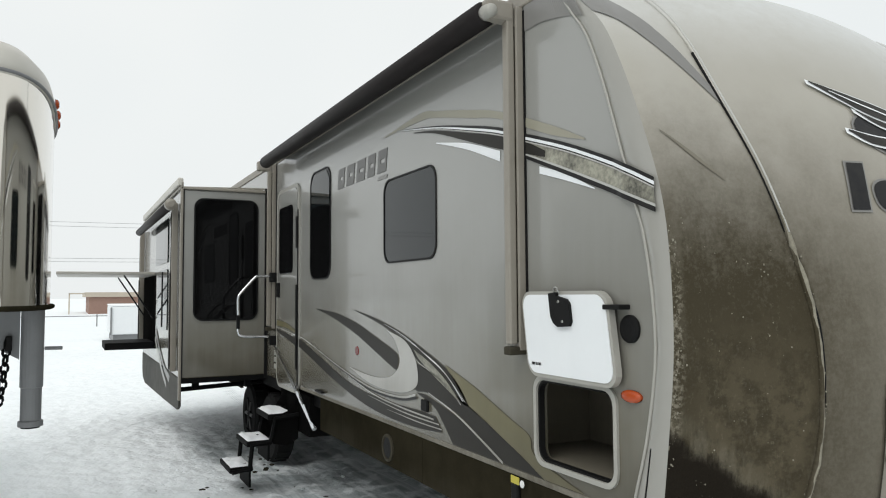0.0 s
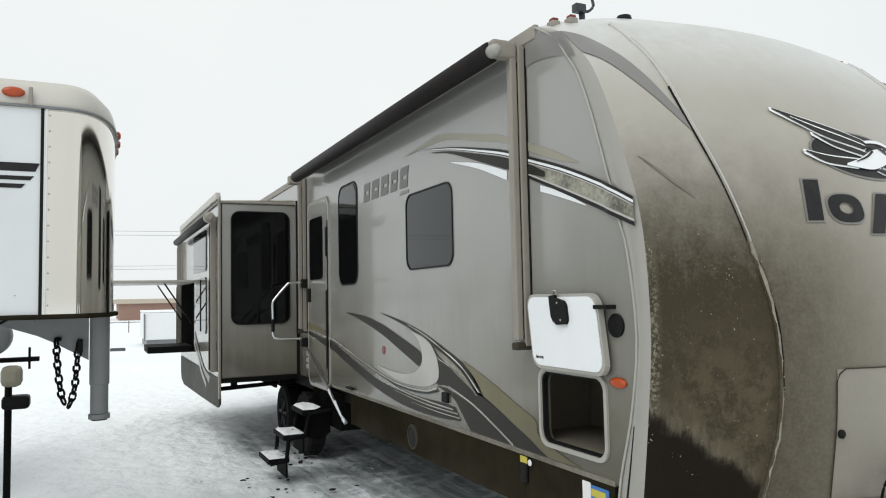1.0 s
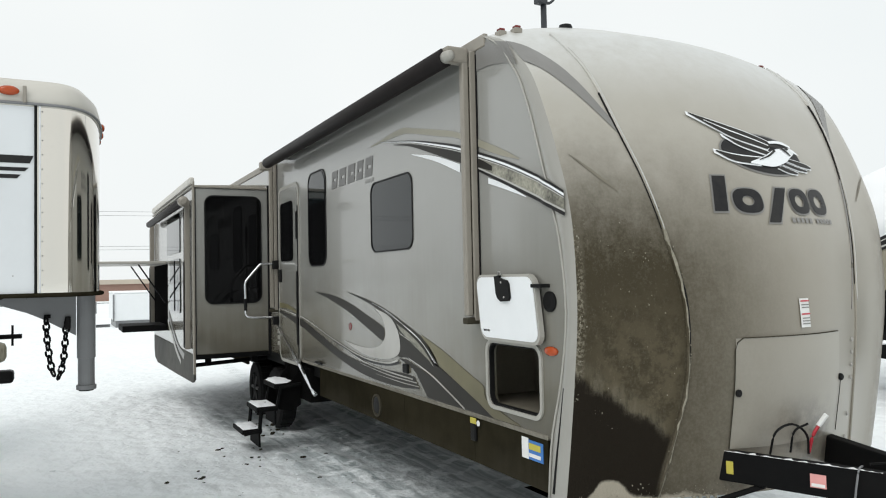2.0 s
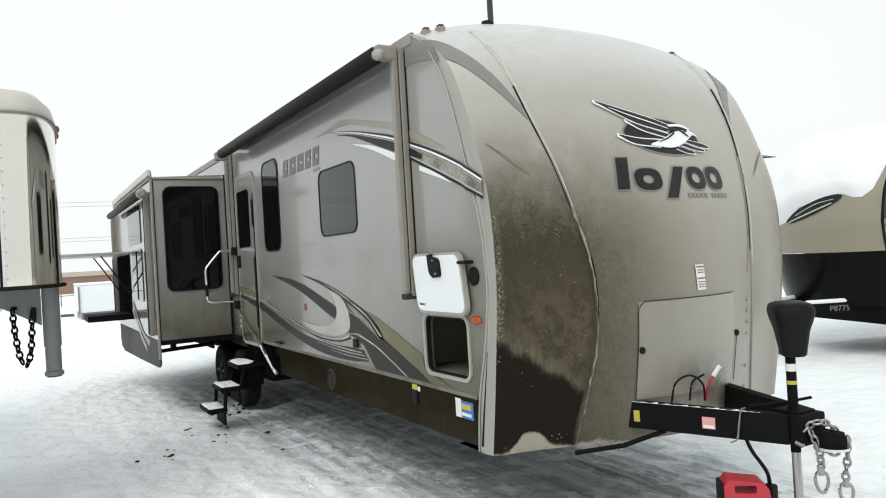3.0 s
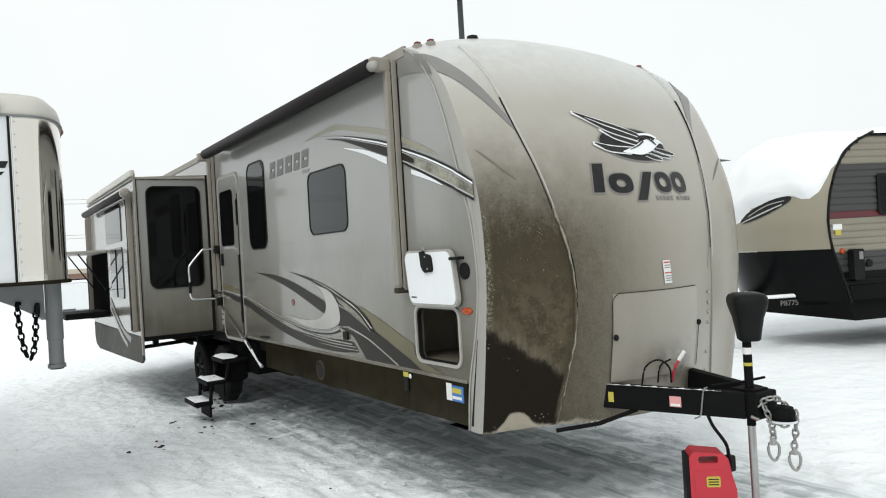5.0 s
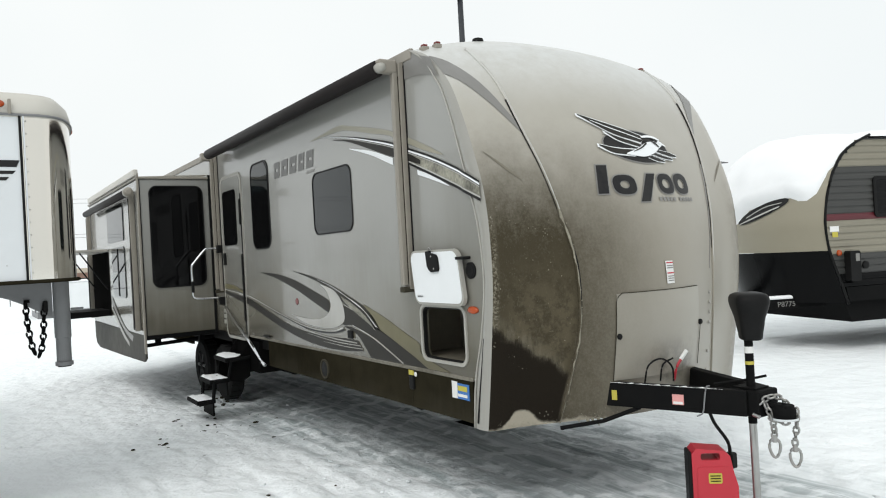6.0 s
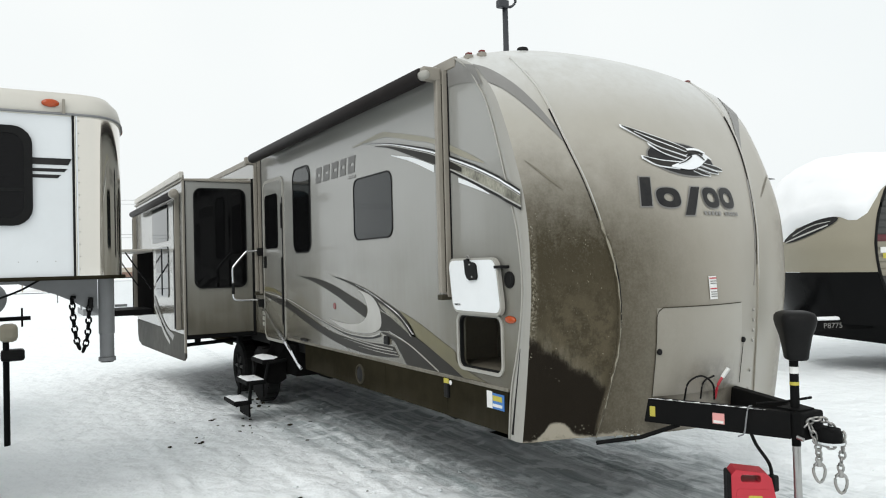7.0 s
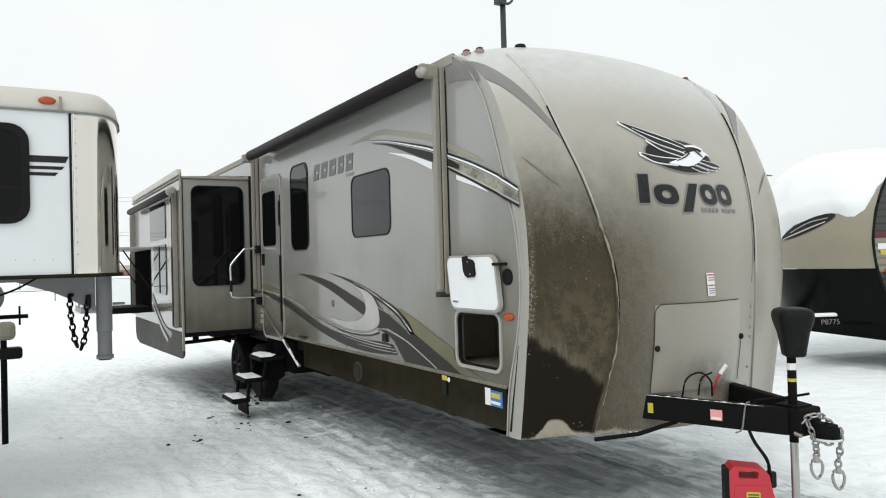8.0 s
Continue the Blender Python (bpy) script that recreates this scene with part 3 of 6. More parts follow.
# side returns of the cap, from the seam to the corner
for side in (0, 1):
    bm = bmesh.new()
    prev = None
    for j in range(NV + 1):
        k = cap_point(side, j / NV)
        s = Vector((side * W, seam_y(k.z), k.z))
        row = []
        for i in range(6):
            t = i / 5
            p = s.lerp(k, t)
            p.x += (0.012 if side else -0.012) * math.sin(math.pi * t)
            row.append(bm.verts.new(p))
        if prev:
            for i in range(5):
                bm.faces.new((prev[i], prev[i + 1], row[i + 1], row[i]))
        prev = row
    part("cap_return", bm, M_CAP_PLAIN, trailer, smooth=True)

# floor of the cap
bm = bmesh.new()
low = [cap_point(i / 20, 0) for i in range(21)]
vs = [bm.verts.new(p) for p in low] + [bm.verts.new((W, 0.3, 0.62)), bm.verts.new((0, 0.3, 0.62))]
bm.faces.new(vs)
bmesh.ops.solidify(bm, geom=bm.faces[:], thickness=0.02)
part("cap_underside", bm, M_FRAMEP, trailer)

# moulded ridges of the cap, with their dark rubber seams
RIDGE = ((3.24, 0.31), (3.1, 0.33), (2.92, 0.35), (2.6, 0.385), (2.3, 0.44), (1.96, 0.50), (1.66, 0.56), (1.27, 0.575), (0.95, 0.535), (0.63, 0.475))
for mirror in (False, True):
    pts = smooth_curve([(x, 0, z) for z, x in RIDGE], 60)
    path = [on_cap(W - p.x if mirror else p.x, p.z, 0.002) for p in pts]
    bm = tube(bmesh.new(), path, 0.010, 8)
    ridge = part("cap_ridge", bm, M_CAP, front_cap, smooth=True)
    span = slice(14, 40) if mirror else slice(16, 33)
    path = [on_cap((W - p.x - 0.009) if mirror else p.x - 0.009, p.z, 0.005) for p in pts[span]]
    part("rubber_seam", tube(bmesh.new(), path, [0.006 - 0.0035 * i / len(path) for i in range(len(path))], 6), M_BLACKP, ridge, smooth=True)
    if not mirror:
        # slush dried along the lower ridge, thick and broken half-way down
        path = [on_cap(p.x + 0.004 + 0.008 * noise.noise((p.z * 30, 0, 0)), p.z, 0.006) for p in pts[30:]]
        wide = [max(0.003, 0.0065 + 0.007 * noise.noise((p.z * 23, 1, 0)) + 0.004 * math.exp(-((p.z - 2.0) / 0.25) ** 2)) for p in path]
        part("crust_bead", tube(bmesh.new(), path, wide, 6), M_CRUST, ridge, smooth=True)
        path = [on_cap(p.x + 0.014 + 0.006 * noise.noise((p.z * 18, 3, 0)), p.z, 0.003) for p in pts[34:46]]
        part("cracked_joint", tube(bmesh.new(), path, [0.0015 + 0.0035 * math.sin(math.pi * i / (len(path) - 1)) for i in range(len(path))], 6), M_BLACKP, ridge, smooth=True)
    # the bright insert along the upper ridge
    path = [on_cap((W - p.x + 0.004) if mirror else p.x + 0.004, p.z, 0.011) for p in pts[(3 if mirror else 6):(42 if mirror else 33)]]
    part("bright_bead", tube(bmesh.new(), path, 0.0048, 6), M_SILVER, ridge, smooth=True)
    if mirror:
        # tapering crease beside the far ridge
        crease = smooth_curve([(W - 0.45, 0, 2.36), (W - 0.50, 0, 2.1), (W - 0.57, 0, 1.8), (W - 0.65, 0, 1.56)], 24)
        path = [on_cap(p.x, p.z, 0.002) for p in crease]
        part("cap_crease", tube(bmesh.new(), path, [0.009 - 0.0065 * i / 24 for i in range(25)], 6), M_GREY_D, ridge, smooth=True)

# side seam moulding
for side in (0, 1):
    pts = smooth_curve([(side * W + (0.006 if side else -0.006), y, z) for z, y in SEAM], 40)
    part("seam_moulding", tube(bmesh.new(), pts, 0.0065, 6), M_GREYFRAME, trailer, smooth=True)

# open dark joint low beside the seam
pts = smooth_curve([(-0.008, -0.105, 1.22), (-0.008, -0.075, 1.05), (-0.008, -0.035, 0.85), (-0.008, 0.0, 0.66)], 16)
part("seam_gap", tube(bmesh.new(), pts, [0.004 + 0.007 * i / 16 for i in range(17)], 6), M_BLACKP, trailer)

# storage panel set in the cap
bm = bmesh.new()
rows = []
for i in range(25):
    x = 0.82 + 0.8 * i / 24
    rows.append([bm.verts.new(on_cap(x, 0.87 + 0.58 * j / 8, 0.006)) for j in range(9)])
for a, b in zip(rows, rows[1:]):
    for j in range(8):
        bm.faces.new((a[j], a[j + 1], b[j + 1], b[j]))
panel = part("front_panel", bm, M_CAP_PANEL, front_cap, "flush removable panel above the tongue", smooth=True)
edge = [on_cap(0.815, 0.87 + 0.52 * i / 8, 0.008) for i in range(9)] + [on_cap(0.83, 1.43, 0.008)] + [on_cap(0.86 + 0.74 * i / 16, 1.452, 0.008) for i in range(17)]
part("panel_gap", tube(bmesh.new(), edge, 0.003, 6), M_PORT, panel, smooth=True)
part("panel_gap", tube(bmesh.new(), [on_cap(1.655, 1.17 - 0.29 * i / 8, 0.006) for i in range(9)], 0.0025, 6), M_PORT, panel, smooth=True)
for x, z in ((0.838, 1.165), (1.645, 1.188)):
    p = on_cap(x, z, 0.006)
    part("panel_latch", lathe(bmesh.new(), ((0.02, 0), (0.02, 0.01), (0.012, 0.016)), p, (0, -1, 0), 12), M_BLACKP, panel)
for i, z in enumerate((1.385, 1.31, 1.235, 1.16, 0.94, 0.8)):
    p = on_cap(1.84 + 0.004 * i, z, 0.004)
    part("rivet", lathe(bmesh.new(), ((0.013, 0), (0.012, 0.006), (0.005, 0.01)), p, (0.3, -1, 0), 10), M_CAP_PLAIN, front_cap)


def cap_quad(name, x0, x1, z0, z1, material, parent, lift=0.006, n=4):
    b = ribbon(bmesh.new(), [(x0, z1), ((x0 + x1) / 2, z1), (x1, z1)], [(x0, z0), ((x0 + x1) / 2, z0), (x1, z0)], lambda x, z: on_cap(x, z, lift), 6, n)
    return part(name, b, material, parent, smooth=True)


def cap_blob(name, cx, cz, rx, rz, material, parent, lift=0.006, tilt=0.0, pieces=24):
    """A filled ellipse on the cap."""
    b = bmesh.new()
    ct, st = math.cos(radians(tilt)), math.sin(radians(tilt))
    at = lambda r, a: on_cap(cx + r * (rx * math.cos(a) * ct - rz * math.sin(a) * st), cz + r * (rx * math.cos(a) * st + rz * math.sin(a) * ct), lift)
    mid = b.verts.new(at(0, 0))
    rings = [[b.verts.new(at(r, 2 * math.pi * j / pieces)) for j in range(pieces)] for r in (0.35, 0.7, 1.0)]
    for j in range(pieces):
        k = (j + 1) % pieces
        b.faces.new((mid, rings[0][j], rings[0][k]))
        for A, B in zip(rings, rings[1:]):
            b.faces.new((A[j], B[j], B[k], A[k]))
    return part(name, b, material, parent, smooth=True)


def cap_ribbon(name, top, bottom, material, parent, lift=0.008, dx=0.0, dz=0.0):
    return part(name, ribbon(bmesh.new(), top, bottom, lambda x, z: on_cap(x + dx, z + dz, lift), 22, 3), material, parent, smooth=True)


# emblem: dark oval with a pale rim, white-edged swept feathers, plain shapes for the maker's name
emblem = cap_blob("emblem_oval", 1.272, 2.46, 0.315, 0.118, M_BLACKG, front_cap, 0.007, -3, 36)
cap_blob("oval_rim", 1.272, 2.46, 0.326, 0.129, M_GREY_D, emblem, 0.0045, -3, 36)


def feather(top, bottom, edge=0.0085):
    """A dark feather with a white outline."""
    t3, b3 = [(x, z + edge) for x, z in top], [(x, z - edge) for x, z in bottom]
    t3[0], b3[0] = (t3[0][0] - 1.5 * edge * (1 if top[-1][0] > top[0][0] else -1), t3[0][1]), (b3[0][0] - 1.5 * edge * (1 if top[-1][0] > top[0][0] else -1), b3[0][1])
    cap_ribbon("feather_edge", t3, b3, M_WHITE, emblem, 0.0105, 0.018, -0.012)
    cap_ribbon("feather", top, bottom, M_DARKG, emblem, 0.0135, 0.018, -0.012)


feather([(0.826, 2.706), (1.015, 2.643), (1.201, 2.587), (1.36, 2.535)], [(0.823, 2.701), (0.947, 2.617), (1.075, 2.55), (1.277, 2.5)])
cap_ribbon("feather_line", [(0.9, 2.662), (1.05, 2.602), (1.3, 2.524)], [(0.9, 2.658), (1.05, 2.594), (1.3, 2.518)], M_WHITE, emblem, 0.0165, 0.018, -0.012)
feather([(0.985, 2.575), (1.094, 2.533), (1.29, 2.482)], [(0.987, 2.57), (1.085, 2.507), (1.28, 2.458)])
feather([(0.894, 2.478), (1.032, 2.45), (1.25, 2.441)], [(0.891, 2.47), (0.99, 2.418), (1.171, 2.4)])
cap_ribbon("body_shape", [(1.103, 2.416), (1.22, 2.452), (1.32, 2.495), (1.42, 2.515), (1.50, 2.522)], [(1.097, 2.406), (1.264, 2.392), (1.392, 2.425), (1.45, 2.455), (1.515, 2.485)], M_WHITE, emblem, 0.0155, 0.018, -0.012)
cap_ribbon("neck_band", [(1.30, 2.548), (1.38, 2.557), (1.45, 2.553), (1.51, 2.532)], [(1.31, 2.534), (1.38, 2.54), (1.44, 2.536), (1.50, 2.52)], M_WHITE, emblem, 0.0175, 0.018, -0.012)
cap_ribbon("beak", [(1.49, 2.52), (1.52, 2.508), (1.56, 2.482)], [(1.48, 2.495), (1.51, 2.488), (1.56, 2.479)], M_WHITE, emblem, 0.018, 0.018, -0.012)
cap_blob("eye", 1.47, 2.5, 0.02, 0.008, M_DARKG, emblem, 0.0195, 0, 12)
feather([(1.662, 2.416), (1.582, 2.434), (1.432, 2.45)], [(1.653, 2.404), (1.544, 2.411), (1.406, 2.437)], 0.006)
feather([(1.601, 2.39), (1.511, 2.402), (1.391, 2.425)], [(1.587, 2.380), (1.481, 2.387), (1.359, 2.412)], 0.006)
feather([(1.486, 2.367), (1.433, 2.380), (1.342, 2.402)], [(1.471, 2.359), (1.387, 2.365), (1.3, 2.390)], 0.006)
cap_ribbon("neck_line", [(1.29, 2.52), (1.37, 2.528), (1.44, 2.5), (1.47, 2.47)], [(1.29, 2.51), (1.37, 2.516), (1.425, 2.49), (1.455, 2.468)], M_DARKG, emblem, 0.0195, 0.018, -0.012)
cap_ribbon("body_line", [(1.17, 2.43), (1.26, 2.462), (1.33, 2.5)], [(1.17, 2.425), (1.26, 2.452), (1.335, 2.488)], M_DARKG, emblem, 0.0195, 0.018, -0.012)


def name_bar(top_x, low_x, wide, z0, z1):
    """A leaning bar with a pale outline."""
    for g, mt, lift in ((0.009, M_GREY_D, 0.0045), (0.0, M_BLACKG, 0.0075)):
        side = lambda x, z: [(x - g, z), (x + wide / 2, z), (x + wide + g, z)]
        cap_ribbon("name_bar" if not g else "name_bar_edge", side(top_x, z1 + g), side(low_x, z0 - g), mt, emblem, lift)


def name_ring(cx, cz, rx, rz, hole):
    """An upright oval ring with a pale outline."""
    for k, (g, mt, lift) in enumerate(((0.009, M_GREY_D, 0.0045), (0.0, M_BLACKG, 0.0075))):
        b, n = bmesh.new(), 28
        outer = lambda a: (cx + (rx + g) * math.copysign(abs(math.cos(a)) ** 0.75, math.cos(a)), cz + (rz + g) * math.copysign(abs(math.sin(a)) ** 0.75, math.sin(a)))
        inner = lambda a: (cx + (rx - g) * hole * math.cos(a), cz + (rz - g) * hole * math.sin(a))
        loops = []
        for q in range(4):
            loops.append([])
            for j in range(n):
                a = 2 * math.pi * j / n
                (ox, oz), (ix, iz) = outer(a), inner(a)
                loops[-1].append(b.verts.new(on_cap(ox + (ix - ox) * q / 3, oz + (iz - oz) * q / 3, lift)))
        for A, B in zip(loops, loops[1:]):
            for j in range(n):
                b.faces.new((A[j], A[(j + 1) % n], B[(j + 1) % n], B[j]))
        part("name_ring" if k else "name_ring_edge", b, mt, emblem, smooth=True)


name_bar(0.832, 0.795, 0.08, 2.12, 2.318)
name_ring(1.022, 2.18, 0.098, 0.069, 0.4)
name_bar(1.245, 1.125, 0.085, 2.06, 2.258)
name_ring(1.43, 2.187, 0.088, 0.073, 0.48)
name_ring(1.63, 2.19, 0.092, 0.076, 0.48)
for i in range(11):
    if i != 5:
        cap_quad("series_bar", 1.31 + 0.04 * i, 1.338 + 0.04 * i, 2.062, 2.09, M_GREY_D, emblem, 0.006, 1)
warn = cap_quad("warning_label", 1.24, 1.315, 1.49, 1.645, M_LABEL, front_cap, 0.006)
for z in (1.655, 1.585):
    cap_quad("warning_stripe", 1.245, 1.315, z - 0.028, z - 0.02, M_RED, warn, 0.009)
for z in (1.612, 1.597, 1.54, 1.525, 1.51):
    cap_quad("text_bar", 1.25, 1.31, z - 0.004, z + 0.002, M_GREY_D, warn, 0.009)

# grey stripe sweeping from the side top over the shoulder to the ridge; both sides
for mirror in (False, True):
    f = (lambda x, z: on_cap(W - x, z, 0.004)) if mirror else (lambda x, z: on_cap(x, z, 0.004))
    b = ribbon(bmesh.new(), [(0.0, 3.17), (0.12, 3.07), (0.25, 2.88), (0.378, 2.62)], [(0.0, 3.0), (0.12, 2.89), (0.25, 2.745), (0.386, 2.55)], f, 24, 4)
    part("shoulder_stripe", b, M_GREY_D, front_cap, smooth=True)
    # thin dark streak that paints the shadow of a crease in the cap
    b = ribbon(bmesh.new(), [(0.05, 2.425), (0.17, 2.335), (0.28, 2.23)], [(0.05, 2.42), (0.17, 2.312), (0.28, 2.225)], f, 12, 2)
    part("cap_crease_shade", b, M_CREASE, front_cap, smooth=True)

# dried crust along the near ridge, the corner and the bottom lip
rnd = random.Random(11)
bm = bmesh.new()
RCURVE = smooth_curve([(x, 0, z) for z, x in RIDGE], 60)
for i in range(700):
    k = rnd.random()
    if k < 0.45:
        p = RCURVE[rnd.randint(26, 60)]
        c = on_cap(p.x + rnd.gauss(0.006, 0.008), p.z + rnd.uniform(-0.02, 0.02), 0.004)
    elif k < 0.62:
        c = on_cap(abs(rnd.gauss(0.0, 0.012)), rnd.uniform(1.15, 2.05), 0.002)
    elif k < 0.72:
        c = on_cap(rnd.uniform(0.04, 0.52), rnd.uniform(1.0, 2.15), 0.001)
    else:
        c = on_cap(rnd.uniform(0.05, 0.95), 0.625 + abs(rnd.gauss(0, 0.03)), 0.003)
    res = bmesh.ops.create_icosphere(bm, subdivisions=1, radius=0.0008 + 0.0036 * rnd.random() ** 3)
    for v in res["verts"]:
        v.co = Vector((v.co.x * rnd.uniform(0.6, 1.5), v.co.y * 0.7, v.co.z * rnd.uniform(0.6, 1.8))) + c
for x, h in ((0.66, 0.05), (0.69, 0.03), (0.73, 0.06), (0.77, 0.035), (0.6, 0.02), (0.48, 0.015)):
    p = on_cap(x, 0.63, 0.0)
    tube(bm, [p, p + Vector((0.002, 0, -0.5 * h)), p + Vector((0.003, 0, -h))], [0.014, 0.009, 0.002], 6)
tagged(part("dried_crust", bm, M_CRUST, front_cap, "pale dried slush crust on the ridge and corner"), kind="stuff")

# side wall, door side, cut by the baggage opening and the windows
side_at = wall_at(0.0)
front_edge = [(lerp_table(SEAM, z), z) for z in [TRIM_Z + (ROOF_Z - TRIM_Z) * i / 20 for i in range(21)]]
outline = front_edge + [(REAR, ROOF_Z), (REAR, TRIM_Z)]
BAG = (0.105, 0.645, 1.035, 1.405)
WIN1 = (1.69, 2.50, 2.02, 2.585)
WIN2 = (3.68, 4.25, 1.945, 2.895)
holes = [round_rect(*BAG, 0.06), round_rect(*WIN1, 0.09), round_rect(*WIN2, 0.12)]
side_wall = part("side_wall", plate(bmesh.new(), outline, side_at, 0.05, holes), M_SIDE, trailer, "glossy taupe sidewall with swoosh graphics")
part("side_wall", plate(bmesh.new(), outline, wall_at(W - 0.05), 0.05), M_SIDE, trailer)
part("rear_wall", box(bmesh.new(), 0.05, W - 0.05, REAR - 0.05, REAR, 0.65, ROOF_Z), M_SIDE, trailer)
part("floor_deck", box(bmesh.new(), 0.05, W - 0.05, 0.3, REAR - 0.06, 0.8, 0.92), M_FRAMEP, trailer)

# roof with rounded edges
bm = bmesh.new()
rows = []
for y in [0.56, 0.8, 2, 4, 6, 8, REAR]:
    rows.append([bm.verts.new((W * i / 20, y, ROOF_Z + (0.01 if y > 0.7 else -0.045) + 0.17 * (1 - abs(1 - i / 10) ** 2.2))) for i in range(21)])
for a, b in zip(rows, rows[1:]):
    for j in range(20):
        bm.faces.new((a[j], a[j + 1], b[j + 1], b[j]))
roof = part("roof", bm, M_ROOF, trailer, smooth=True)
for x in (-0.012, W - 0.02):
    part("roof_rail", box(bmesh.new(), x, x + 0.032, 0.6, REAR, ROOF_Z - 0.05, ROOF_Z + 0.03, 0.008), M_ARM, trailer)
for x, y, z in ((0.06, 0.52, 3.265), (0.16, 0.5, 3.29), (2.30, 0.50, 3.29), (2.40, 0.53, 3.265)):
    base = part("clearance_lamp", box(bmesh.new(), x - 0.026, x + 0.026, y - 0.03, y + 0.03, z - 0.03, z + 0.008, 0.006), M_ARM, trailer)
    part("lens", box(bmesh.new(), x - 0.019, x + 0.019, y - 0.024, y + 0.02, z + 0.0085, z + 0.024, 0.006), M_REDL, base)
part("roof_vent_dome", lathe(bmesh.new(), ((0.045, 0), (0.05, 0.02), (0.04, 0.05), (0.01, 0.06)), (0.62, 0.62, 3.37), (0, 0, 1), 14), M_BLACKP, trailer, smooth=True)

# skirt and its trim
for y0, y1 in ((0.06, 0.84), (0.845, 1.9), (1.905, 3.95)):
    part("skirt_panel", box(bmesh.new(), 0.0, 0.03, y0, y1, 0.645, TRIM_Z - 0.01), M_SKIRT, trailer)
part("skirt_panel", box(bmesh.new(), 0.0, 0.03, 7.2, REAR, 0.645, TRIM_Z - 0.01), M_SKIRT, trailer)
part("trim_strip", box(bmesh.new(), -0.006, 0.03, 0.05, 4.55, TRIM_Z - 0.012, TRIM_Z + 0.014, 0.004), M_TRIM_MUDDY, trailer)
part("skirt_panel", box(bmesh.new(), W - 0.03, W, 0.1, REAR, 0.645, TRIM_Z - 0.01), M_SKIRT, trailer)
part("skirt_latch", box(bmesh.new(), -0.022, 0.0, 0.8, 0.86, 0.78, 0.89, 0.008), M_BLACKP, trailer)
part("latch_tag", box(bmesh.new(), -0.026, -0.022, 0.78, 0.85, 0.89, 0.925), M_YELLOW, trailer)
well = lathe(bmesh.new(), ((0.092, 0), (0.092, 0.012), (0.076, 0.016), (0.07, 0.004)), (0.0, 2.44, 0.766), (-1, 0, 0), 24)
ring_part = part("round_port", well, M_PORT, trailer)
part("port_cap", lathe(bmesh.new(), ((0.068, 0.004), (0.066, 0.01), (0.03, 0.013)), (0.0, 2.44, 0.766), (-1, 0, 0), 22), M_BLACKP, ring_part)
part("latch_tag_white", lathe(bmesh.new(), ((0.018, 0), (0.016, 0.004)), (-0.022, 0.755, 0.9), (-1, 0, 0), 14), M_LABEL, trailer)
sk = part("sticker", box(bmesh.new(), -0.004, 0.0, 0.1, 0.24, 0.79, 0.895), M_BLUE, trailer, "blue and white delivery sticker")
part("sticker_white", box(bmesh.new(), -0.007, -0.004, 0.235, 0.30, 0.79, 0.905, 0.001), M_LABEL, sk)
part("sticker_yellow", box(bmesh.new(), -0.007, -0.004, 0.12, 0.23, 0.845, 0.88, 0.001), M_YELLOW, sk)
part("text_bar", box(bmesh.new(), -0.007, -0.004, 0.12, 0.23, 0.805, 0.825, 0.001), M_LABEL, sk)

# baggage compartment lining and its raised door
y0, y1, z0, z1 = BAG
bag = part("baggage_compartment", box(bmesh.new(), 0.53, 0.55, y0 - 0.1, y1 + 0.3, z0 - 0.01, z1 + 0.06), M_INSIDE, trailer, "empty open baggage hold with plain lining")
for xa, xb, ya, yb, za, zb in ((0.052, 0.55, y0 - 0.1, y1 + 0.3, z0 - 0.03, z0 - 0.01), (0.052, 0.55, y0 - 0.1, y1 + 0.3, z1 + 0.06, z1 + 0.08),
                               (0.052, 0.55, y0 - 0.12, y0 - 0.1, z0 - 0.03, z1 + 0.08), (0.052, 0.55, y1 + 0.3, y1 + 0.32, z0 - 0.03, z1 + 0.08)):
    part("lining_panel", box(bmesh.new(), xa, xb, ya, yb, za, zb), M_INSIDE, bag)
part("opening_frame", ring(round_rect(y0 - 0.022, y1 + 0.022, z0 - 0.022, z1 + 0.022, 0.075), round_rect(y0, y1, z0, z1, 0.06), wall_at(-0.012), 0.012), M_GREYFRAME, bag)
part("opening_seal", ring(round_rect(y0 - 0.002, y1 + 0.002, z0 - 0.002, z1 + 0.002, 0.06), round_rect(y0 + 0.01, y1 - 0.01, z0 + 0.01, z1 - 0.01, 0.055), wall_at(0.0), 0.03), M_BLACKP, bag)
tilt = lambda y, z, d=0.0: (-0.05 + d, y - (1.8 - z) * 0.15, z)
bm = plate(bmesh.new(), round_rect(0.08, 0.70, 1.425, 1.81, 0.07), tilt, 0.03)
bdoor = part("baggage_door", bm, M_GREYFRAME, trailer, "white lined baggage door latched open against the wall")
tilt2 = lambda y, z, d=0.0: (tilt(y, z)[0] - 0.005 + d, tilt(y, z)[1], z)
part("door_liner", plate(bmesh.new(), round_rect(0.095, 0.685, 1.442, 1.795, 0.06), tilt2, 0.004), M_WHITE, bdoor)
tilt3 = lambda y, z, d=0.0: (tilt(y, z)[0] - 0.02 + d, tilt(y, z)[1], z)
latch_shape = [(0.455, 1.8), (0.40, 1.805), (0.40, 1.79), (0.33, 1.775), (0.315, 1.755), (0.315, 1.68), (0.33, 1.66), (0.41, 1.655), (0.44, 1.672), (0.455, 1.7)]
latch = part("latch_box", plate(bmesh.new(), latch_shape, tilt3, 0.016), M_BLACKP, bdoor, "black plastic latch housing with screws")
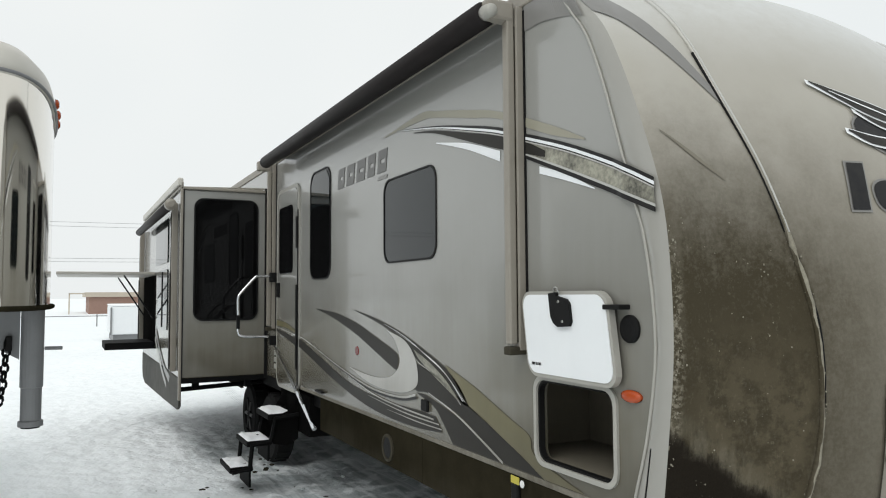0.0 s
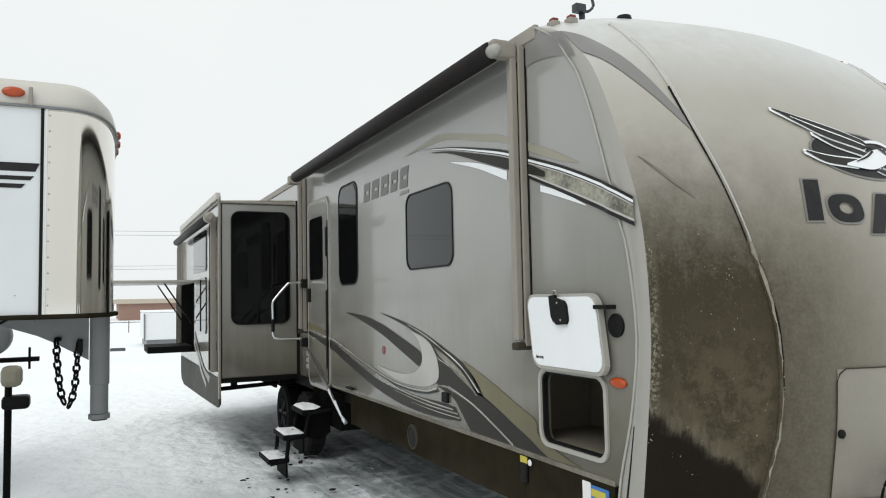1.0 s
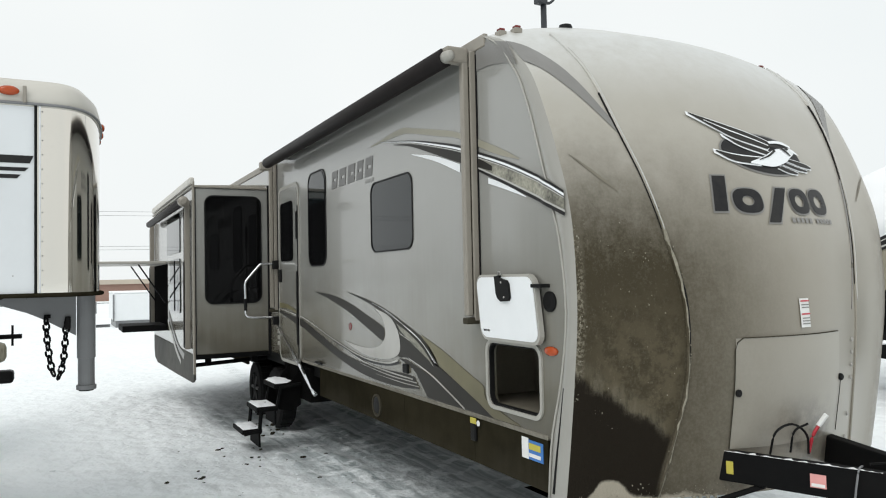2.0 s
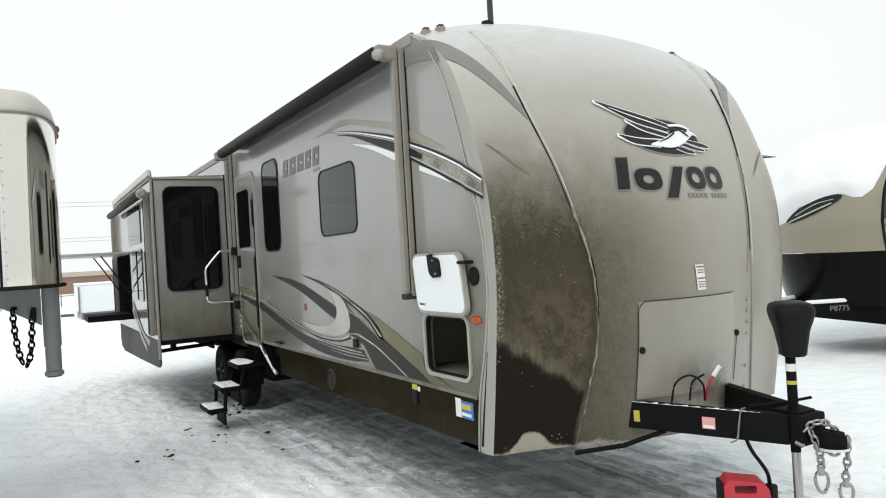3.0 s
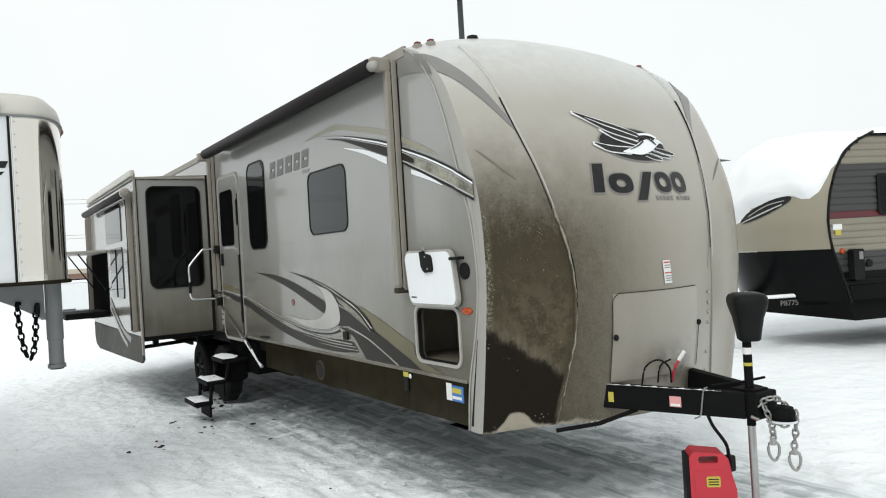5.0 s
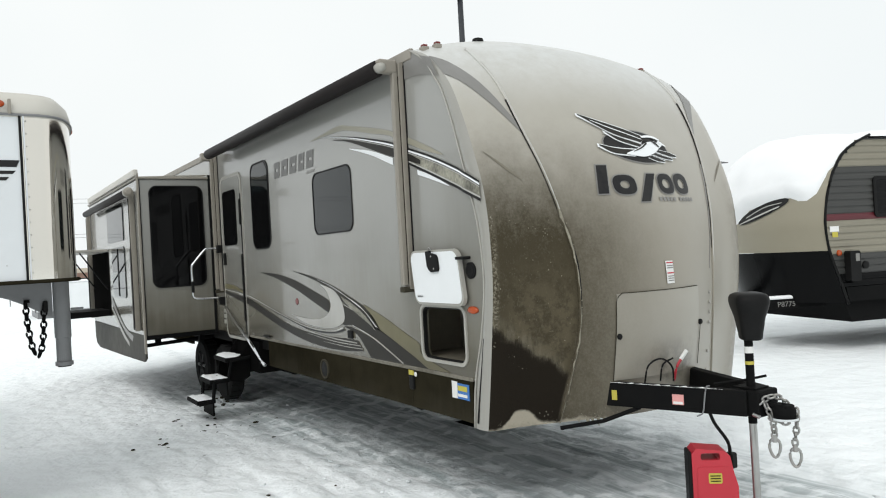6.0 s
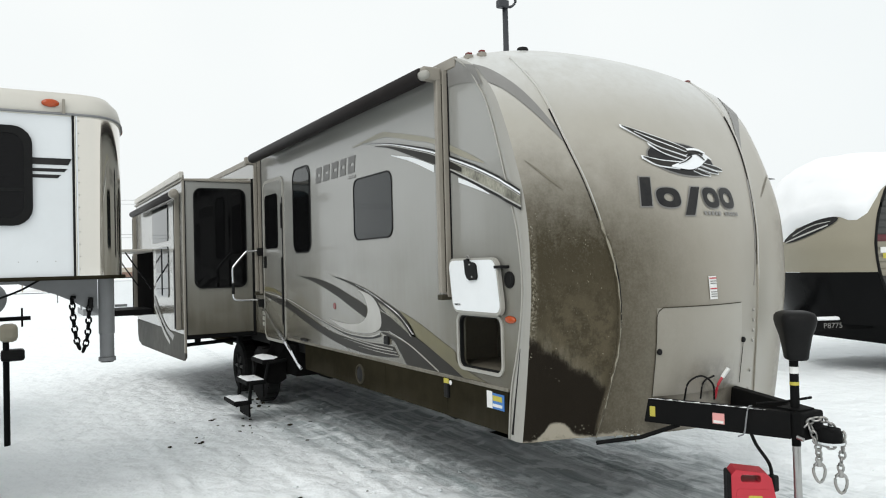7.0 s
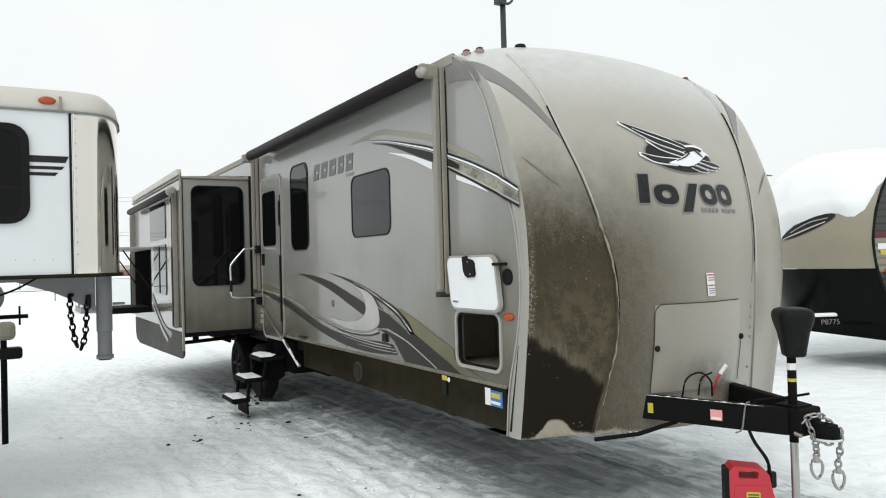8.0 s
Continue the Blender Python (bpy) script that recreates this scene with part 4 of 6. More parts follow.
for y, z in ((0.385, 1.765), (0.37, 1.68)):
    part("screw", lathe(bmesh.new(), ((0.007, 0), (0.005, 0.003)), (tilt3(y, z)[0], tilt3(y, z)[1], z), (-1, 0, 0), 8), M_ZINC, latch)
part("pull_loop", tube(bmesh.new(), smooth_curve([(-0.06, 0.42, 1.80), (-0.07, 0.41, 1.822), (-0.07, 0.39, 1.825), (-0.06, 0.385, 1.802)], 10), 0.004, 6), M_ZINC, latch)
for a0, a1 in ((0.585, 0.605), (0.61, 0.625), (0.63, 0.655)):
    part("text_bar", plate(bmesh.new(), [(a0, 1.477), (a1, 1.477), (a1, 1.49), (a0, 1.49)], tilt2, 0.0015), M_GREY_D, bdoor)
part("door_catch", box(bmesh.new(), -0.06, 0.0, 0.0, 0.1, 1.735, 1.755, 0.004), M_BLACKP, trailer)
vent = part("round_vent", lathe(bmesh.new(), ((0.055, 0), (0.055, 0.01), (0.04, 0.016), (0.02, 0.014)), (0, 0.0, 1.66), (-1, 0, 0), 22), M_BLACKP, trailer)
bm = lathe(bmesh.new(), ((0.046, 0), (0.044, 0.012), (0.028, 0.02)), (0, 0, 0), (-1, 0, 0), 18)
bmesh.ops.transform(bm, matrix=Matrix.Translation((0, 0.0, 1.4)) @ Matrix.Diagonal((1, 1.28, 0.55, 1)), verts=bm.verts)
part("side_marker", bm, M_AMBER, trailer, "oval amber side marker lamp", smooth=True)
part("side_reflector", lathe(bmesh.new(), ((0.035, 0), (0.033, 0.006)), (0, 3.045, 1.378), (-1, 0, 0), 16), M_REDL, trailer)


def side_window(rect, r, pane_material, split=0.0, split_material=None):
    a0, a1, b0, b1 = rect
    w = part("window", plate(bmesh.new(), round_rect(a0 + 0.004, a1 - 0.004, b0 + 0.004, b1 - 0.004, r), wall_at(-0.002), 0.012), pane_material, trailer, "frameless dark tinted window")
    part("window_rim", ring(round_rect(a0 - 0.007, a1 + 0.007, b0 - 0.007, b1 + 0.007, r + 0.006), round_rect(a0 + 0.005, a1 - 0.005, b0 + 0.005, b1 - 0.005, r), wall_at(-0.007), 0.007), M_BLACKP, w)
    # no separate pane: a lighter patch paints the sky's reflection on the glass
    if split:
        part("sky_reflection_patch", plate(bmesh.new(), [(a0 + 0.03, split), (a1 - 0.03, split), (a1 - 0.03, b1 - 0.1), (a1 - 0.11, b1 - 0.02), (a0 + 0.11, b1 - 0.02), (a0 + 0.03, b1 - 0.1)], wall_at(-0.006), 0.003), split_material, w)
    return w


side_window(WIN1, 0.09, M_GLASS_GREY)
side_window(WIN2, 0.12, M_GLASS, 2.575, M_GLASS_GREY)
part("roof_bracket", box(bmesh.new(), W - 0.01, W + 0.05, 0.12, 0.2, 2.78, 2.86, 0.01), M_BLACKP, trailer)

# entry door with its frame, window, lock and grab handle
door = part("entry_door", plate(bmesh.new(), round_rect(4.63, 5.37, 0.905, 2.845, 0.1), wall_at(-0.018), 0.02), M_SIDE, trailer, "closed taupe entry door with a dark window")
part("door_frame", ring(round_rect(4.585, 5.415, 0.87, 2.885, 0.13), round_rect(4.632, 5.368, 0.907, 2.843, 0.1), wall_at(-0.014), 0.014), M_GREYFRAME, door)
part("door_window", plate(bmesh.new(), round_rect(4.78, 5.29, 2.02, 2.69, 0.06), wall_at(-0.026), 0.008), M_GLASS, door)
part("door_edge_seal", box(bmesh.new(), -0.022, -0.018, 4.6, 4.622, 0.95, 2.62), M_BLACKP, door)
part("door_lock", box(bmesh.new(), -0.04, -0.018, 5.26, 5.33, 1.78, 1.93, 0.006), M_BLACKP, door)
part("door_hinge", box(bmesh.new(), -0.035, -0.018, 4.6, 4.64, 2.25, 2.55, 0.004), M_BLACKP, door)
part("door_hinge", box(bmesh.new(), -0.035, -0.018, 4.6, 4.64, 1.1, 1.9, 0.004), M_BLACKP, door)
grab = part("grab_handle", tube(bmesh.new(), smooth_curve([(-0.05, 5.47, 2.0), (-0.19, 5.47, 2.0), (-0.24, 5.47, 1.975), (-0.385, 5.47, 1.81), (-0.40, 5.47, 1.76), (-0.395, 5.47, 1.57), (-0.395, 5.47, 1.43), (-0.35, 5.47, 1.385), (-0.2, 5.47, 1.375), (-0.06, 5.47, 1.37)], 32), 0.014, 10), M_CHROME, trailer, "folding chrome entry grab handle with foam grip", smooth=True)
part("foam_grip", tube(bmesh.new(), [(-0.396, 5.47, 1.6), (-0.395, 5.47, 1.53), (-0.395, 5.47, 1.46)], 0.019, 10), M_BLACKP, grab)
for z in (1.97, 1.31):
    part("handle_bracket", box(bmesh.new(), -0.075, 0.0, 5.44, 5.5, z - 0.03, z + 0.07, 0.008), M_BLACKP, grab)
strut = part("entry_strut", tube(bmesh.new(), [(-0.03, 5.42, 1.27), (-0.05, 4.5, 0.9), (-0.05, 3.97, 0.65)], 0.016, 8), M_CHROME, trailer, "thin metal brace beside the entry")
part("grab_bar", tube(bmesh.new(), [(-0.03, 4.6, 0.93), (-0.06, 4.25, 0.82), (-0.06, 4.05, 0.7), (-0.03, 3.98, 0.65)], 0.012, 8), M_CHROME, strut)
part("step_light", box(bmesh.new(), -0.03, 0.0, 3.84, 4.02, 0.965, 0.985, 0.004), M_BLACKP, trailer)
for z in (1.2, 1.13, 1.06):
    part("outlet_cover", box(bmesh.new(), -0.012, 0.0, 5.46, 5.52, z - 0.025, z + 0.025, 0.004), M_GREYFRAME, trailer)

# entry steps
# solid box behind the treads, its black standing in for the shade there
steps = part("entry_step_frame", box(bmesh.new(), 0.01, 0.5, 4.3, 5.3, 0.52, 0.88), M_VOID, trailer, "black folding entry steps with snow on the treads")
for x0, x1, z in ((-0.29, -0.05, 0.70), (-0.48, -0.25, 0.47), (-0.63, -0.42, 0.25)):
    tread = part("step_tread", box(bmesh.new(), x0, x1, 4.62, 5.1, z - 0.05, z, 0.01), M_FRAMEP, steps)
    part("step_riser", box(bmesh.new(), x1 - 0.03, x1 - 0.01, 4.66, 5.06, z - 0.2, z - 0.052), M_FRAMEP, tread)
    bm = bmesh.new()
    g = [[bm.verts.new((x0 + 0.012 + (x1 - x0 - 0.024) * i / 8, 4.635 + 0.45 * j / 10,
          z + 0.002 + (0.011 + 0.026 * noise.noise((i * 0.55, j * 0.5, z * 9))) * (1 if 0 < i < 8 and 0 < j < 10 else 0))) for j in range(11)] for i in range(9)]
    for a, b in zip(g, g[1:]):
        for j in range(10):
            bm.faces.new((a[j], a[j + 1], b[j + 1], b[j]))
    part("tread_snow", bm, M_SNOWCAP, tread, smooth=True)
for y in (4.63, 5.08):
    part("step_side_plate", plate(bmesh.new(), [(0.0, 0.86), (-0.1, 0.72), (-0.27, 0.655), (-0.24, 0.43), (-0.1, 0.4), (0.0, 0.46)], lambda x, z, d=0.0: (x, y + d, z), 0.008), M_VOID, steps)
for y in (4.62, 5.09):
    part("step_side_bar", tube(bmesh.new(), [(0.0, y, 0.68), (-0.22, y, 0.66), (-0.26, y, 0.46), (-0.43, y, 0.44), (-0.45, y, 0.23), (-0.61, y, 0.21)], 0.024, 6), M_FRAMEP, steps)

# wheels and axle gear
def wheel(y):
    w = part("wheel", lathe(bmesh.new(), ((0.2, -0.2), (0.33, -0.2), (0.362, -0.17), (0.362, -0.03), (0.33, 0.0), (0.21, 0.0), (0.2, -0.02)), (0.03, y, 0.36), (-1, 0, 0), 36), M_RUBBER, trailer, "black trailer tyre on a dark spoked rim", smooth=False)
    part("rim", lathe(bmesh.new(), ((0.2, -0.16), (0.2, -0.02), (0.17, -0.035), (0.08, -0.03), (0.06, 0.0)), (0.03, y, 0.36), (-1, 0, 0), 28), M_FRAMEP, w)
    for i in range(6):
        a = 2 * math.pi * i / 6
        part("spoke", tube(bmesh.new(), [(0.045, y + 0.06 * math.cos(a), 0.36 + 0.06 * math.sin(a)), (0.045, y + 0.19 * math.cos(a), 0.36 + 0.19 * math.sin(a))], 0.022, 6), M_SPOKE, w)
    for i in range(44):
        a = 2 * math.pi * i / 44
        bm = box(bmesh.new(), 0.05, 0.2, -0.016, 0.016, 0.357, 0.372, 0, Matrix.Translation((0, y, 0.36)) @ Matrix.Rotation(a, 4, "X"))
        part("tread_block", bm, M_RUBBER, w) if i % 2 == 0 else bm.free()


wheel(5.9)
wheel(6.9)
for x in (0.3, W - 0.5):
    part("chassis_rail", box(bmesh.new(), x, x + 0.08, 0.0, 10.3, 0.58, 0.8), M_FRAMEP, trailer)
part("axle", tube(bmesh.new(), [(0.15, 5.9, 0.36), (W - 0.15, 5.9, 0.36)], 0.045, 10), M_FRAMEP, trailer)
part("axle", tube(bmesh.new(), [(0.15, 6.9, 0.36), (W - 0.15, 6.9, 0.36)], 0.045, 10), M_FRAMEP, trailer)
# flat black panel that paints the shade above and behind the wheels
part("wheel_well_shade", box(bmesh.new(), 0.3, 0.34, 4.0, 7.4, 0.5, 0.93), M_VOID, trailer)
for y in (5.9, 6.9):
    part("wheel", lathe(bmesh.new(), ((0.1, -0.2), (0.33, -0.2), (0.36, -0.16), (0.36, -0.04), (0.33, 0.0), (0.1, 0.0)), (W - 0.03, y, 0.36), (1, 0, 0), 28), M_RUBBER, trailer)
for x in (0.35, W - 0.35):
    part("stabiliser_jack", tube(bmesh.new(), [(x, 1.0, 0.6), (x, 1.3, 0.52), (x, 1.9, 0.58)], 0.03, 6), M_FRAMEP, trailer)
part("brake_bar", tube(bmesh.new(), [(0.42, -0.31, 0.605), (0.66, -0.46, 0.635), (0.9, -0.56, 0.7)], 0.014, 6), M_FRAMEP, trailer)

# awning over the door side
awning = part("awning_roll", lathe(bmesh.new(), ((0.05, 0), (0.06, 0.01), (0.063, 2.2), (0.06, 4.44), (0.05, 4.45)), (-0.185, 0.78, 3.158), (0, 1, 0), 16), M_AWN, trailer, "rolled dark vinyl awning along the roof edge", smooth=True)
for y in (0.70, 5.22):
    part("roll_end_cap", lathe(bmesh.new(), ((0.018, 0), (0.03, 0.012), (0.038, 0.06), (0.036, 0.085)), (-0.185, y, 3.155), (0, 1, 0), 16), M_GREYFRAME, awning, smooth=True)
part("awning_flap", box(bmesh.new(), -0.13, -0.005, 0.79, 5.2, 3.205, 3.213), M_AWN, awning)
for y, z0 in ((0.755, 1.53), (5.53, 1.45)):
    arm = part("awning_arm", box(bmesh.new(), -0.045, -0.002, y - 0.032, y + 0.032, z0, 3.2, 0.006), M_ARM, trailer)
    part("arm_channel", box(bmesh.new(), -0.092, -0.05, y - 0.024, y + 0.024, z0 + 0.03, 3.16, 0.008), M_ARM, arm)
    part("arm_slot", box(bmesh.new(), -0.05, -0.045, y - 0.02, y + 0.02, z0 + 0.04, 3.1), M_SKIRT, arm)
    part("arm_gasket", box(bmesh.new(), -0.008, -0.002, y - 0.044, y - 0.0325, z0 + 0.02, 3.18), M_BLACKP, arm)
    part("arm_head", box(bmesh.new(), -0.2, -0.05, y - 0.03, y + 0.05, 3.12, 3.22, 0.015), M_ARM, arm)
    part("arm_foot", box(bmesh.new(), -0.1, -0.001, y - 0.03, y + 0.03, z0 - 0.02, z0 + 0.02, 0.008), M_PORT, arm)

# graphics on the side wall
lay = lambda y, z: (-0.004, y, z)
lay2 = lambda y, z: (-0.0065, y, z)
lay3 = lambda y, z: (-0.009, y, z)


def swoosh(material, top, bottom, on=lay, n=30):
    return part("graphic", ribbon(bmesh.new(), top, bottom, on, n, 1), material, side_wall)


# upper sweep, carried round onto the cap's return
def lay_round(lift):
    return lambda y, z: (-lift - 0.013 * max(0.0, min(1.0, (0.07 - y) / 0.06)), y, z)


SWEEP = ((2.26, 2.9), (1.683, 2.812), (1.246, 2.722), (0.973, 2.657), (0.734, 2.579), (0.374, 2.461), (0.025, 2.322), (-0.165, 2.232))
LOWER = ((0.98, 2.575), (0.746, 2.488), (0.387, 2.353), (0.037, 2.214), (-0.17, 2.13))


def drop(curve, d):
    """The curve moved down, closing to its top at the thin far end."""
    n = len(curve) - 1
    return [(y, z - d * min(1.0, 0.15 + i / (0.4 * n))) for i, (y, z) in enumerate(curve)]


swoosh(M_GOLD2, [(2.5, 2.9), (1.9, 2.935), (1.67, 2.9), (1.25, 2.81), (0.96, 2.736), (0.52, 2.576), (0.26, 2.463)], [(2.5, 2.895), (1.9, 2.89), (1.67, 2.86), (1.25, 2.765), (0.967, 2.7), (0.52, 2.53), (0.26, 2.455)])
for d0, d1, mt in ((0.0, 0.016, M_BLACKG), (0.016, 0.03, M_WHITE), (0.03, 0.036, M_BLACKG), (0.036, 0.042, M_SILVER)):
    swoosh(mt, drop(SWEEP, d0), drop(SWEEP, d1), lay_round(0.006))
swoosh(M_DARKG, [(2.0, 2.835), (1.686, 2.785), (1.251, 2.683), (0.979, 2.615), (0.7, 2.525), (0.55, 2.46)], [(2.0, 2.83), (1.689, 2.768), (1.258, 2.635), (0.988, 2.55), (0.7, 2.47), (0.55, 2.43)], lay2)
swoosh(M_SPECK, [(0.85, 2.575), (0.739, 2.541), (0.379, 2.418), (0.03, 2.281), (-0.16, 2.2)], [(0.85, 2.53), (0.746, 2.488), (0.387, 2.353), (0.037, 2.214), (-0.165, 2.133)], lay_round(0.004))
swoosh(M_SILVER, LOWER, drop(LOWER, 0.011), lay_round(0.006))
swoosh(M_BLACKG, drop(LOWER, 0.011), drop(LOWER, 0.031), lay_round(0.006))
swoosh(M_WHITE, [(1.68, 2.71), (1.3, 2.635), (0.95, 2.53)], [(1.68, 2.705), (1.3, 2.6), (0.95, 2.475)])
swoosh(M_WHITE, [(0.6, 2.395), (0.4, 2.33), (0.2, 2.24)], [(0.6, 2.36), (0.4, 2.30), (0.2, 2.235)])
swoosh(M_GREY_D, [(0.71, 3.225), (0.58, 3.22), (0.44, 3.18), (0.33, 3.145)], [(0.71, 3.075), (0.55, 3.07), (0.38, 3.035), (0.24, 2.99)],
       lambda y, z: (-0.005 - 0.014 * max(0.0, min(1.0, (seam_y(z) - y) / 0.05)), y, z))
# lower sweep: dark crescent, pale ring, feathered outer edge, long band over the door, slanting bars
def lay_door(lift):
    """Follows the door skin where it stands proud of the wall."""
    return lambda y, z: (-lift - (0.0195 if y > 4.58 else 0.0), y, z)


def line(material, curve, wide, on):
    """A pinstripe of even width, tapered at its start."""
    n = len(curve) - 1
    swoosh(material, curve, [(y, z - wide * (0.3 + 0.7 * min(1.0, 2 * i / n))) for i, (y, z) in enumerate(curve)], on)


swoosh(M_DARKG, [(4.07, 1.681), (3.55, 1.655), (3.07, 1.59), (2.64, 1.496), (2.336, 1.425), (2.263, 1.384), (2.28, 1.302)], [(4.07, 1.679), (3.61, 1.615), (3.07, 1.505), (2.69, 1.404), (2.43, 1.333), (2.344, 1.309), (2.28, 1.297)])
swoosh(M_DARKG, [(3.11, 1.686), (2.68, 1.635), (2.24, 1.557), (1.856, 1.457), (1.573, 1.371), (1.41, 1.287), (1.30, 1.19)], [(3.11, 1.684), (2.63, 1.604), (2.25, 1.514), (1.974, 1.395), (1.718, 1.309), (1.48, 1.228), (1.356, 1.191)])
swoosh(M_SILVER, [(2.457, 1.558), (2.165, 1.507), (2.01, 1.419), (1.95, 1.305), (1.985, 1.22), (2.186, 1.165), (2.53, 1.151), (2.85, 1.176), (3.195, 1.242)], [(2.436, 1.553), (2.31, 1.495), (2.234, 1.394), (2.26, 1.315), (2.39, 1.248), (2.61, 1.221), (2.846, 1.222), (3.017, 1.232), (3.195, 1.245)], lay2)
swoosh(M_SPECK, [(2.01, 1.452), (1.786, 1.391), (1.577, 1.308), (1.4, 1.203)], [(1.935, 1.397), (1.736, 1.319), (1.546, 1.251), (1.43, 1.208)], lay2)
line(M_WHITE, [(2.5, 1.6), (2.163, 1.532), (1.857, 1.441), (1.575, 1.343), (1.365, 1.213)], 0.006, lay2)
line(M_SILVER, [(2.3, 1.553), (1.95, 1.468), (1.62, 1.366), (1.345, 1.213)], 0.005, lay2)
line(M_SILVER, [(2.1, 1.478), (1.97, 1.39), (1.8, 1.345), (1.55, 1.272), (1.39, 1.19)], 0.005, lay2)
swoosh(M_DARKG, [(1.985, 1.34), (1.937, 1.364), (1.648, 1.289), (1.254, 1.179), (0.903, 1.063), (0.6, 0.955)], [(1.99, 1.2), (1.94, 1.198), (1.779, 1.201), (1.42, 1.129), (1.18, 1.045), (0.937, 0.955)])
swoosh(M_DARKG, [(1.84, 1.19), (1.42, 1.109), (1.185, 1.033), (0.985, 0.955)], [(1.986, 1.19), (1.729, 1.132), (1.593, 1.04), (1.489, 0.955)])
line(M_SILVER, [(1.8, 1.21), (1.452, 1.134), (1.184, 1.048), (0.955, 0.965)], 0.014, lay2)
swoosh(M_DARKG, [(5.36, 1.455), (4.8, 1.408), (4.5, 1.375), (3.87, 1.249), (3.31, 1.138), (2.81, 1.086), (2.36, 1.075), (1.955, 1.082), (1.714, 1.077)], [(5.36, 1.43), (4.8, 1.345), (4.5, 1.297), (3.87, 1.165), (3.31, 1.06), (2.81, 0.994), (2.365, 0.97), (1.96, 0.974), (1.63, 0.997)], lay_door(0.004), 44)
line(M_SILVER, [(5.36, 1.478), (4.5, 1.408), (3.575, 1.252), (2.9, 1.154), (2.53, 1.132), (2.19, 1.141), (1.99, 1.179)], 0.014, lay_door(0.0065))
line(M_BLACKG, [(3.9, 1.3), (3.4, 1.215), (2.9, 1.143), (2.53, 1.119), (2.19, 1.128), (1.97, 1.165)], 0.016, lay2)
line(M_SILVER, [(3.3, 1.19), (2.71, 1.1), (2.19, 1.071), (1.733, 1.063)], 0.01, lay2)
line(M_SILVER, [(2.81, 1.077), (2.19, 1.045), (1.663, 1.042)], 0.008, lay2)
line(M_SILVER, [(2.45, 1.024), (1.96, 1.015), (1.63, 1.018)], 0.007, lay2)
swoosh(M_GOLD, [(5.36, 1.548), (5.0, 1.527), (4.64, 1.46)], [(5.36, 1.486), (5.0, 1.48), (4.64, 1.438)], lay_door(0.004))
swoosh(M_GOLD, [(1.589, 1.394), (1.247, 1.303), (0.896, 1.188), (0.72, 1.13), (0.68, 1.05), (0.45, 0.985), (0.3, 0.955)], [(1.302, 1.187), (1.103, 1.128), (0.903, 1.063), (0.8, 1.03), (0.72, 1.0), (0.65, 0.97), (0.6, 0.953)])
part("skirt_vent", box(bmesh.new(), -0.02, 0.0, 1.8, 1.89, 1.09, 1.16, 0.008), M_BLACKP, trailer)
# model name: five leaning plain shapes, each with a slot
for a, b in ((3.5, 3.35), (3.29, 3.12), (3.06, 2.89), (2.83, 2.69), (2.63, 2.47)):
    lean = lambda y, z, d=0.0: (-0.004 + d, y - 0.18 * (z - 2.655), z)
    mid = (a + b) / 2
    part("name_block", plate(bmesh.new(), [(a, 2.66), (b, 2.66), (b, 2.82), (a, 2.82)], lean, 0.003, [[(mid + 0.03, 2.725), (b + 0.025, 2.725), (b + 0.025, 2.755), (mid + 0.03, 2.755)]]), M_EAGLE, side_wall)
part("name_bar", plate(bmesh.new(), [(2.62, 2.61), (2.45, 2.61), (2.44, 2.635), (2.61, 2.635)], wall_at(-0.004), 0.003), M_GREY_D, side_wall)

# ---------------------------------------------------------------- slide-out room
SX, SY0, SY1, SZ0, SZ1 = -0.91, 5.865, 10.1, 0.94, 2.925
slide = part("slide_out_room", box(bmesh.new(), SX, -0.001, SY0, SY1, SZ0, SZ1, 0.012), M_SIDE, trailer, "extended slide-out room with a big dark end window")
fr = lambda x, z, d=0.0: (x, SY0 - 0.004 + d, z)
sw = part("slide_window", plate(bmesh.new(), round_rect(-0.775, -0.12, 1.545, 2.83, 0.09), lambda x, z, d=0.0: (x, SY0 - 0.008 + d, z), 0.008), M_GLASS, slide)
part("window_rim", ring(round_rect(-0.785, -0.11, 1.535, 2.84, 0.1), round_rect(-0.77, -0.125, 1.55, 2.825, 0.085), lambda x, z, d=0.0: (x, SY0 - 0.013 + d, z), 0.012), M_BLACKP, sw)
part("slide_seal", box(bmesh.new(), -0.035, -0.003, SY0 - 0.02, SY0 + 0.02, 0.9, 2.98), M_BLACKP, slide)
part("slide_flange", box(bmesh.new(), SX - 0.012, SX + 0.014, SY0 - 0.02, SY0 + 0.03, 0.72, 3.0, 0.006), M_ARM, slide)
part("flange_seal", box(bmesh.new(), SX + 0.016, SX + 0.026, SY0 - 0.012, SY0 - 0.003, 0.9, 2.92), M_BLACKP, slide)
part("slide_roof_edge", box(bmesh.new(), SX - 0.02, 0.0, SY0 - 0.02, SY1 + 0.02, SZ1, SZ1 + 0.03, 0.008), M_ARM, slide)
part("slide_bottom_edge", box(bmesh.new(), SX, -0.01, SY0 - 0.01, SY1, SZ0 - 0.05, SZ0, 0.006), M_FRAMEP, slide)
bm = bmesh.new()
vs = [bm.verts.new(p) for p in ((SX, SY0, SZ1 + 0.03), (SX, SY1, SZ1 + 0.03), (-0.02, SY1, SZ1 + 0.06), (-0.02, SY0, SZ1 + 0.06))]
bm.faces.new(vs)
bmesh.ops.solidify(bm, geom=bm.faces[:], thickness=0.008)
part("topper_fabric", bm, M_ROOFCAP, slide, "pale slide topper fabric sloping to its roller")
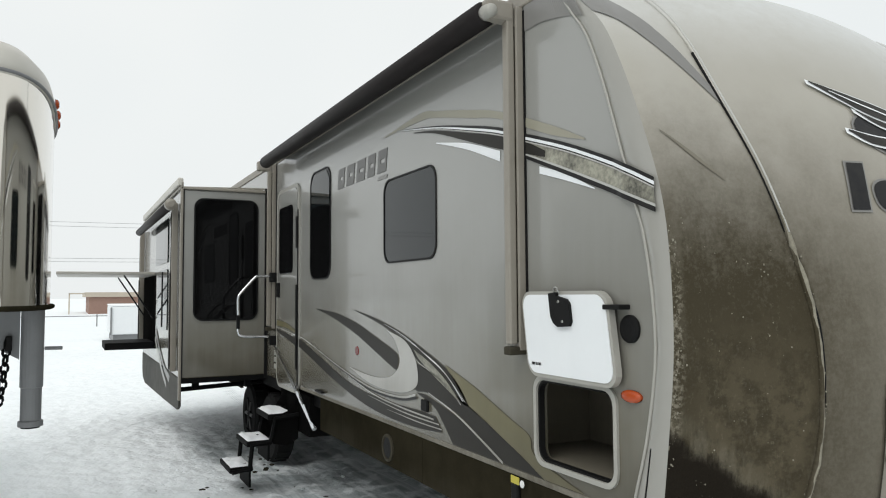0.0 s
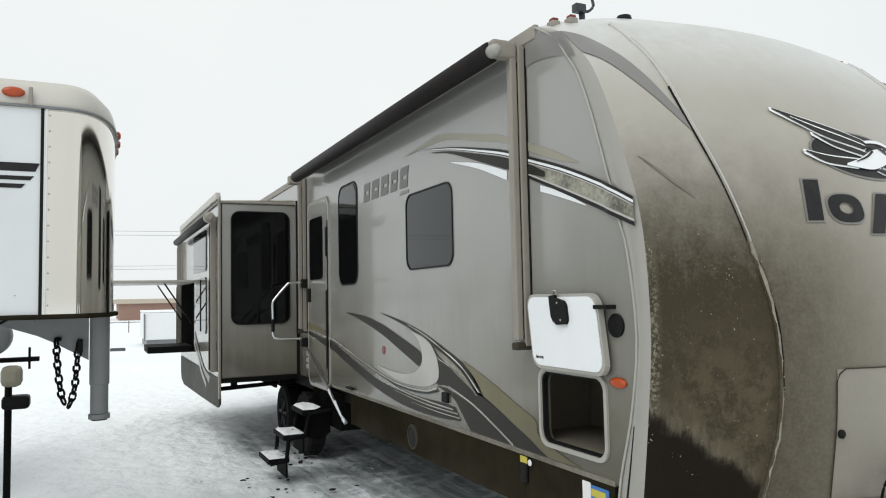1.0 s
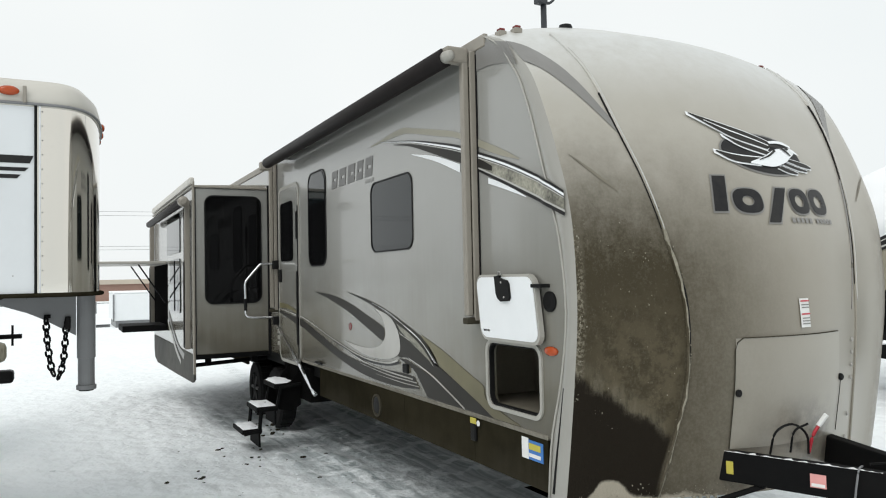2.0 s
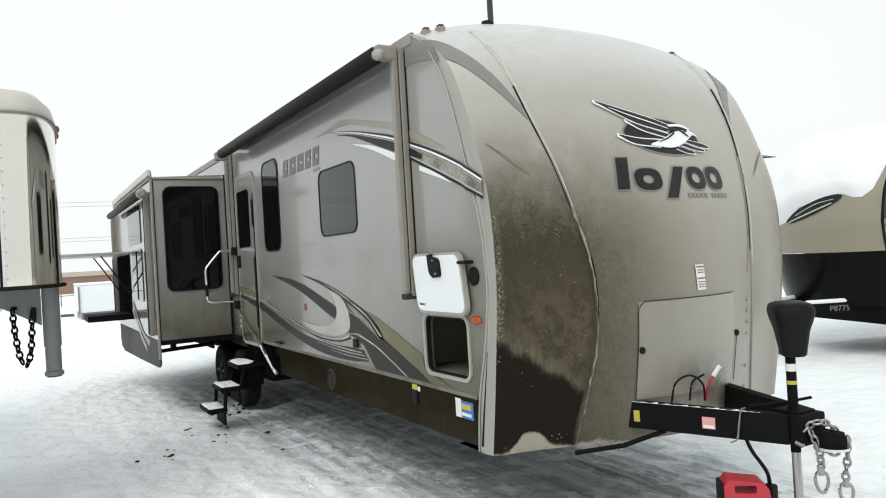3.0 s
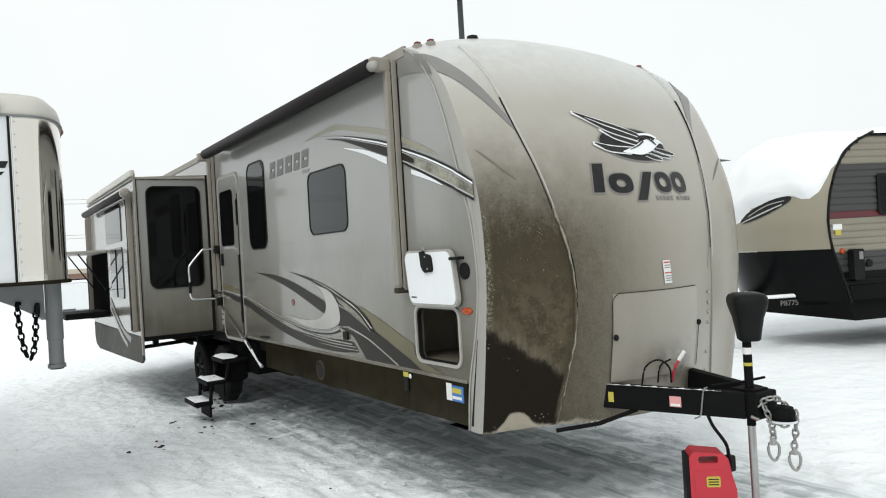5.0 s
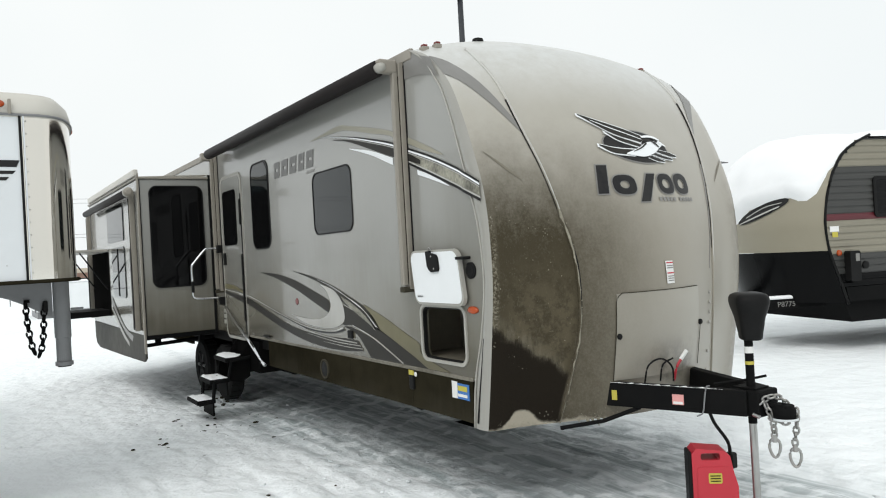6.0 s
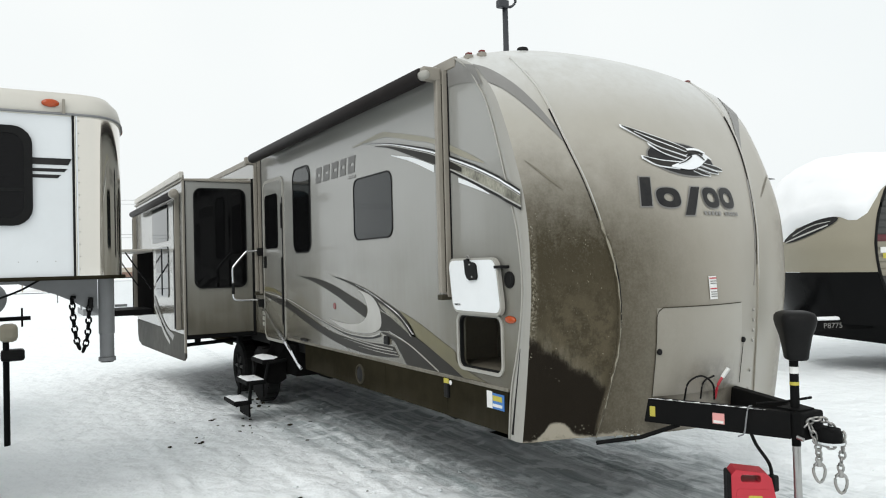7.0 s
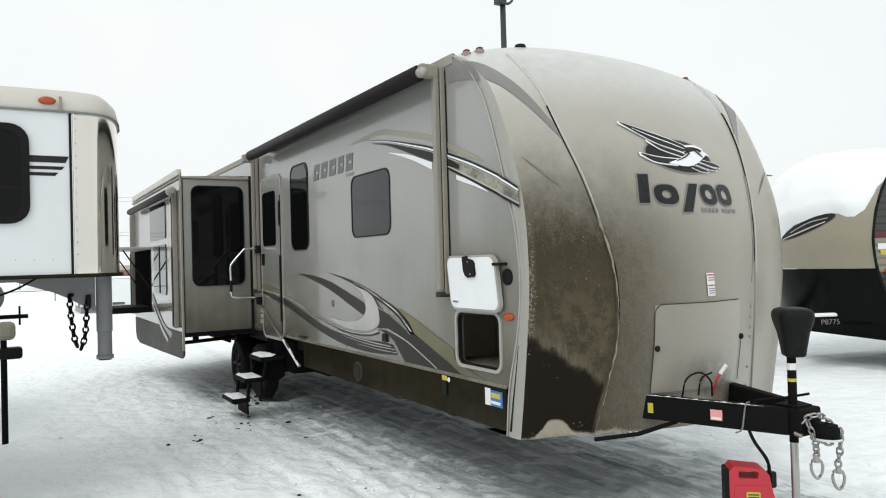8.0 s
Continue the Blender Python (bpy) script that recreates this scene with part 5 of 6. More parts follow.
part("topper_roller_cover", box(bmesh.new(), SX - 0.045, SX + 0.012, SY0 - 0.02, SY1 - 0.2, SZ1 + 0.032, 3.045, 0.015), M_ROOFCAP, slide, "pale cover along the slide topper's roller")
# lower apron of the slide
apron = [(5.88, 0.94), (5.88, 0.66), (6.0, 0.61), (7.4, 0.57), (9.6, 0.52), (9.95, 0.58), (10.05, 0.7), (10.05, 0.94)]
part("slide_apron", plate(bmesh.new(), apron, wall_at(SX - 0.004), 0.025), M_APRON, slide)
part("apron_graphic", ribbon(bmesh.new(), [(8.2, 1.42), (7.3, 1.02), (6.6, 0.9)], [(8.2, 1.3), (7.3, 0.96), (6.7, 0.82)], lambda y, z: (SX - 0.008, y, z), 16, 1), M_GREY_D, slide)
part("apron_graphic", ribbon(bmesh.new(), [(8.2, 1.28), (7.4, 0.95), (6.9, 0.8)], [(8.2, 1.22), (7.4, 0.88), (6.9, 0.74)], lambda y, z: (SX - 0.011, y, z), 16, 1), M_SILVER, slide)
# windows, awning and kitchen hatch of its long side
sw2 = part("slide_window", plate(bmesh.new(), round_rect(6.95, 7.95, 1.4, 2.12, 0.08), wall_at(SX - 0.012), 0.012), M_GLASS_GREY, slide)
part("window_mullion", box(bmesh.new(), SX - 0.02, SX - 0.012, 7.43, 7.47, 1.42, 2.1), M_BLACKP, sw2)
part("slide_window", plate(bmesh.new(), round_rect(6.95, 8.25, 2.2, 2.72, 0.05), wall_at(SX - 0.012), 0.012), M_GLASS_GREY, slide)
sroll = part("slide_awning_roll", lathe(bmesh.new(), ((0.04, 0), (0.05, 0.01), (0.05, 3.74), (0.04, 3.75)), (SX - 0.11, 5.95, 2.76), (0, 1, 0), 14), M_AWN, slide, smooth=True)
part("roll_end_cap", lathe(bmesh.new(), ((0.03, 0), (0.06, 0.02), (0.06, 0.1), (0.04, 0.12)), (SX - 0.11, 5.84, 2.76), (0, 1, 0), 14), M_ARM, sroll)
for y in (6.12, 10.0):
    a = part("slide_awning_arm", box(bmesh.new(), SX - 0.07, SX - 0.005, y - 0.04, y + 0.04, 1.0, 2.8, 0.01), M_ARM, slide)
    part("arm_slot", box(bmesh.new(), SX - 0.075, SX - 0.07, y - 0.015, y + 0.015, 1.05, 2.7), M_SKIRT, a)
    part("lower_channel", box(bmesh.new(), SX - 0.082, SX - 0.075, y - 0.035, y + 0.035, 1.02, 2.05, 0.003), M_AWN, a)
# no real opening: flat black panels paint the shade inside the bay
hole = part("kitchen_bay", box(bmesh.new(), SX - 0.008, SX - 0.001, 8.3, 9.95, 1.1, 2.08), M_VOID, slide, "flat black panel painted as the shaded open kitchen bay")
part("bay_shade_panel", box(bmesh.new(), SX - 0.012, SX - 0.008, 8.36, 9.9, 1.16, 2.02), M_VOID, hole)
hatch = part("kitchen_hatch", box(bmesh.new(), -2.1, SX - 0.01, 8.3, 9.8, 2.085, 2.125, 0.01), M_TRIM, slide, "raised hatch door over the outdoor kitchen")
for y in (8.4, 9.7):
    part("hatch_strut", tube(bmesh.new(), [(-1.3, y, 2.08), (SX - 0.015, y, 1.5)], 0.012, 6), M_BLACKP, hatch)
part("kitchen_drawer", box(bmesh.new(), -1.52, SX - 0.01, 8.35, 9.2, 1.1, 1.19, 0.008), M_FRAMEP, slide, "pulled-out dark kitchen drawer")
for x in (-0.75, -0.2):
    part("slide_rail", box(bmesh.new(), x, x + 0.06, SY0 + 0.15, SY0 + 0.25, 0.8, 0.9), M_FRAMEP, slide)
part("slide_motor_bar", tube(bmesh.new(), [(-0.85, 6.3, 0.78), (0.1, 6.3, 0.82)], 0.025, 8), M_FRAMEP, slide)

# ---------------------------------------------------------------- tongue, jack, chains
TIP = (1.22, -1.36)
for s in (-1, 1):
    a, b = Vector((1.22 + s * 0.56, 0.05, 0)), Vector((1.22 + s * 0.085, -1.2, 0))
    d = (b - a)
    m = Matrix.Translation((a + b) / 2 + Vector((0, 0, 0.78))) @ Matrix.Rotation(math.atan2(d.y, d.x), 4, "Z")
    r = part("tongue_rail", box(bmesh.new(), -d.length / 2, d.length / 2, -0.035, 0.035, -0.078, 0.078, 0.008, m), M_FRAMEP, trailer, "black steel tongue rail")
    if s < 0:
        pale_top = bmesh.new()
        strip = [[pale_top.verts.new(m @ Vector((-0.5 + 0.0145 * k, -0.034 + 0.001 * q + q * 0.022 * max(0.02, 0.25 + 1.5 * noise.noise((k * 0.41, 2, 0))), 0.0788 + 0.005 * (q == 1) * abs(noise.noise((k * 0.7, 5, 0)))))) for q in range(3)] for k in range(72)]
        for A, B in zip(strip, strip[1:]):
            for q in range(2):
                pale_top.faces.new((A[q], A[q + 1], B[q + 1], B[q]))
        part("rail_frost", pale_top, M_SNOWCAP, r, "thin broken line of dry snow", smooth=True)
        for u, w, mt, nm in ((0.255, 0.036, M_PINK, "rail_label"), (-0.17, 0.018, M_YELLOW, "rail_label")):
            mm = m @ Matrix.Translation((u, 0, 0))
            part(nm, box(bmesh.new(), -w, w, -0.0385, -0.0355, -0.035, 0.03, 0, mm), mt, r)
        part("text_bar", box(bmesh.new(), 0.225, 0.285, -0.0405, -0.0385, -0.03, -0.015, 0, m), M_LABEL, r)
part("tongue_tip", box(bmesh.new(), 1.12, 1.32, -1.28, -1.1, 0.70, 0.858, 0.012), M_FRAMEP, trailer)
part("tongue_plate", box(bmesh.new(), 1.15, 1.29, -1.24, -1.09, 0.86, 0.868), M_FRAMEP, trailer)
coupler = part("ball_coupler", lathe(bmesh.new(), ((0.03, 0), (0.062, 0.0), (0.068, 0.05), (0.05, 0.08), (0.02, 0.085)), (1.22, -1.375, 0.70), (0, 0, 1), 18), M_FRAMEP, trailer, "black ball coupler at the tongue's end", smooth=True)
part("coupler_neck", box(bmesh.new(), 1.175, 1.265, -1.42, -1.27, 0.72, 0.785, 0.012), M_FRAMEP, coupler)
part("coupler_ring", lathe(bmesh.new(), ((0.062, 0), (0.078, 0.005), (0.078, 0.018), (0.062, 0.02)), (1.22, -1.375, 0.692), (0, 0, 1), 20), M_CHROME, coupler)
jack = part("tongue_jack", lathe(bmesh.new(), ((0.026, 0), (0.026, 0.62)), (1.22, -1.165, 0.64), (0, 0, 1), 16), M_FRAMEP, trailer, "black electric tongue jack on a bright steel post")
bm = bmesh.new()
secs = []
for z, hx, hy in ((1.10, 0.05, 0.06), (1.11, 0.06, 0.07), (1.15, 0.065, 0.076), (1.24, 0.078, 0.098), (1.30, 0.094, 0.128), (1.335, 0.1, 0.14), (1.36, 0.098, 0.136), (1.378, 0.088, 0.122), (1.388, 0.065, 0.095), (1.391, 0.03, 0.05)):
    secs.append([bm.verts.new((1.235 + a, -1.165 + b, z + 0.05)) for a, b in round_rect(-hx, hx, -hy, hy, min(hx, hy) * 0.6, 4)])
for A, B in zip(secs, secs[1:]):
    for j in range(len(A)):
        bm.faces.new((A[j], A[(j + 1) % len(A)], B[(j + 1) % len(A)], B[j]))
bm.faces.new(secs[0])
bm.faces.new(secs[-1])
turn = Matrix.Translation((1.22, -1.165, 0)) @ Matrix.Rotation(radians(-40), 4, "Z") @ Matrix.Translation((-1.22, 1.165, 0))
bmesh.ops.transform(bm, matrix=turn, verts=bm.verts)
head = part("jack_head", bm, M_BLACKP, jack, smooth=True)
part("jack_post", lathe(bmesh.new(), ((0.0235, 0), (0.0235, 0.72)), (1.22, -1.165, -0.02), (0, 0, 1), 16), M_STEEL, jack)
part("jack_foot", box(bmesh.new(), 1.14, 1.30, -1.245, -1.085, -0.03, 0.0, 0.005), M_GREYSTEEL, jack)
part("jack_label", lathe(bmesh.new(), ((0.0272, 0), (0.0272, 0.04)), (1.22, -1.165, 1.07), (0, 0, 1), 16), M_LABEL, jack)
part("jack_label", lathe(bmesh.new(), ((0.0272, 0), (0.0272, 0.02)), (1.22, -1.165, 1.0), (0, 0, 1), 16), M_YELLOW, jack)
part("jack_crank", tube(bmesh.new(), [(1.06, -1.02, 0.885), (1.2, -1.13, 0.9), (1.3, -1.22, 0.925)], 0.008, 6), M_FRAMEP, jack)


def chain(path, parent, material, wire=0.0072, link=0.048, name="chain_link"):
    """Links along a path, each turned a quarter from the last."""
    P = smooth_curve(path, 120)
    acc, k, last = 0.0, 0, P[0]
    for a, b in zip(P, P[1:]):
        acc += (b - a).length
        if acc >= link * 0.72:
            acc = 0.0
            d = (b - last).normalized()
            c = (b + last) / 2
            last = b
            q = d.to_track_quat("X", "Z").to_matrix().to_4x4() @ Matrix.Rotation(radians(90 * (k % 2) + 25), 4, "X")
            pts = [Matrix.Translation(c) @ q @ Vector((link * 0.5 * math.cos(t), link * 0.33 * math.sin(t), 0)) for t in (2 * math.pi * i / 10 for i in range(10))]
            part(name, tube(bmesh.new(), pts, wire, 5, closed=True), material, parent, smooth=True)
            k += 1


sc = part("safety_chain", tube(bmesh.new(), [(1.12, -1.24, 0.72), (1.12, -1.28, 0.71)], 0.012, 6), M_ZINC, trailer, "bright zinc safety chains draped over the coupler")
chain([(1.14, -1.26, 0.78), (1.17, -1.32, 0.83), (1.22, -1.36, 0.82), (1.26, -1.37, 0.77), (1.24, -1.41, 0.70), (1.19, -1.37, 0.68), (1.16, -1.3, 0.72)], sc, M_ZINC)
chain([(1.15, -1.3, 0.79), (1.17, -1.33, 0.7), (1.18, -1.33, 0.62), (1.18, -1.33, 0.57)], sc, M_ZINC)
chain([(1.26, -1.43, 0.76), (1.25, -1.43, 0.66), (1.24, -1.42, 0.57), (1.24, -1.42, 0.52)], sc, M_ZINC)
for x, y, z in ((1.18, -1.33, 0.525), (1.24, -1.42, 0.475)):
    oval = [(x - 0.017 * math.cos(a) * (1 + 0.25 * math.sin(a)), y + 0.024 * math.cos(a) * (1 + 0.25 * math.sin(a)), z + 0.055 * math.sin(a)) for a in (2 * math.pi * k / 16 for k in range(16))]
    snap = part("chain_hook", tube(bmesh.new(), oval, 0.0085, 8, closed=True), M_ZINC, sc, smooth=True)
    part("hook_sleeve", tube(bmesh.new(), [(x, y, z + 0.035), (x, y, z + 0.075)], 0.014, 8), M_ZINC, snap)
cable = part("power_cable", tube(bmesh.new(), smooth_curve([(1.16, -0.9, 0.67), (1.17, -0.93, 0.6), (1.2, -0.99, 0.5), (1.21, -1.0, 0.42)], 14), 0.011, 8), M_BLACKP, trailer, "black seven-way plug lead hanging from the tongue")
part("plug", box(bmesh.new(), 1.18, 1.24, -1.03, -0.97, 0.33, 0.43, 0.012), M_BLACKP, cable)
loop = part("battery_cable", tube(bmesh.new(), smooth_curve([(1.0, -0.52, 0.84), (1.0, -0.56, 0.96), (1.08, -0.6, 1.0), (1.16, -0.62, 0.94), (1.17, -0.62, 0.84)], 20), 0.0065, 6), M_BLACKP, trailer, "loose battery leads above the tongue")
part("red_lead", tube(bmesh.new(), smooth_curve([(1.2, -0.6, 0.84), (1.21, -0.62, 0.93), (1.24, -0.64, 0.99)], 10), 0.009, 6), M_RED, loop)
part("lead_tape", tube(bmesh.new(), [(1.235, -0.635, 0.98), (1.27, -0.66, 1.04)], 0.014, 8), M_LABEL, loop)
part("thin_lead", tube(bmesh.new(), smooth_curve([(1.12, -0.55, 0.84), (1.13, -0.57, 0.95), (1.2, -0.6, 0.99)], 12), 0.006, 6), M_BLACKP, loop)
part("cable_tie", tube(bmesh.new(), smooth_curve([(1.08, -0.97, 0.864), (1.015, -0.995, 0.863), (1.0, -0.99, 0.79), (0.998, -0.975, 0.71), (0.985, -0.94, 0.685)], 20), 0.005, 5), M_GREYSTEEL, trailer)

# ---------------------------------------------------------------- red power pack on the snow
pack_at = Matrix.Translation((1.06, -0.97, 0.0)) @ Matrix.Rotation(radians(-40), 4, "Z") @ Matrix.Scale(0.67, 4, (1, 0, 0)) @ Matrix.Scale(1.07, 4, (0, 0, 1))
pack = thing("power_pack", "red plastic portable jump starter standing on snow under the tongue", "power pack", (1.03, -0.98, 0))
bm = bmesh.new()
shape = [(-0.2, 0.0), (0.2, 0.0), (0.2, 0.26), (0.17, 0.33), (0.14, 0.43), (0.09, 0.46), (-0.16, 0.475), (-0.2, 0.445)]
grip = round_rect(-0.12, 0.05, 0.408, 0.448, 0.015, 3)
plate(bm, shape, lambda a, b, d=0.0: pack_at @ Vector((a, -0.08 + d, b - 0.01)), 0.15, [grip])
pb = part("case", bm, M_RED, pack, "red moulded case with a carry slot")
part("label_plate", plate(bmesh.new(), round_rect(-0.06, 0.06, 0.265, 0.325, 0.01, 2), lambda a, b, d=0.0: pack_at @ Vector((a, -0.084 + d, b)), 0.004), M_YELLOW, pack)
for b0 in (0.277, 0.292, 0.307):
    part("text_bar", plate(bmesh.new(), [(-0.045, b0), (0.045, b0), (0.045, b0 + 0.005), (-0.045, b0 + 0.005)], lambda a, b, d=0.0: pack_at @ Vector((a, -0.086 + d, b)), 0.002), M_BLACKP, pack)
part("side_clamp", plate(bmesh.new(), round_rect(-0.235, -0.2, 0.0, 0.46, 0.015, 3), lambda a, b, d=0.0: pack_at @ Vector((a, -0.07 + d, b - 0.01)), 0.1), M_BLACKP, pack)
part("recess_panel", plate(bmesh.new(), round_rect(-0.16, 0.14, 0.02, 0.36, 0.03, 3), lambda a, b, d=0.0: pack_at @ Vector((a, -0.083 + d, b)), 0.003), M_RED, pack)

# ---------------------------------------------------------------- gooseneck trailer alongside
goose = thing("gooseneck_trailer", "white and polished steel gooseneck horse trailer nose with chains", "horse trailer", (-4, 2.7, 0))
GX, GY0, GY1, GZ0, GZ1 = -2.42, 1.70, 3.75, 1.745, 2.865


def nose_plan(n=12, grow=0.0):
    """Plan of the rounded nose from the near seam to the far one."""
    cy, pts = (GY0 + GY1) / 2, []
    for i in range(n + 1):
        a = radians(-90 + 180 * i / n)
        c, s = math.cos(a), math.sin(a)
        pts.append((GX + (0.368 + grow) * abs(c) ** 0.55, cy + ((GY1 - GY0) / 2 + grow) * (abs(s) ** 0.75 if s >= 0 else -(abs(s) ** 0.75))))
    return pts


part("side_panel", box(bmesh.new(), -7.5, GX - 0.002, GY0, GY0 + 0.04, GZ0, GZ1), M_ALU, goose, "white aluminium side skin with rivets")
part("side_panel", box(bmesh.new(), -7.5, GX - 0.002, GY1 - 0.04, GY1, GZ0, GZ1), M_ALU, goose)
bm = bmesh.new()
pl = nose_plan(28)
prev = None
for x, y in pl:
    row = [bm.verts.new((x, y, GZ0 + (GZ1 - GZ0) * j / 6)) for j in range(7)]
    if prev:
        for j in range(6):
            bm.faces.new((prev[j], prev[j + 1], row[j + 1], row[j]))
    prev = row
nose = part("nose_skin", bm, M_MIRROR, goose, "mirror-polished stainless nose wrap", smooth=True)
for x0, x1 in ((GX - 0.012, GX + 0.004), (GX + 0.012, GX + 0.022)):
    part("corner_moulding", box(bmesh.new(), x0, x1, GY0 - 0.012, GY0 - 0.001, GZ0, GZ1, 0.003), M_BLACKP if x0 < GX else M_ALU, goose)
for i in range(13):
    p = (GX + 0.03, GY0 - 0.001, GZ0 + 0.06 + i * 0.085)
    part("rivet", lathe(bmesh.new(), ((0.005, 0), (0.004, 0.002), (0.001, 0.003)), p, (0, -1, 0), 6), M_ZINC, nose)
for i in range(9):
    part("rivet", lathe(bmesh.new(), ((0.004, 0), (0.003, 0.002), (0.001, 0.003)), (GX - 0.12 - i * 0.11, GY0, 1.86), (0, -1, 0), 6), M_ZINC, goose)
# roof cap: lofted rim round the nose
bm = bmesh.new()
prev = None
secs = ((0.0, GZ1 - 0.015), (0.006, GZ1 - 0.01), (0.008, GZ1 + 0.04), (-0.008, GZ1 + 0.1), (-0.06, GZ1 + 0.155), (-0.2, GZ1 + 0.19))
plans = [[(-7.5, GY0 - g)] + [(x, y) for x, y in nose_plan(28, g)] + [(-7.5, GY1 + g)] for g, z in secs]
rings = [[bm.verts.new((x, y, z)) for x, y in pl] for pl, (g, z) in zip(plans, secs)]
for A, B in zip(rings, rings[1:]):
    for j in range(len(A) - 1):
        bm.faces.new((A[j], A[j + 1], B[j + 1], B[j]))
bm.faces.new(rings[-1])
rc = part("roof_cap", bm, M_ROOFCAP, goose, "ivory moulded roof cap with a rolled edge", smooth=True)
part("cap_gutter", tube(bmesh.new(), [(-7.5, GY0 - 0.01, GZ1)] + [(x, y, GZ1) for x, y in nose_plan(28, 0.01)], 0.009, 6), M_GREYSTEEL, rc, smooth=True)
part("cap_joint", box(bmesh.new(), GX - 0.07, GX - 0.05, GY0 - 0.03, GY0 - 0.016, GZ1 + 0.0, GZ1 + 0.1, 0.004), M_ARM, rc)
for x, y, ax in ((-2.56, GY0 - 0.022, (0, -1, 0)), (-2.045, 2.45, (1, 0, 0)), (-2.04, 2.73, (1, 0, 0)), (-2.045, 3.0, (1, 0, 0))):
    bm = lathe(bmesh.new(), ((0.055, 0), (0.053, 0.012), (0.03, 0.022)), (0, 0, 0), ax, 18)
    bmesh.ops.transform(bm, matrix=Matrix.Translation((x, y, GZ1 + (0.065 if ax[1] else 0.03))) @ Matrix.Diagonal((1, 1, 0.5, 1)), verts=bm.verts)
    part("marker_lamp", bm, M_AMBER, goose, "amber clearance lamp", smooth=True)
# snow lying on the roof
bm = bmesh.new()
g = [[bm.verts.new((-6 + 3.5 * i / 14, GY0 + 0.24 + 1.56 * j / 8, GZ1 + 0.18 + 0.045 * (0 < i < 14) * (0 < j < 8) * (1 + noise.noise((i, j, 2))))) for j in range(9)] for i in range(15)]
for a, b in zip(g, g[1:]):
    for j in range(8):
        bm.faces.new((a[j], a[j + 1], b[j + 1], b[j]))
part("roof_snow", bm, M_SNOWCAP, goose, smooth=True)
gp = lambda d0: (lambda x, z, d=0.0: (x, GY0 - d0 + d, z))
gw = part("window", plate(bmesh.new(), round_rect(-3.5, -2.70, 2.13, 2.735, 0.1), gp(0.012), 0.012), M_GLASS, goose, "rounded dark side window in a black frame")
part("window_frame", ring(round_rect(-3.53, -2.67, 2.10, 2.765, 0.12), round_rect(-3.48, -2.72, 2.15, 2.715, 0.09), gp(0.022), 0.02), M_BLACKP, gw)
part("window_bar", box(bmesh.new(), -3.48, -2.72, GY0 - 0.018, GY0 - 0.012, 2.33, 2.35), M_BLACKP, gw)
for z0, z1, xe in ((2.515, 2.56, -2.435), (2.468, 2.49, -2.46), (2.425, 2.448, -2.50)):
    part("side_stripe", plate(bmesh.new(), [(-2.69, z0), (xe - 0.02, z0), (xe, z1), (-2.69, z1)], gp(0.003), 0.003), M_BLACKG, goose)
part("bottom_rail", tube(bmesh.new(), [(-7.5, GY0 - 0.012, GZ0)] + [(x, y, GZ0) for x, y in nose_plan(28, 0.014)] + [(-7.5, GY1, GZ0)], 0.013, 8), M_SKIRT, goose, smooth=True)
bm = bmesh.new()
vs = [bm.verts.new((x, y, GZ0 - 0.005)) for x, y in [(-7.5, GY0)] + nose_plan(28) + [(-7.5, GY1)]]
bm.faces.new(vs)
bmesh.ops.solidify(bm, geom=bm.faces[:], thickness=0.02)
part("nose_floor", bm, M_GREYSTEEL, goose)
CY = 2.7
post = part("coupler_post", lathe(bmesh.new(), ((0.055, 0), (0.066, 0.0), (0.066, 0.03), (0.055, 0.035), (0.055, 0.22), (0.061, 0.225), (0.061, 0.68)), (-2.135, CY, 1.055), (0, 0, 1), 22), M_GREYSTEEL, goose, "grey gooseneck coupler tube")
part("coupler_socket", lathe(bmesh.new(), ((0.05, -0.01), (0.05, 0.02)), (-2.135, CY, 1.055), (0, 0, 1), 16), M_BLACKP, post)
part("post_pin", tube(bmesh.new(), [(-2.07, CY, 1.5), (-1.98, CY - 0.02, 1.5)], 0.012, 6), M_GREYSTEEL, post)
part("gusset_plate", plate(bmesh.new(), [(-2.85, 1.735), (-2.2, 1.735), (-2.2, 1.44), (-2.4, 1.56), (-2.5, 1.61)], lambda x, z, d=0.0: (x, CY - 0.01 + d, z), 0.02), M_GREYSTEEL, goose)
part("nose_beam", box(bmesh.new(), -7.5, -2.5, CY - 0.3, CY - 0.2, 1.705, 1.735), M_GREYSTEEL, goose)
gch = part("safety_chain", tube(bmesh.new(), [(-2.40, CY - 0.03, 1.585), (-2.36, CY - 0.03, 1.585)], 0.014, 6), M_FRAMEP, goose, "heavy dark safety chains hanging in a loop")
chain([(-2.39, CY - 0.03, 1.58), (-2.38, CY - 0.03, 1.4), (-2.355, CY - 0.03, 1.22), (-2.32, CY - 0.03, 1.13)], gch, M_FRAMEP, 0.008, 0.062)
chain([(-2.26, CY - 0.03, 1.56), (-2.27, CY - 0.03, 1.4), (-2.285, CY - 0.03, 1.24), (-2.32, CY - 0.03, 1.13)], gch, M_FRAMEP, 0.008, 0.062)
part("chain_hook", box(bmesh.new(), -2.27, -2.235, CY - 0.05, CY - 0.015, 1.49, 1.58, 0.008), M_BLACKP, gch)
part("brake_wire", tube(bmesh.new(), smooth_curve([(-2.9, 2.3, 1.6), (-2.75, 2.32, 1.66), (-2.62, 2.35, 1.735)], 12), 0.008, 5), M_BLACKP, goose)
# body behind the nose, out past the view
part("body", box(bmesh.new(), -12.5, -7.5, GY0, GY1, 0.5, GZ1 + 0.1, 0.03), M_ALU, goose)
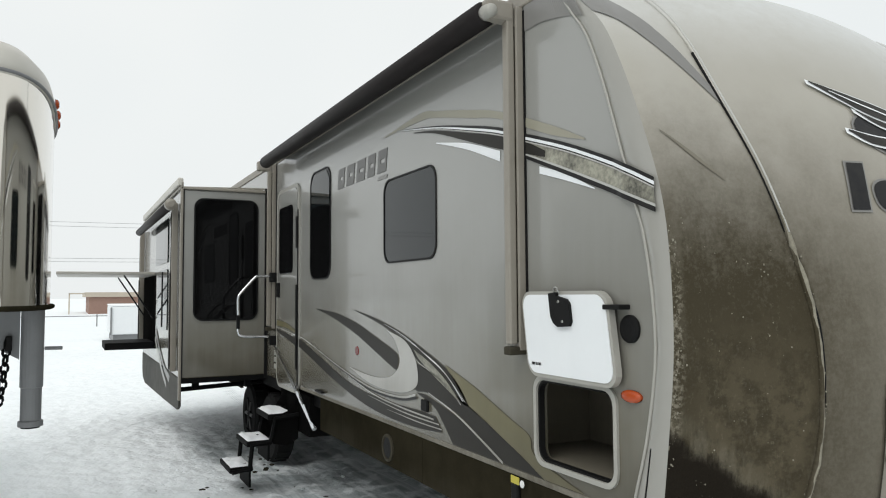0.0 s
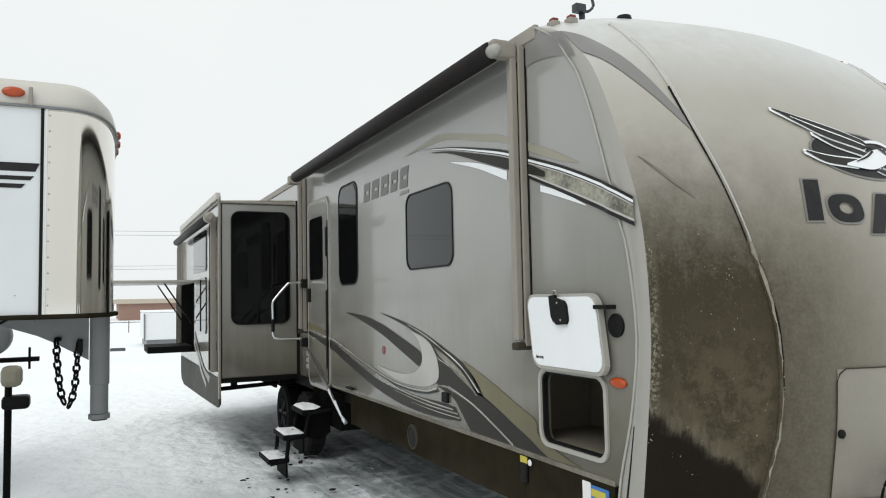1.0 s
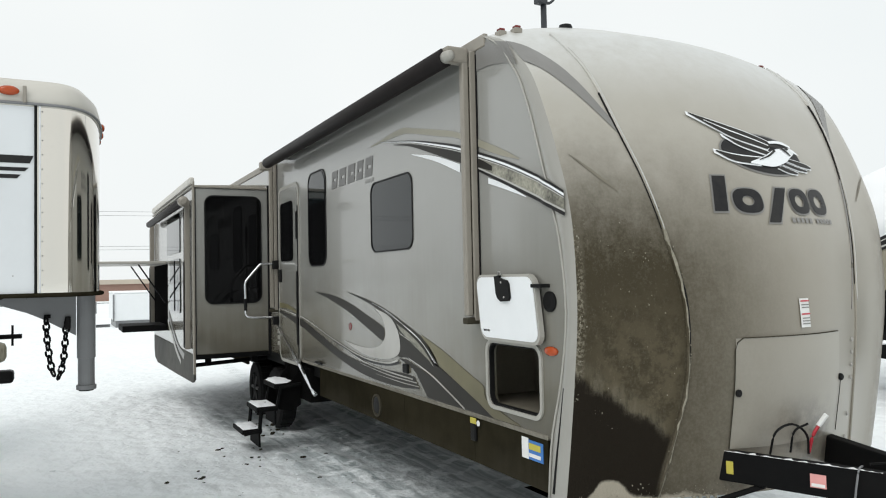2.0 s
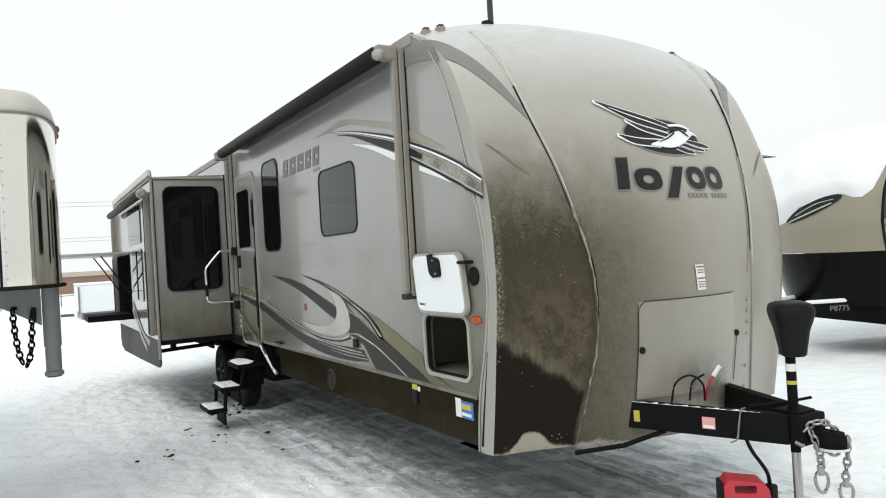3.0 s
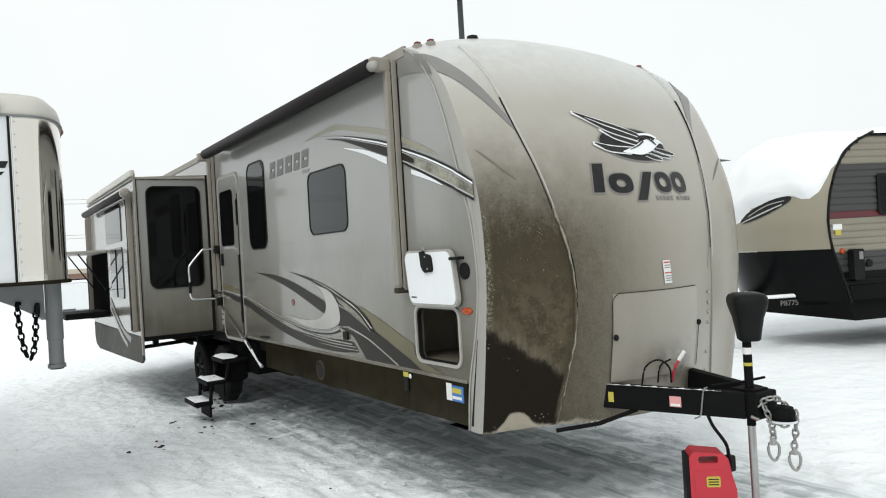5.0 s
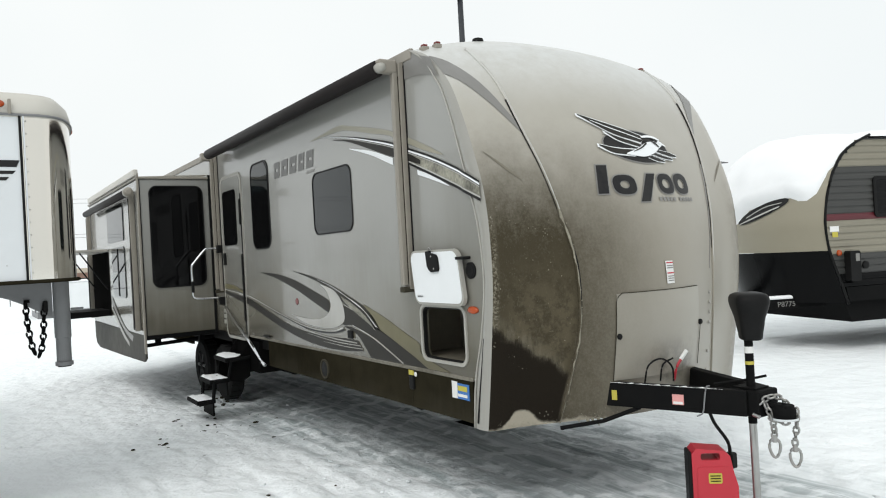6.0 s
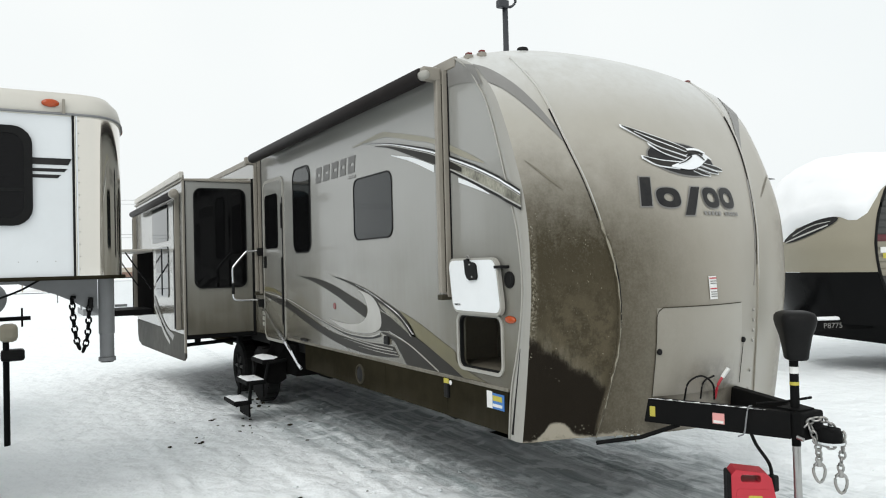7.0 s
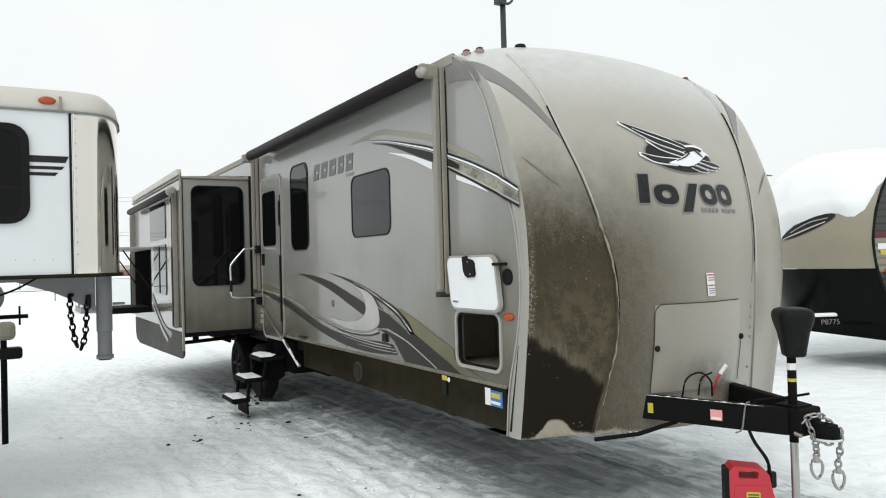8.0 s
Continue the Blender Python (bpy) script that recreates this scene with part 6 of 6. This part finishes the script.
for x in (-10.4, -9.4):
    part("wheel", lathe(bmesh.new(), ((0.1, -0.2), (0.33, -0.2), (0.36, -0.16), (0.36, -0.04), (0.33, 0.0), (0.1, 0.0)), (x, GY0 + 0.05, 0.36), (0, -1, 0), 24), M_RUBBER, goose)

# ---------------------------------------------------------------- tongue of a further parked trailer
far_t = thing("parked_cargo_trailer", "small trailer tongue with grey tank cover and yellowed jack", "trailer", (-3.6, 6.0, 0))
part("tank_cover", lathe(bmesh.new(), ((0.15, 0), (0.175, 0.02), (0.175, 0.3), (0.13, 0.34)), (-3.03, 5.2, 1.53), (0, -1, 0), 24), M_GREYSTEEL, far_t, smooth=True)
part("tongue_beam", box(bmesh.new(), -4.4, -2.64, 5.1, 5.2, 1.29, 1.33), M_FRAMEP, far_t)
part("stake", box(bmesh.new(), -2.73, -2.71, 5.14, 5.16, 1.22, 1.42), M_FRAMEP, far_t)
part("jack_head", box(bmesh.new(), -2.93, -2.76, 4.9, 5.06, 1.08, 1.27, 0.05), M_TAN, far_t)
part("jack_leg", tube(bmesh.new(), [(-2.87, 4.98, 1.1), (-2.87, 4.98, -0.02)], 0.03, 8), M_FRAMEP, far_t)
part("wheel", lathe(bmesh.new(), ((0.1, -0.16), (0.26, -0.16), (0.28, -0.12), (0.28, -0.03), (0.26, 0.0), (0.1, 0.0)), (-4.2, 5.0, 0.28), (0, -1, 0), 22), M_RUBBER, far_t)
part("box_body", box(bmesh.new(), -7.5, -3.6, 5.3, 7.2, 0.4, 2.2, 0.04), M_ALU, far_t)
part("chock", box(bmesh.new(), -2.92, -2.7, 4.92, 5.1, 0.88, 1.0, 0.03), M_BLACKP, far_t)

# ---------------------------------------------------------------- snow-covered trailer across the lane
RA = radians(90 - 288)
RN = Vector((math.cos(RA), math.sin(RA), 0))        # its heading
RB = Vector((-RN.y, RN.x, 0)) * -1                  # across, away from the near wall
RO = Vector((7.7, 1.95, 0))


def rt(a, b, z):
    """a backwards from the near front corner, b across, z up."""
    p = RO - RN * a + RB * b
    return Vector((p.x, p.y, z))


RFRONT = ((0.7, 0.3), (1.0, 0.2), (1.5, 0.02), (1.9, -0.03), (2.3, 0.03), (2.65, 0.16), (2.9, 0.34), (3.05, 0.55), (3.18, 0.85))
SNOW_EDGE = ((0.0, 2.72), (0.06, 2.42), (0.14, 2.24), (0.33, 2.26), (0.45, 2.33), (0.8, 2.24), (1.1, 2.17), (1.3, 2.0), (1.5, 1.94), (2.44, 1.9))
def words(text, size, m):
    """Flat lettering as a mesh, laid out by the matrix m."""
    cu = bpy.data.curves.new("lettering", "FONT")
    cu.body, cu.size = text, size
    tmp = bpy.data.objects.new("lettering", cu)
    bpy.context.scene.collection.objects.link(tmp)
    me = bpy.data.meshes.new_from_object(tmp.evaluated_get(bpy.context.evaluated_depsgraph_get()))
    b = bmesh.new()
    b.from_mesh(me)
    bmesh.ops.transform(b, matrix=m, verts=b.verts)
    bpy.data.objects.remove(tmp)
    bpy.data.meshes.remove(me)
    bpy.data.curves.remove(cu)
    return b


rtr = thing("snowy_travel_trailer", "tan and black travel trailer with ribbed siding under deep snow", "travel trailer", (10, 2, 0))


def rcap(b, z, lift=0.0):
    e = abs(1 - b / 1.22)
    fwd = 0.42 * (1 - e ** 2.2)
    top = 0.06 * (1 - e * e) * max(0, (z - 2.6) / 0.4)
    return rt(lerp_table(RFRONT, z) - fwd - lift, b, z + top + lift * 0.4)


def rcap_mesh(z0, z1, nz, lift=0.0, b0=0.0, b1=2.44, wob=0.0):
    bm = bmesh.new()
    g = []
    for i in range(25):
        b = b0 + (b1 - b0) * i / 24
        lo = z0(b) if callable(z0) else z0
        row = []
        for j in range(nz + 1):
            z = lo + (z1 - lo) * j / nz
            ramp = min(1.0, j / 2.0) * min(1.0, 0.1 + (b - b0) / 0.25, 0.1 + (b1 - b) / 0.25)
            row.append(bm.verts.new(rcap(b, z, lift * ramp + wob * ramp * noise.noise((b * 3, z * 3, 1)))))
        g.append(row)
    for a, c in zip(g, g[1:]):
        for j in range(nz):
            bm.faces.new((a[j], a[j + 1], c[j + 1], c[j]))
    return bm


part("front_cap", rcap_mesh(1.5, 3.18, 16), M_TAN, rtr, "tan moulded front cap", smooth=True)
part("lower_cap", rcap_mesh(0.72, 1.496, 6), M_GLOSSBLACK, rtr, "gloss black lower front", smooth=True)
snow_line = lambda b: lerp_table(SNOW_EDGE, b) + 0.03 * noise.noise((b * 5, 0, 3))
part("cap_snow", rcap_mesh(snow_line, 3.17, 14, 0.11, 0.0, 2.42, 0.04), M_SNOWCAP, rtr, "deep snow clinging to the front cap", smooth=True)
b = bmesh.new()
rings = [[b.verts.new(rcap(0.88 + r * 0.46 * math.cos(t), 2.13 + r * (0.1 * math.sin(t) - 0.15 * math.cos(t)), 0.012)) for t in (2 * math.pi * k / 24 for k in range(24))] for r in (0.02, 0.4, 0.75, 1.0)]
for A, B in zip(rings, rings[1:]):
    for k in range(24):
        b.faces.new((A[k], A[(k + 1) % 24], B[(k + 1) % 24], B[k]))
ov = part("oval_badge", b, M_BLACKG, rtr, smooth=True)
part("badge_curve", ribbon(bmesh.new(), [(0.55, 2.2), (0.95, 2.07), (1.3, 1.965)], [(0.55, 2.18), (0.95, 2.045), (1.3, 1.95)], lambda bb, z: rcap(bb, z, 0.016), 14, 1), M_SILVER, ov)
part("badge_curve", ribbon(bmesh.new(), [(0.52, 2.25), (0.8, 2.2), (1.15, 2.06)], [(0.52, 2.24), (0.8, 2.185), (1.15, 2.045)], lambda bb, z: rcap(bb, z, 0.016), 14, 1), M_SILVER, ov)
# ribbed siding, one strip at a time
zs = 0.95
while zs < 3.1:
    h = 0.098
    a0 = lerp_table(RFRONT, zs + h / 2) + 0.03
    colour = M_SIDING2 if zs > 2.7 else M_SIDING if zs > 2.0 else M_MAROON if zs > 1.9 else M_SIDING2 if zs > 1.36 else M_SIDING if zs > 1.12 else M_GLOSSBLACK
    bm = bmesh.new()
    prof = ((0.0, 0.0), (-0.014, 0.018), (-0.014, 0.06), (0.0, 0.085), (0.0, h))
    rows = [[bm.verts.new(rt(a, bb, zs + dz)) for bb, dz in prof] for a in (a0, 6.5)]
    for j in range(len(prof) - 1):
        bm.faces.new((rows[0][j], rows[0][j + 1], rows[1][j + 1], rows[1][j]))
    part("siding_strip", bm, colour, rtr)
    zs += h
bm = bmesh.new()
vs = [bm.verts.new(rt(*p)) for p in ((0.6, 0.05, 0.95), (6.5, 0.05, 0.95), (6.5, 0.05, 3.14), (0.8, 0.05, 3.14), (0.6, 2.4, 0.95), (6.5, 2.4, 0.95), (6.5, 2.4, 3.14), (0.8, 2.4, 3.14))]
for f in ((0, 1, 2, 3), (4, 5, 6, 7), (1, 5, 6, 2), (3, 2, 6, 7), (0, 1, 5, 4)):
    bm.faces.new([vs[i] for i in f])
part("body_core", bm, M_SIDING, rtr)
edge = [rt(a + 0.02, -0.016, z) for z, a in RFRONT]
part("edge_moulding", tube(bmesh.new(), smooth_curve(edge, 30), 0.02, 6), M_BLACKP, rtr, smooth=True)
bm = bmesh.new()
g = [[bm.verts.new(rt(0.85 + 5.75 * i / 20, -0.05 + 2.55 * j / 10, 3.15 + (0.0 if j in (0, 10) or i == 0 else 0.13 + 0.05 * noise.noise((i * 0.7, j * 0.6, 5))))) for j in range(11)] for i in range(21)]
for a, c in zip(g, g[1:]):
    for j in range(10):
        bm.faces.new((a[j], a[j + 1], c[j + 1], c[j]))
part("roof_snow", bm, M_SNOWCAP, rtr, smooth=True)
rp = lambda d0: (lambda a, z, d=0.0: rt(a, -d0 + d, z))
rwin = part("window", plate(bmesh.new(), round_rect(0.9, 1.82, 1.98, 2.53, 0.06), rp(0.026), 0.02), M_GLASS, rtr)
part("window_frame", ring(round_rect(0.87, 1.85, 1.95, 2.56, 0.07), round_rect(0.92, 1.8, 2.0, 2.51, 0.05), rp(0.034), 0.02), M_BLACKP, rwin)
part("notice", plate(bmesh.new(), [(0.06, 1.77), (0.22, 1.77), (0.22, 1.85), (0.06, 1.85)], rp(0.018), 0.003), M_LABEL, rtr)
part("notice", plate(bmesh.new(), [(0.1, 1.69), (0.2, 1.69), (0.2, 1.765), (0.1, 1.765)], rp(0.018), 0.003), M_YELLOW, rtr)
part("marker_lamp", lathe(bmesh.new(), ((0.045, 0), (0.04, 0.02), (0.02, 0.03)), rt(0.2, -0.012, 1.46), tuple(-RB), 12), M_AMBER, rtr)
bx = part("battery_box", plate(bmesh.new(), round_rect(0.29, 0.47, 1.04, 1.48, 0.03), rp(0.13), 0.12), M_BLACKP, rtr)
part("box_label", plate(bmesh.new(), [(0.38, 1.33), (0.45, 1.33), (0.45, 1.44), (0.38, 1.44)], rp(0.134), 0.003), M_GREY_D, bx)
part("side_port", lathe(bmesh.new(), ((0.06, 0), (0.055, 0.02), (0.03, 0.024)), rt(0.66, -0.012, 1.26), tuple(-RB), 16), M_BLACKP, rtr)
part("skirt_rail", plate(bmesh.new(), [(0.35, 0.74), (6.5, 0.74), (6.5, 0.95), (0.3, 0.95)], rp(0.01), 0.05), M_FRAMEP, rtr)
for s in (-1, 1):
    p, q = rt(0.6, 1.22 + s * 0.75, 0.72), rt(-1.5, 1.22 + s * 0.07, 0.68)
    d = q - p
    m = Matrix.Translation((p + q) / 2) @ d.to_track_quat("X", "Z").to_matrix().to_4x4()
    rail = part("tongue_rail", box(bmesh.new(), -d.length / 2, d.length / 2, -0.03, 0.03, -0.07, 0.07, 0.006, m), M_FRAMEP, rtr)
    part("rail_snow", box(bmesh.new(), -0.5, 0.15, -0.04, 0.04, 0.072, 0.13, 0.028, m), M_SNOWCAP, rail)
    if s < 0:
        part("chalk_mark", words("P8775", 0.11, m @ Matrix.Translation((-0.17, 0.032, -0.04)) @ Matrix(((-1, 0, 0, 0), (0, 0, 1, 0), (0, 1, 0, 0), (0, 0, 0, 1)))), M_GREY_D, rail, "chalked stock mark")
        part("rail_label", box(bmesh.new(), -0.66, -0.57, 0.031, 0.034, 0.01, 0.045, 0, m), M_LABEL, rail)
rj = part("tongue_jack", tube(bmesh.new(), [rt(-0.67, 1.41, 0.0), rt(-0.67, 1.41, 1.15)], 0.022, 8), M_GREYSTEEL, rtr)
part("jack_crank", tube(bmesh.new(), [rt(-0.72, 1.33, 1.16), rt(-0.62, 1.49, 1.16)], 0.03, 8), M_SNOWCAP, rj)
for a in (3.4, 4.3):
    part("wheel", lathe(bmesh.new(), ((0.1, -0.2), (0.33, -0.2), (0.36, -0.16), (0.36, -0.04), (0.33, 0.0), (0.1, 0.0)), rt(a, 0.02, 0.36), tuple(-RB), 24), M_RUBBER, rtr)
# added full-width slab that blocks light and deepens the shade beneath the trailer
part("underbody_light_block", plate(bmesh.new(), [(0.5, 0.42), (6.3, 0.42), (6.3, 0.82), (0.3, 0.82)], lambda a, z, d=0.0: rt(a, 0.12 + d, z), 2.2), M_FRAMEP, rtr)
bm = bmesh.new()
tip, base = Vector((9.12, 4.5, 3.15)), Vector((8.56, 4.9, 3.2))
tube(bm, [base + Vector((0, 0, 0.0)), base.lerp(tip, 0.5), tip], [0.06, 0.045, 0.006], 4)
part("antenna_wing", bm, M_GREYSTEEL, rtr)

# ---------------------------------------------------------------- lot lamp post
lamp = thing("lot_lamp_post", "tall dark steel lot lamp post with a small floodlight", "lamp post", (4.88, 6.78, 0))
part("pole", tube(bmesh.new(), [(4.88, 6.78, -0.05), (4.88, 6.78, 3.0), (4.88, 6.78, 6.4)], [0.06, 0.055, 0.05], 12), M_POLE, lamp, smooth=True)
part("floodlight", box(bmesh.new(), 4.72, 4.92, 6.7, 6.84, 6.32, 6.46, 0.02), M_POLE, lamp)
part("bracket", tube(bmesh.new(), smooth_curve([(4.9, 6.78, 6.36), (5.0, 6.76, 6.37), (5.08, 6.74, 6.46), (5.06, 6.74, 6.58)], 12), 0.025, 6), M_POLE, lamp)

# ---------------------------------------------------------------- far things
white_box = thing("cargo_box_trailer", "white enclosed cargo trailer standing far across the snow", "cargo trailer", (0.7, 31, 0))
part("body", box(bmesh.new(), -0.38, 2.4, 30.5, 34, 0.25, 1.4, 0.05), M_WHITE, white_box)
part("rear_edge", box(bmesh.new(), -0.42, -0.36, 30.44, 30.5, 0.23, 1.36, 0.01), M_GREYSTEEL, white_box)
part("plinth", box(bmesh.new(), -0.3, 2.3, 30.6, 33.9, -0.1, 0.26), M_GREYSTEEL, white_box)
part("roof_snow", box(bmesh.new(), -0.4, 2.42, 30.48, 34, 1.4, 1.48, 0.04), M_SNOWCAP, white_box)

store = thing("store_building", "low red-brown brick building with tan fascia, far off", "building", (14, 130, -1))
part("wall", box(bmesh.new(), 1.0, 40, 128, 150, -1.2, 1.75), M_BRICK, store)
part("roof", box(bmesh.new(), 0.4, 40.5, 127.5, 150.5, 1.75, 2.5), M_FASCIA, store)
for x in (11, 17, 24):
    part("window", box(bmesh.new(), x, x + 3, 127.9, 128, -0.6, 0.9), M_GLASS_GREY, store)
part("canopy_post", box(bmesh.new(), -1.9, -1.7, 127.6, 127.8, -1.2, 2.3), M_FASCIA, store)
part("canopy_beam", box(bmesh.new(), -1.9, 0.4, 127.6, 127.8, 2.2, 2.4), M_FASCIA, store)
sign = thing("road_sign", "small red and white sign on a thin post", "sign", (-7.5, 120, -1))
part("post", tube(bmesh.new(), [(-7.5, 120, -1.2), (-7.5, 120, 1.3)], 0.12, 6), M_GREYSTEEL, sign)
part("board", box(bmesh.new(), -9, -6, 119.8, 120, 0.7, 1.6, 0.02), M_RED, sign)
wire_post = thing("utility_pole", "bare utility pole carrying thin cables", "utility pole", (40, 95, -1))
part("pole", tube(bmesh.new(), [(40, 95, -1.2), (40, 95, 12)], [0.2, 0.14], 8), M_POLE, wire_post)
for z in (11.2, 10.7, 6.9, 6.5):
    pts = [(40 - 110 * i / 20, 95, z - 0.6 * math.sin(math.pi * i / 20)) for i in range(21)]
    part("cable", tube(bmesh.new(), pts, 0.02, 4), M_GREYSTEEL, wire_post)
w2 = copy_thing(wire_post, Matrix.Translation((-70, 95, -1)))
for c in list(w2.children):
    if c.name.startswith("cable"):
        bpy.data.objects.remove(c)


fence = thing("rail_fence", "low thin rail fence along the far lot edge", "fence", (-2, 60, -0.5))
for x in range(-40, 40, 4):
    part("post", box(bmesh.new(), x, x + 0.08, 60, 60.08, -0.6, 0.45), M_GREYSTEEL, fence)
part("rail", box(bmesh.new(), -40, 40, 59.98, 60.02, 0.3, 0.36), M_GREYSTEEL, fence)

# a bank of bare trees along the lot edge, far behind and around
def tree_bank(name, x0, y0, x1, y1, seed):
    rnd = random.Random(seed)
    bm = bmesh.new()
    for i in range(90):
        t = rnd.random()
        p = Vector((x0 + (x1 - x0) * t + rnd.uniform(-6, 6), y0 + (y1 - y0) * t + rnd.uniform(-6, 6), -1.2))
        h = rnd.uniform(4, 8)
        top = p + Vector((rnd.uniform(-0.5, 0.5), rnd.uniform(-0.5, 0.5), h))
        tube(bm, [p, p.lerp(top, 0.5), top], [0.18, 0.12, 0.03], 4, caps=False)
        for k in range(14):
            q = p.lerp(top, rnd.uniform(0.25, 0.95))
            d = Vector((rnd.uniform(-1, 1), rnd.uniform(-1, 1), rnd.uniform(0.3, 1.2))) * rnd.uniform(0.8, 1.8)
            tube(bm, [q, q + d], [0.05, 0.01], 3, caps=False)
    return tagged(part(name, bm, M_POLE), "distant bare winter trees along the lot edge", "trees", kind="stuff")


tree_bank("bare_trees", -160, 210, -10, 240, 3)
# unseen bank, added to give the side windows a dark horizon to reflect
tree_bank("bare_trees", -95, -60, -105, 160, 4)

# ---------------------------------------------------------------- clods on the snow
rnd = random.Random(5)
bm = bmesh.new()
for i in range(56):
    if i >= 40:
        x, y = rnd.gauss(-0.1, 0.1), rnd.gauss(5.7, 0.25)
    elif i < 30:
        x, y = rnd.gauss(-0.75, 0.35), rnd.gauss(4.3, 0.5)
    else:
        x, y = rnd.gauss(-0.6, 0.5), rnd.uniform(-0.4, 5)
    r = rnd.uniform(0.008, 0.028) if i < 40 else rnd.uniform(0.01, 0.03)
    res = bmesh.ops.create_icosphere(bm, subdivisions=1, radius=r)
    for v in res["verts"]:
        v.co = Vector((v.co.x * rnd.uniform(0.8, 1.6), v.co.y * rnd.uniform(0.8, 1.6), v.co.z * 0.5)) + Vector((x, y, 0.0 if i < 40 else 0.02))
tagged(part("dirt_clods", bm, M_SKIRT), "small dark dirt clods scattered on the packed snow", "dirt", kind="stuff")
bm = bmesh.new()
for i in range(420):
    x, y = rnd.choice((rnd.gauss(-0.95, 0.25), rnd.gauss(-0.35, 0.3), rnd.uniform(-3.5, 4))), rnd.uniform(-3.5, 6)
    r = 0.004 + 0.016 * rnd.random() ** 2
    res = bmesh.ops.create_icosphere(bm, subdivisions=1, radius=r)
    s = Vector((rnd.uniform(0.8, 1.7), rnd.uniform(0.8, 2.2), rnd.uniform(0.3, 0.55)))
    for v in res["verts"]:
        v.co = Vector((v.co.x * s.x, v.co.y * s.y, v.co.z * s.z)) + Vector((x, y, -0.1 * r)) + 0.6 * r * noise.noise_vector(v.co * 60 + Vector((i, 0, 0)))
tagged(part("snow_lumps", bm, M_SNOW, smooth=True), "loose lumps of snow beside the wheel ruts", "snow lumps", kind="stuff")
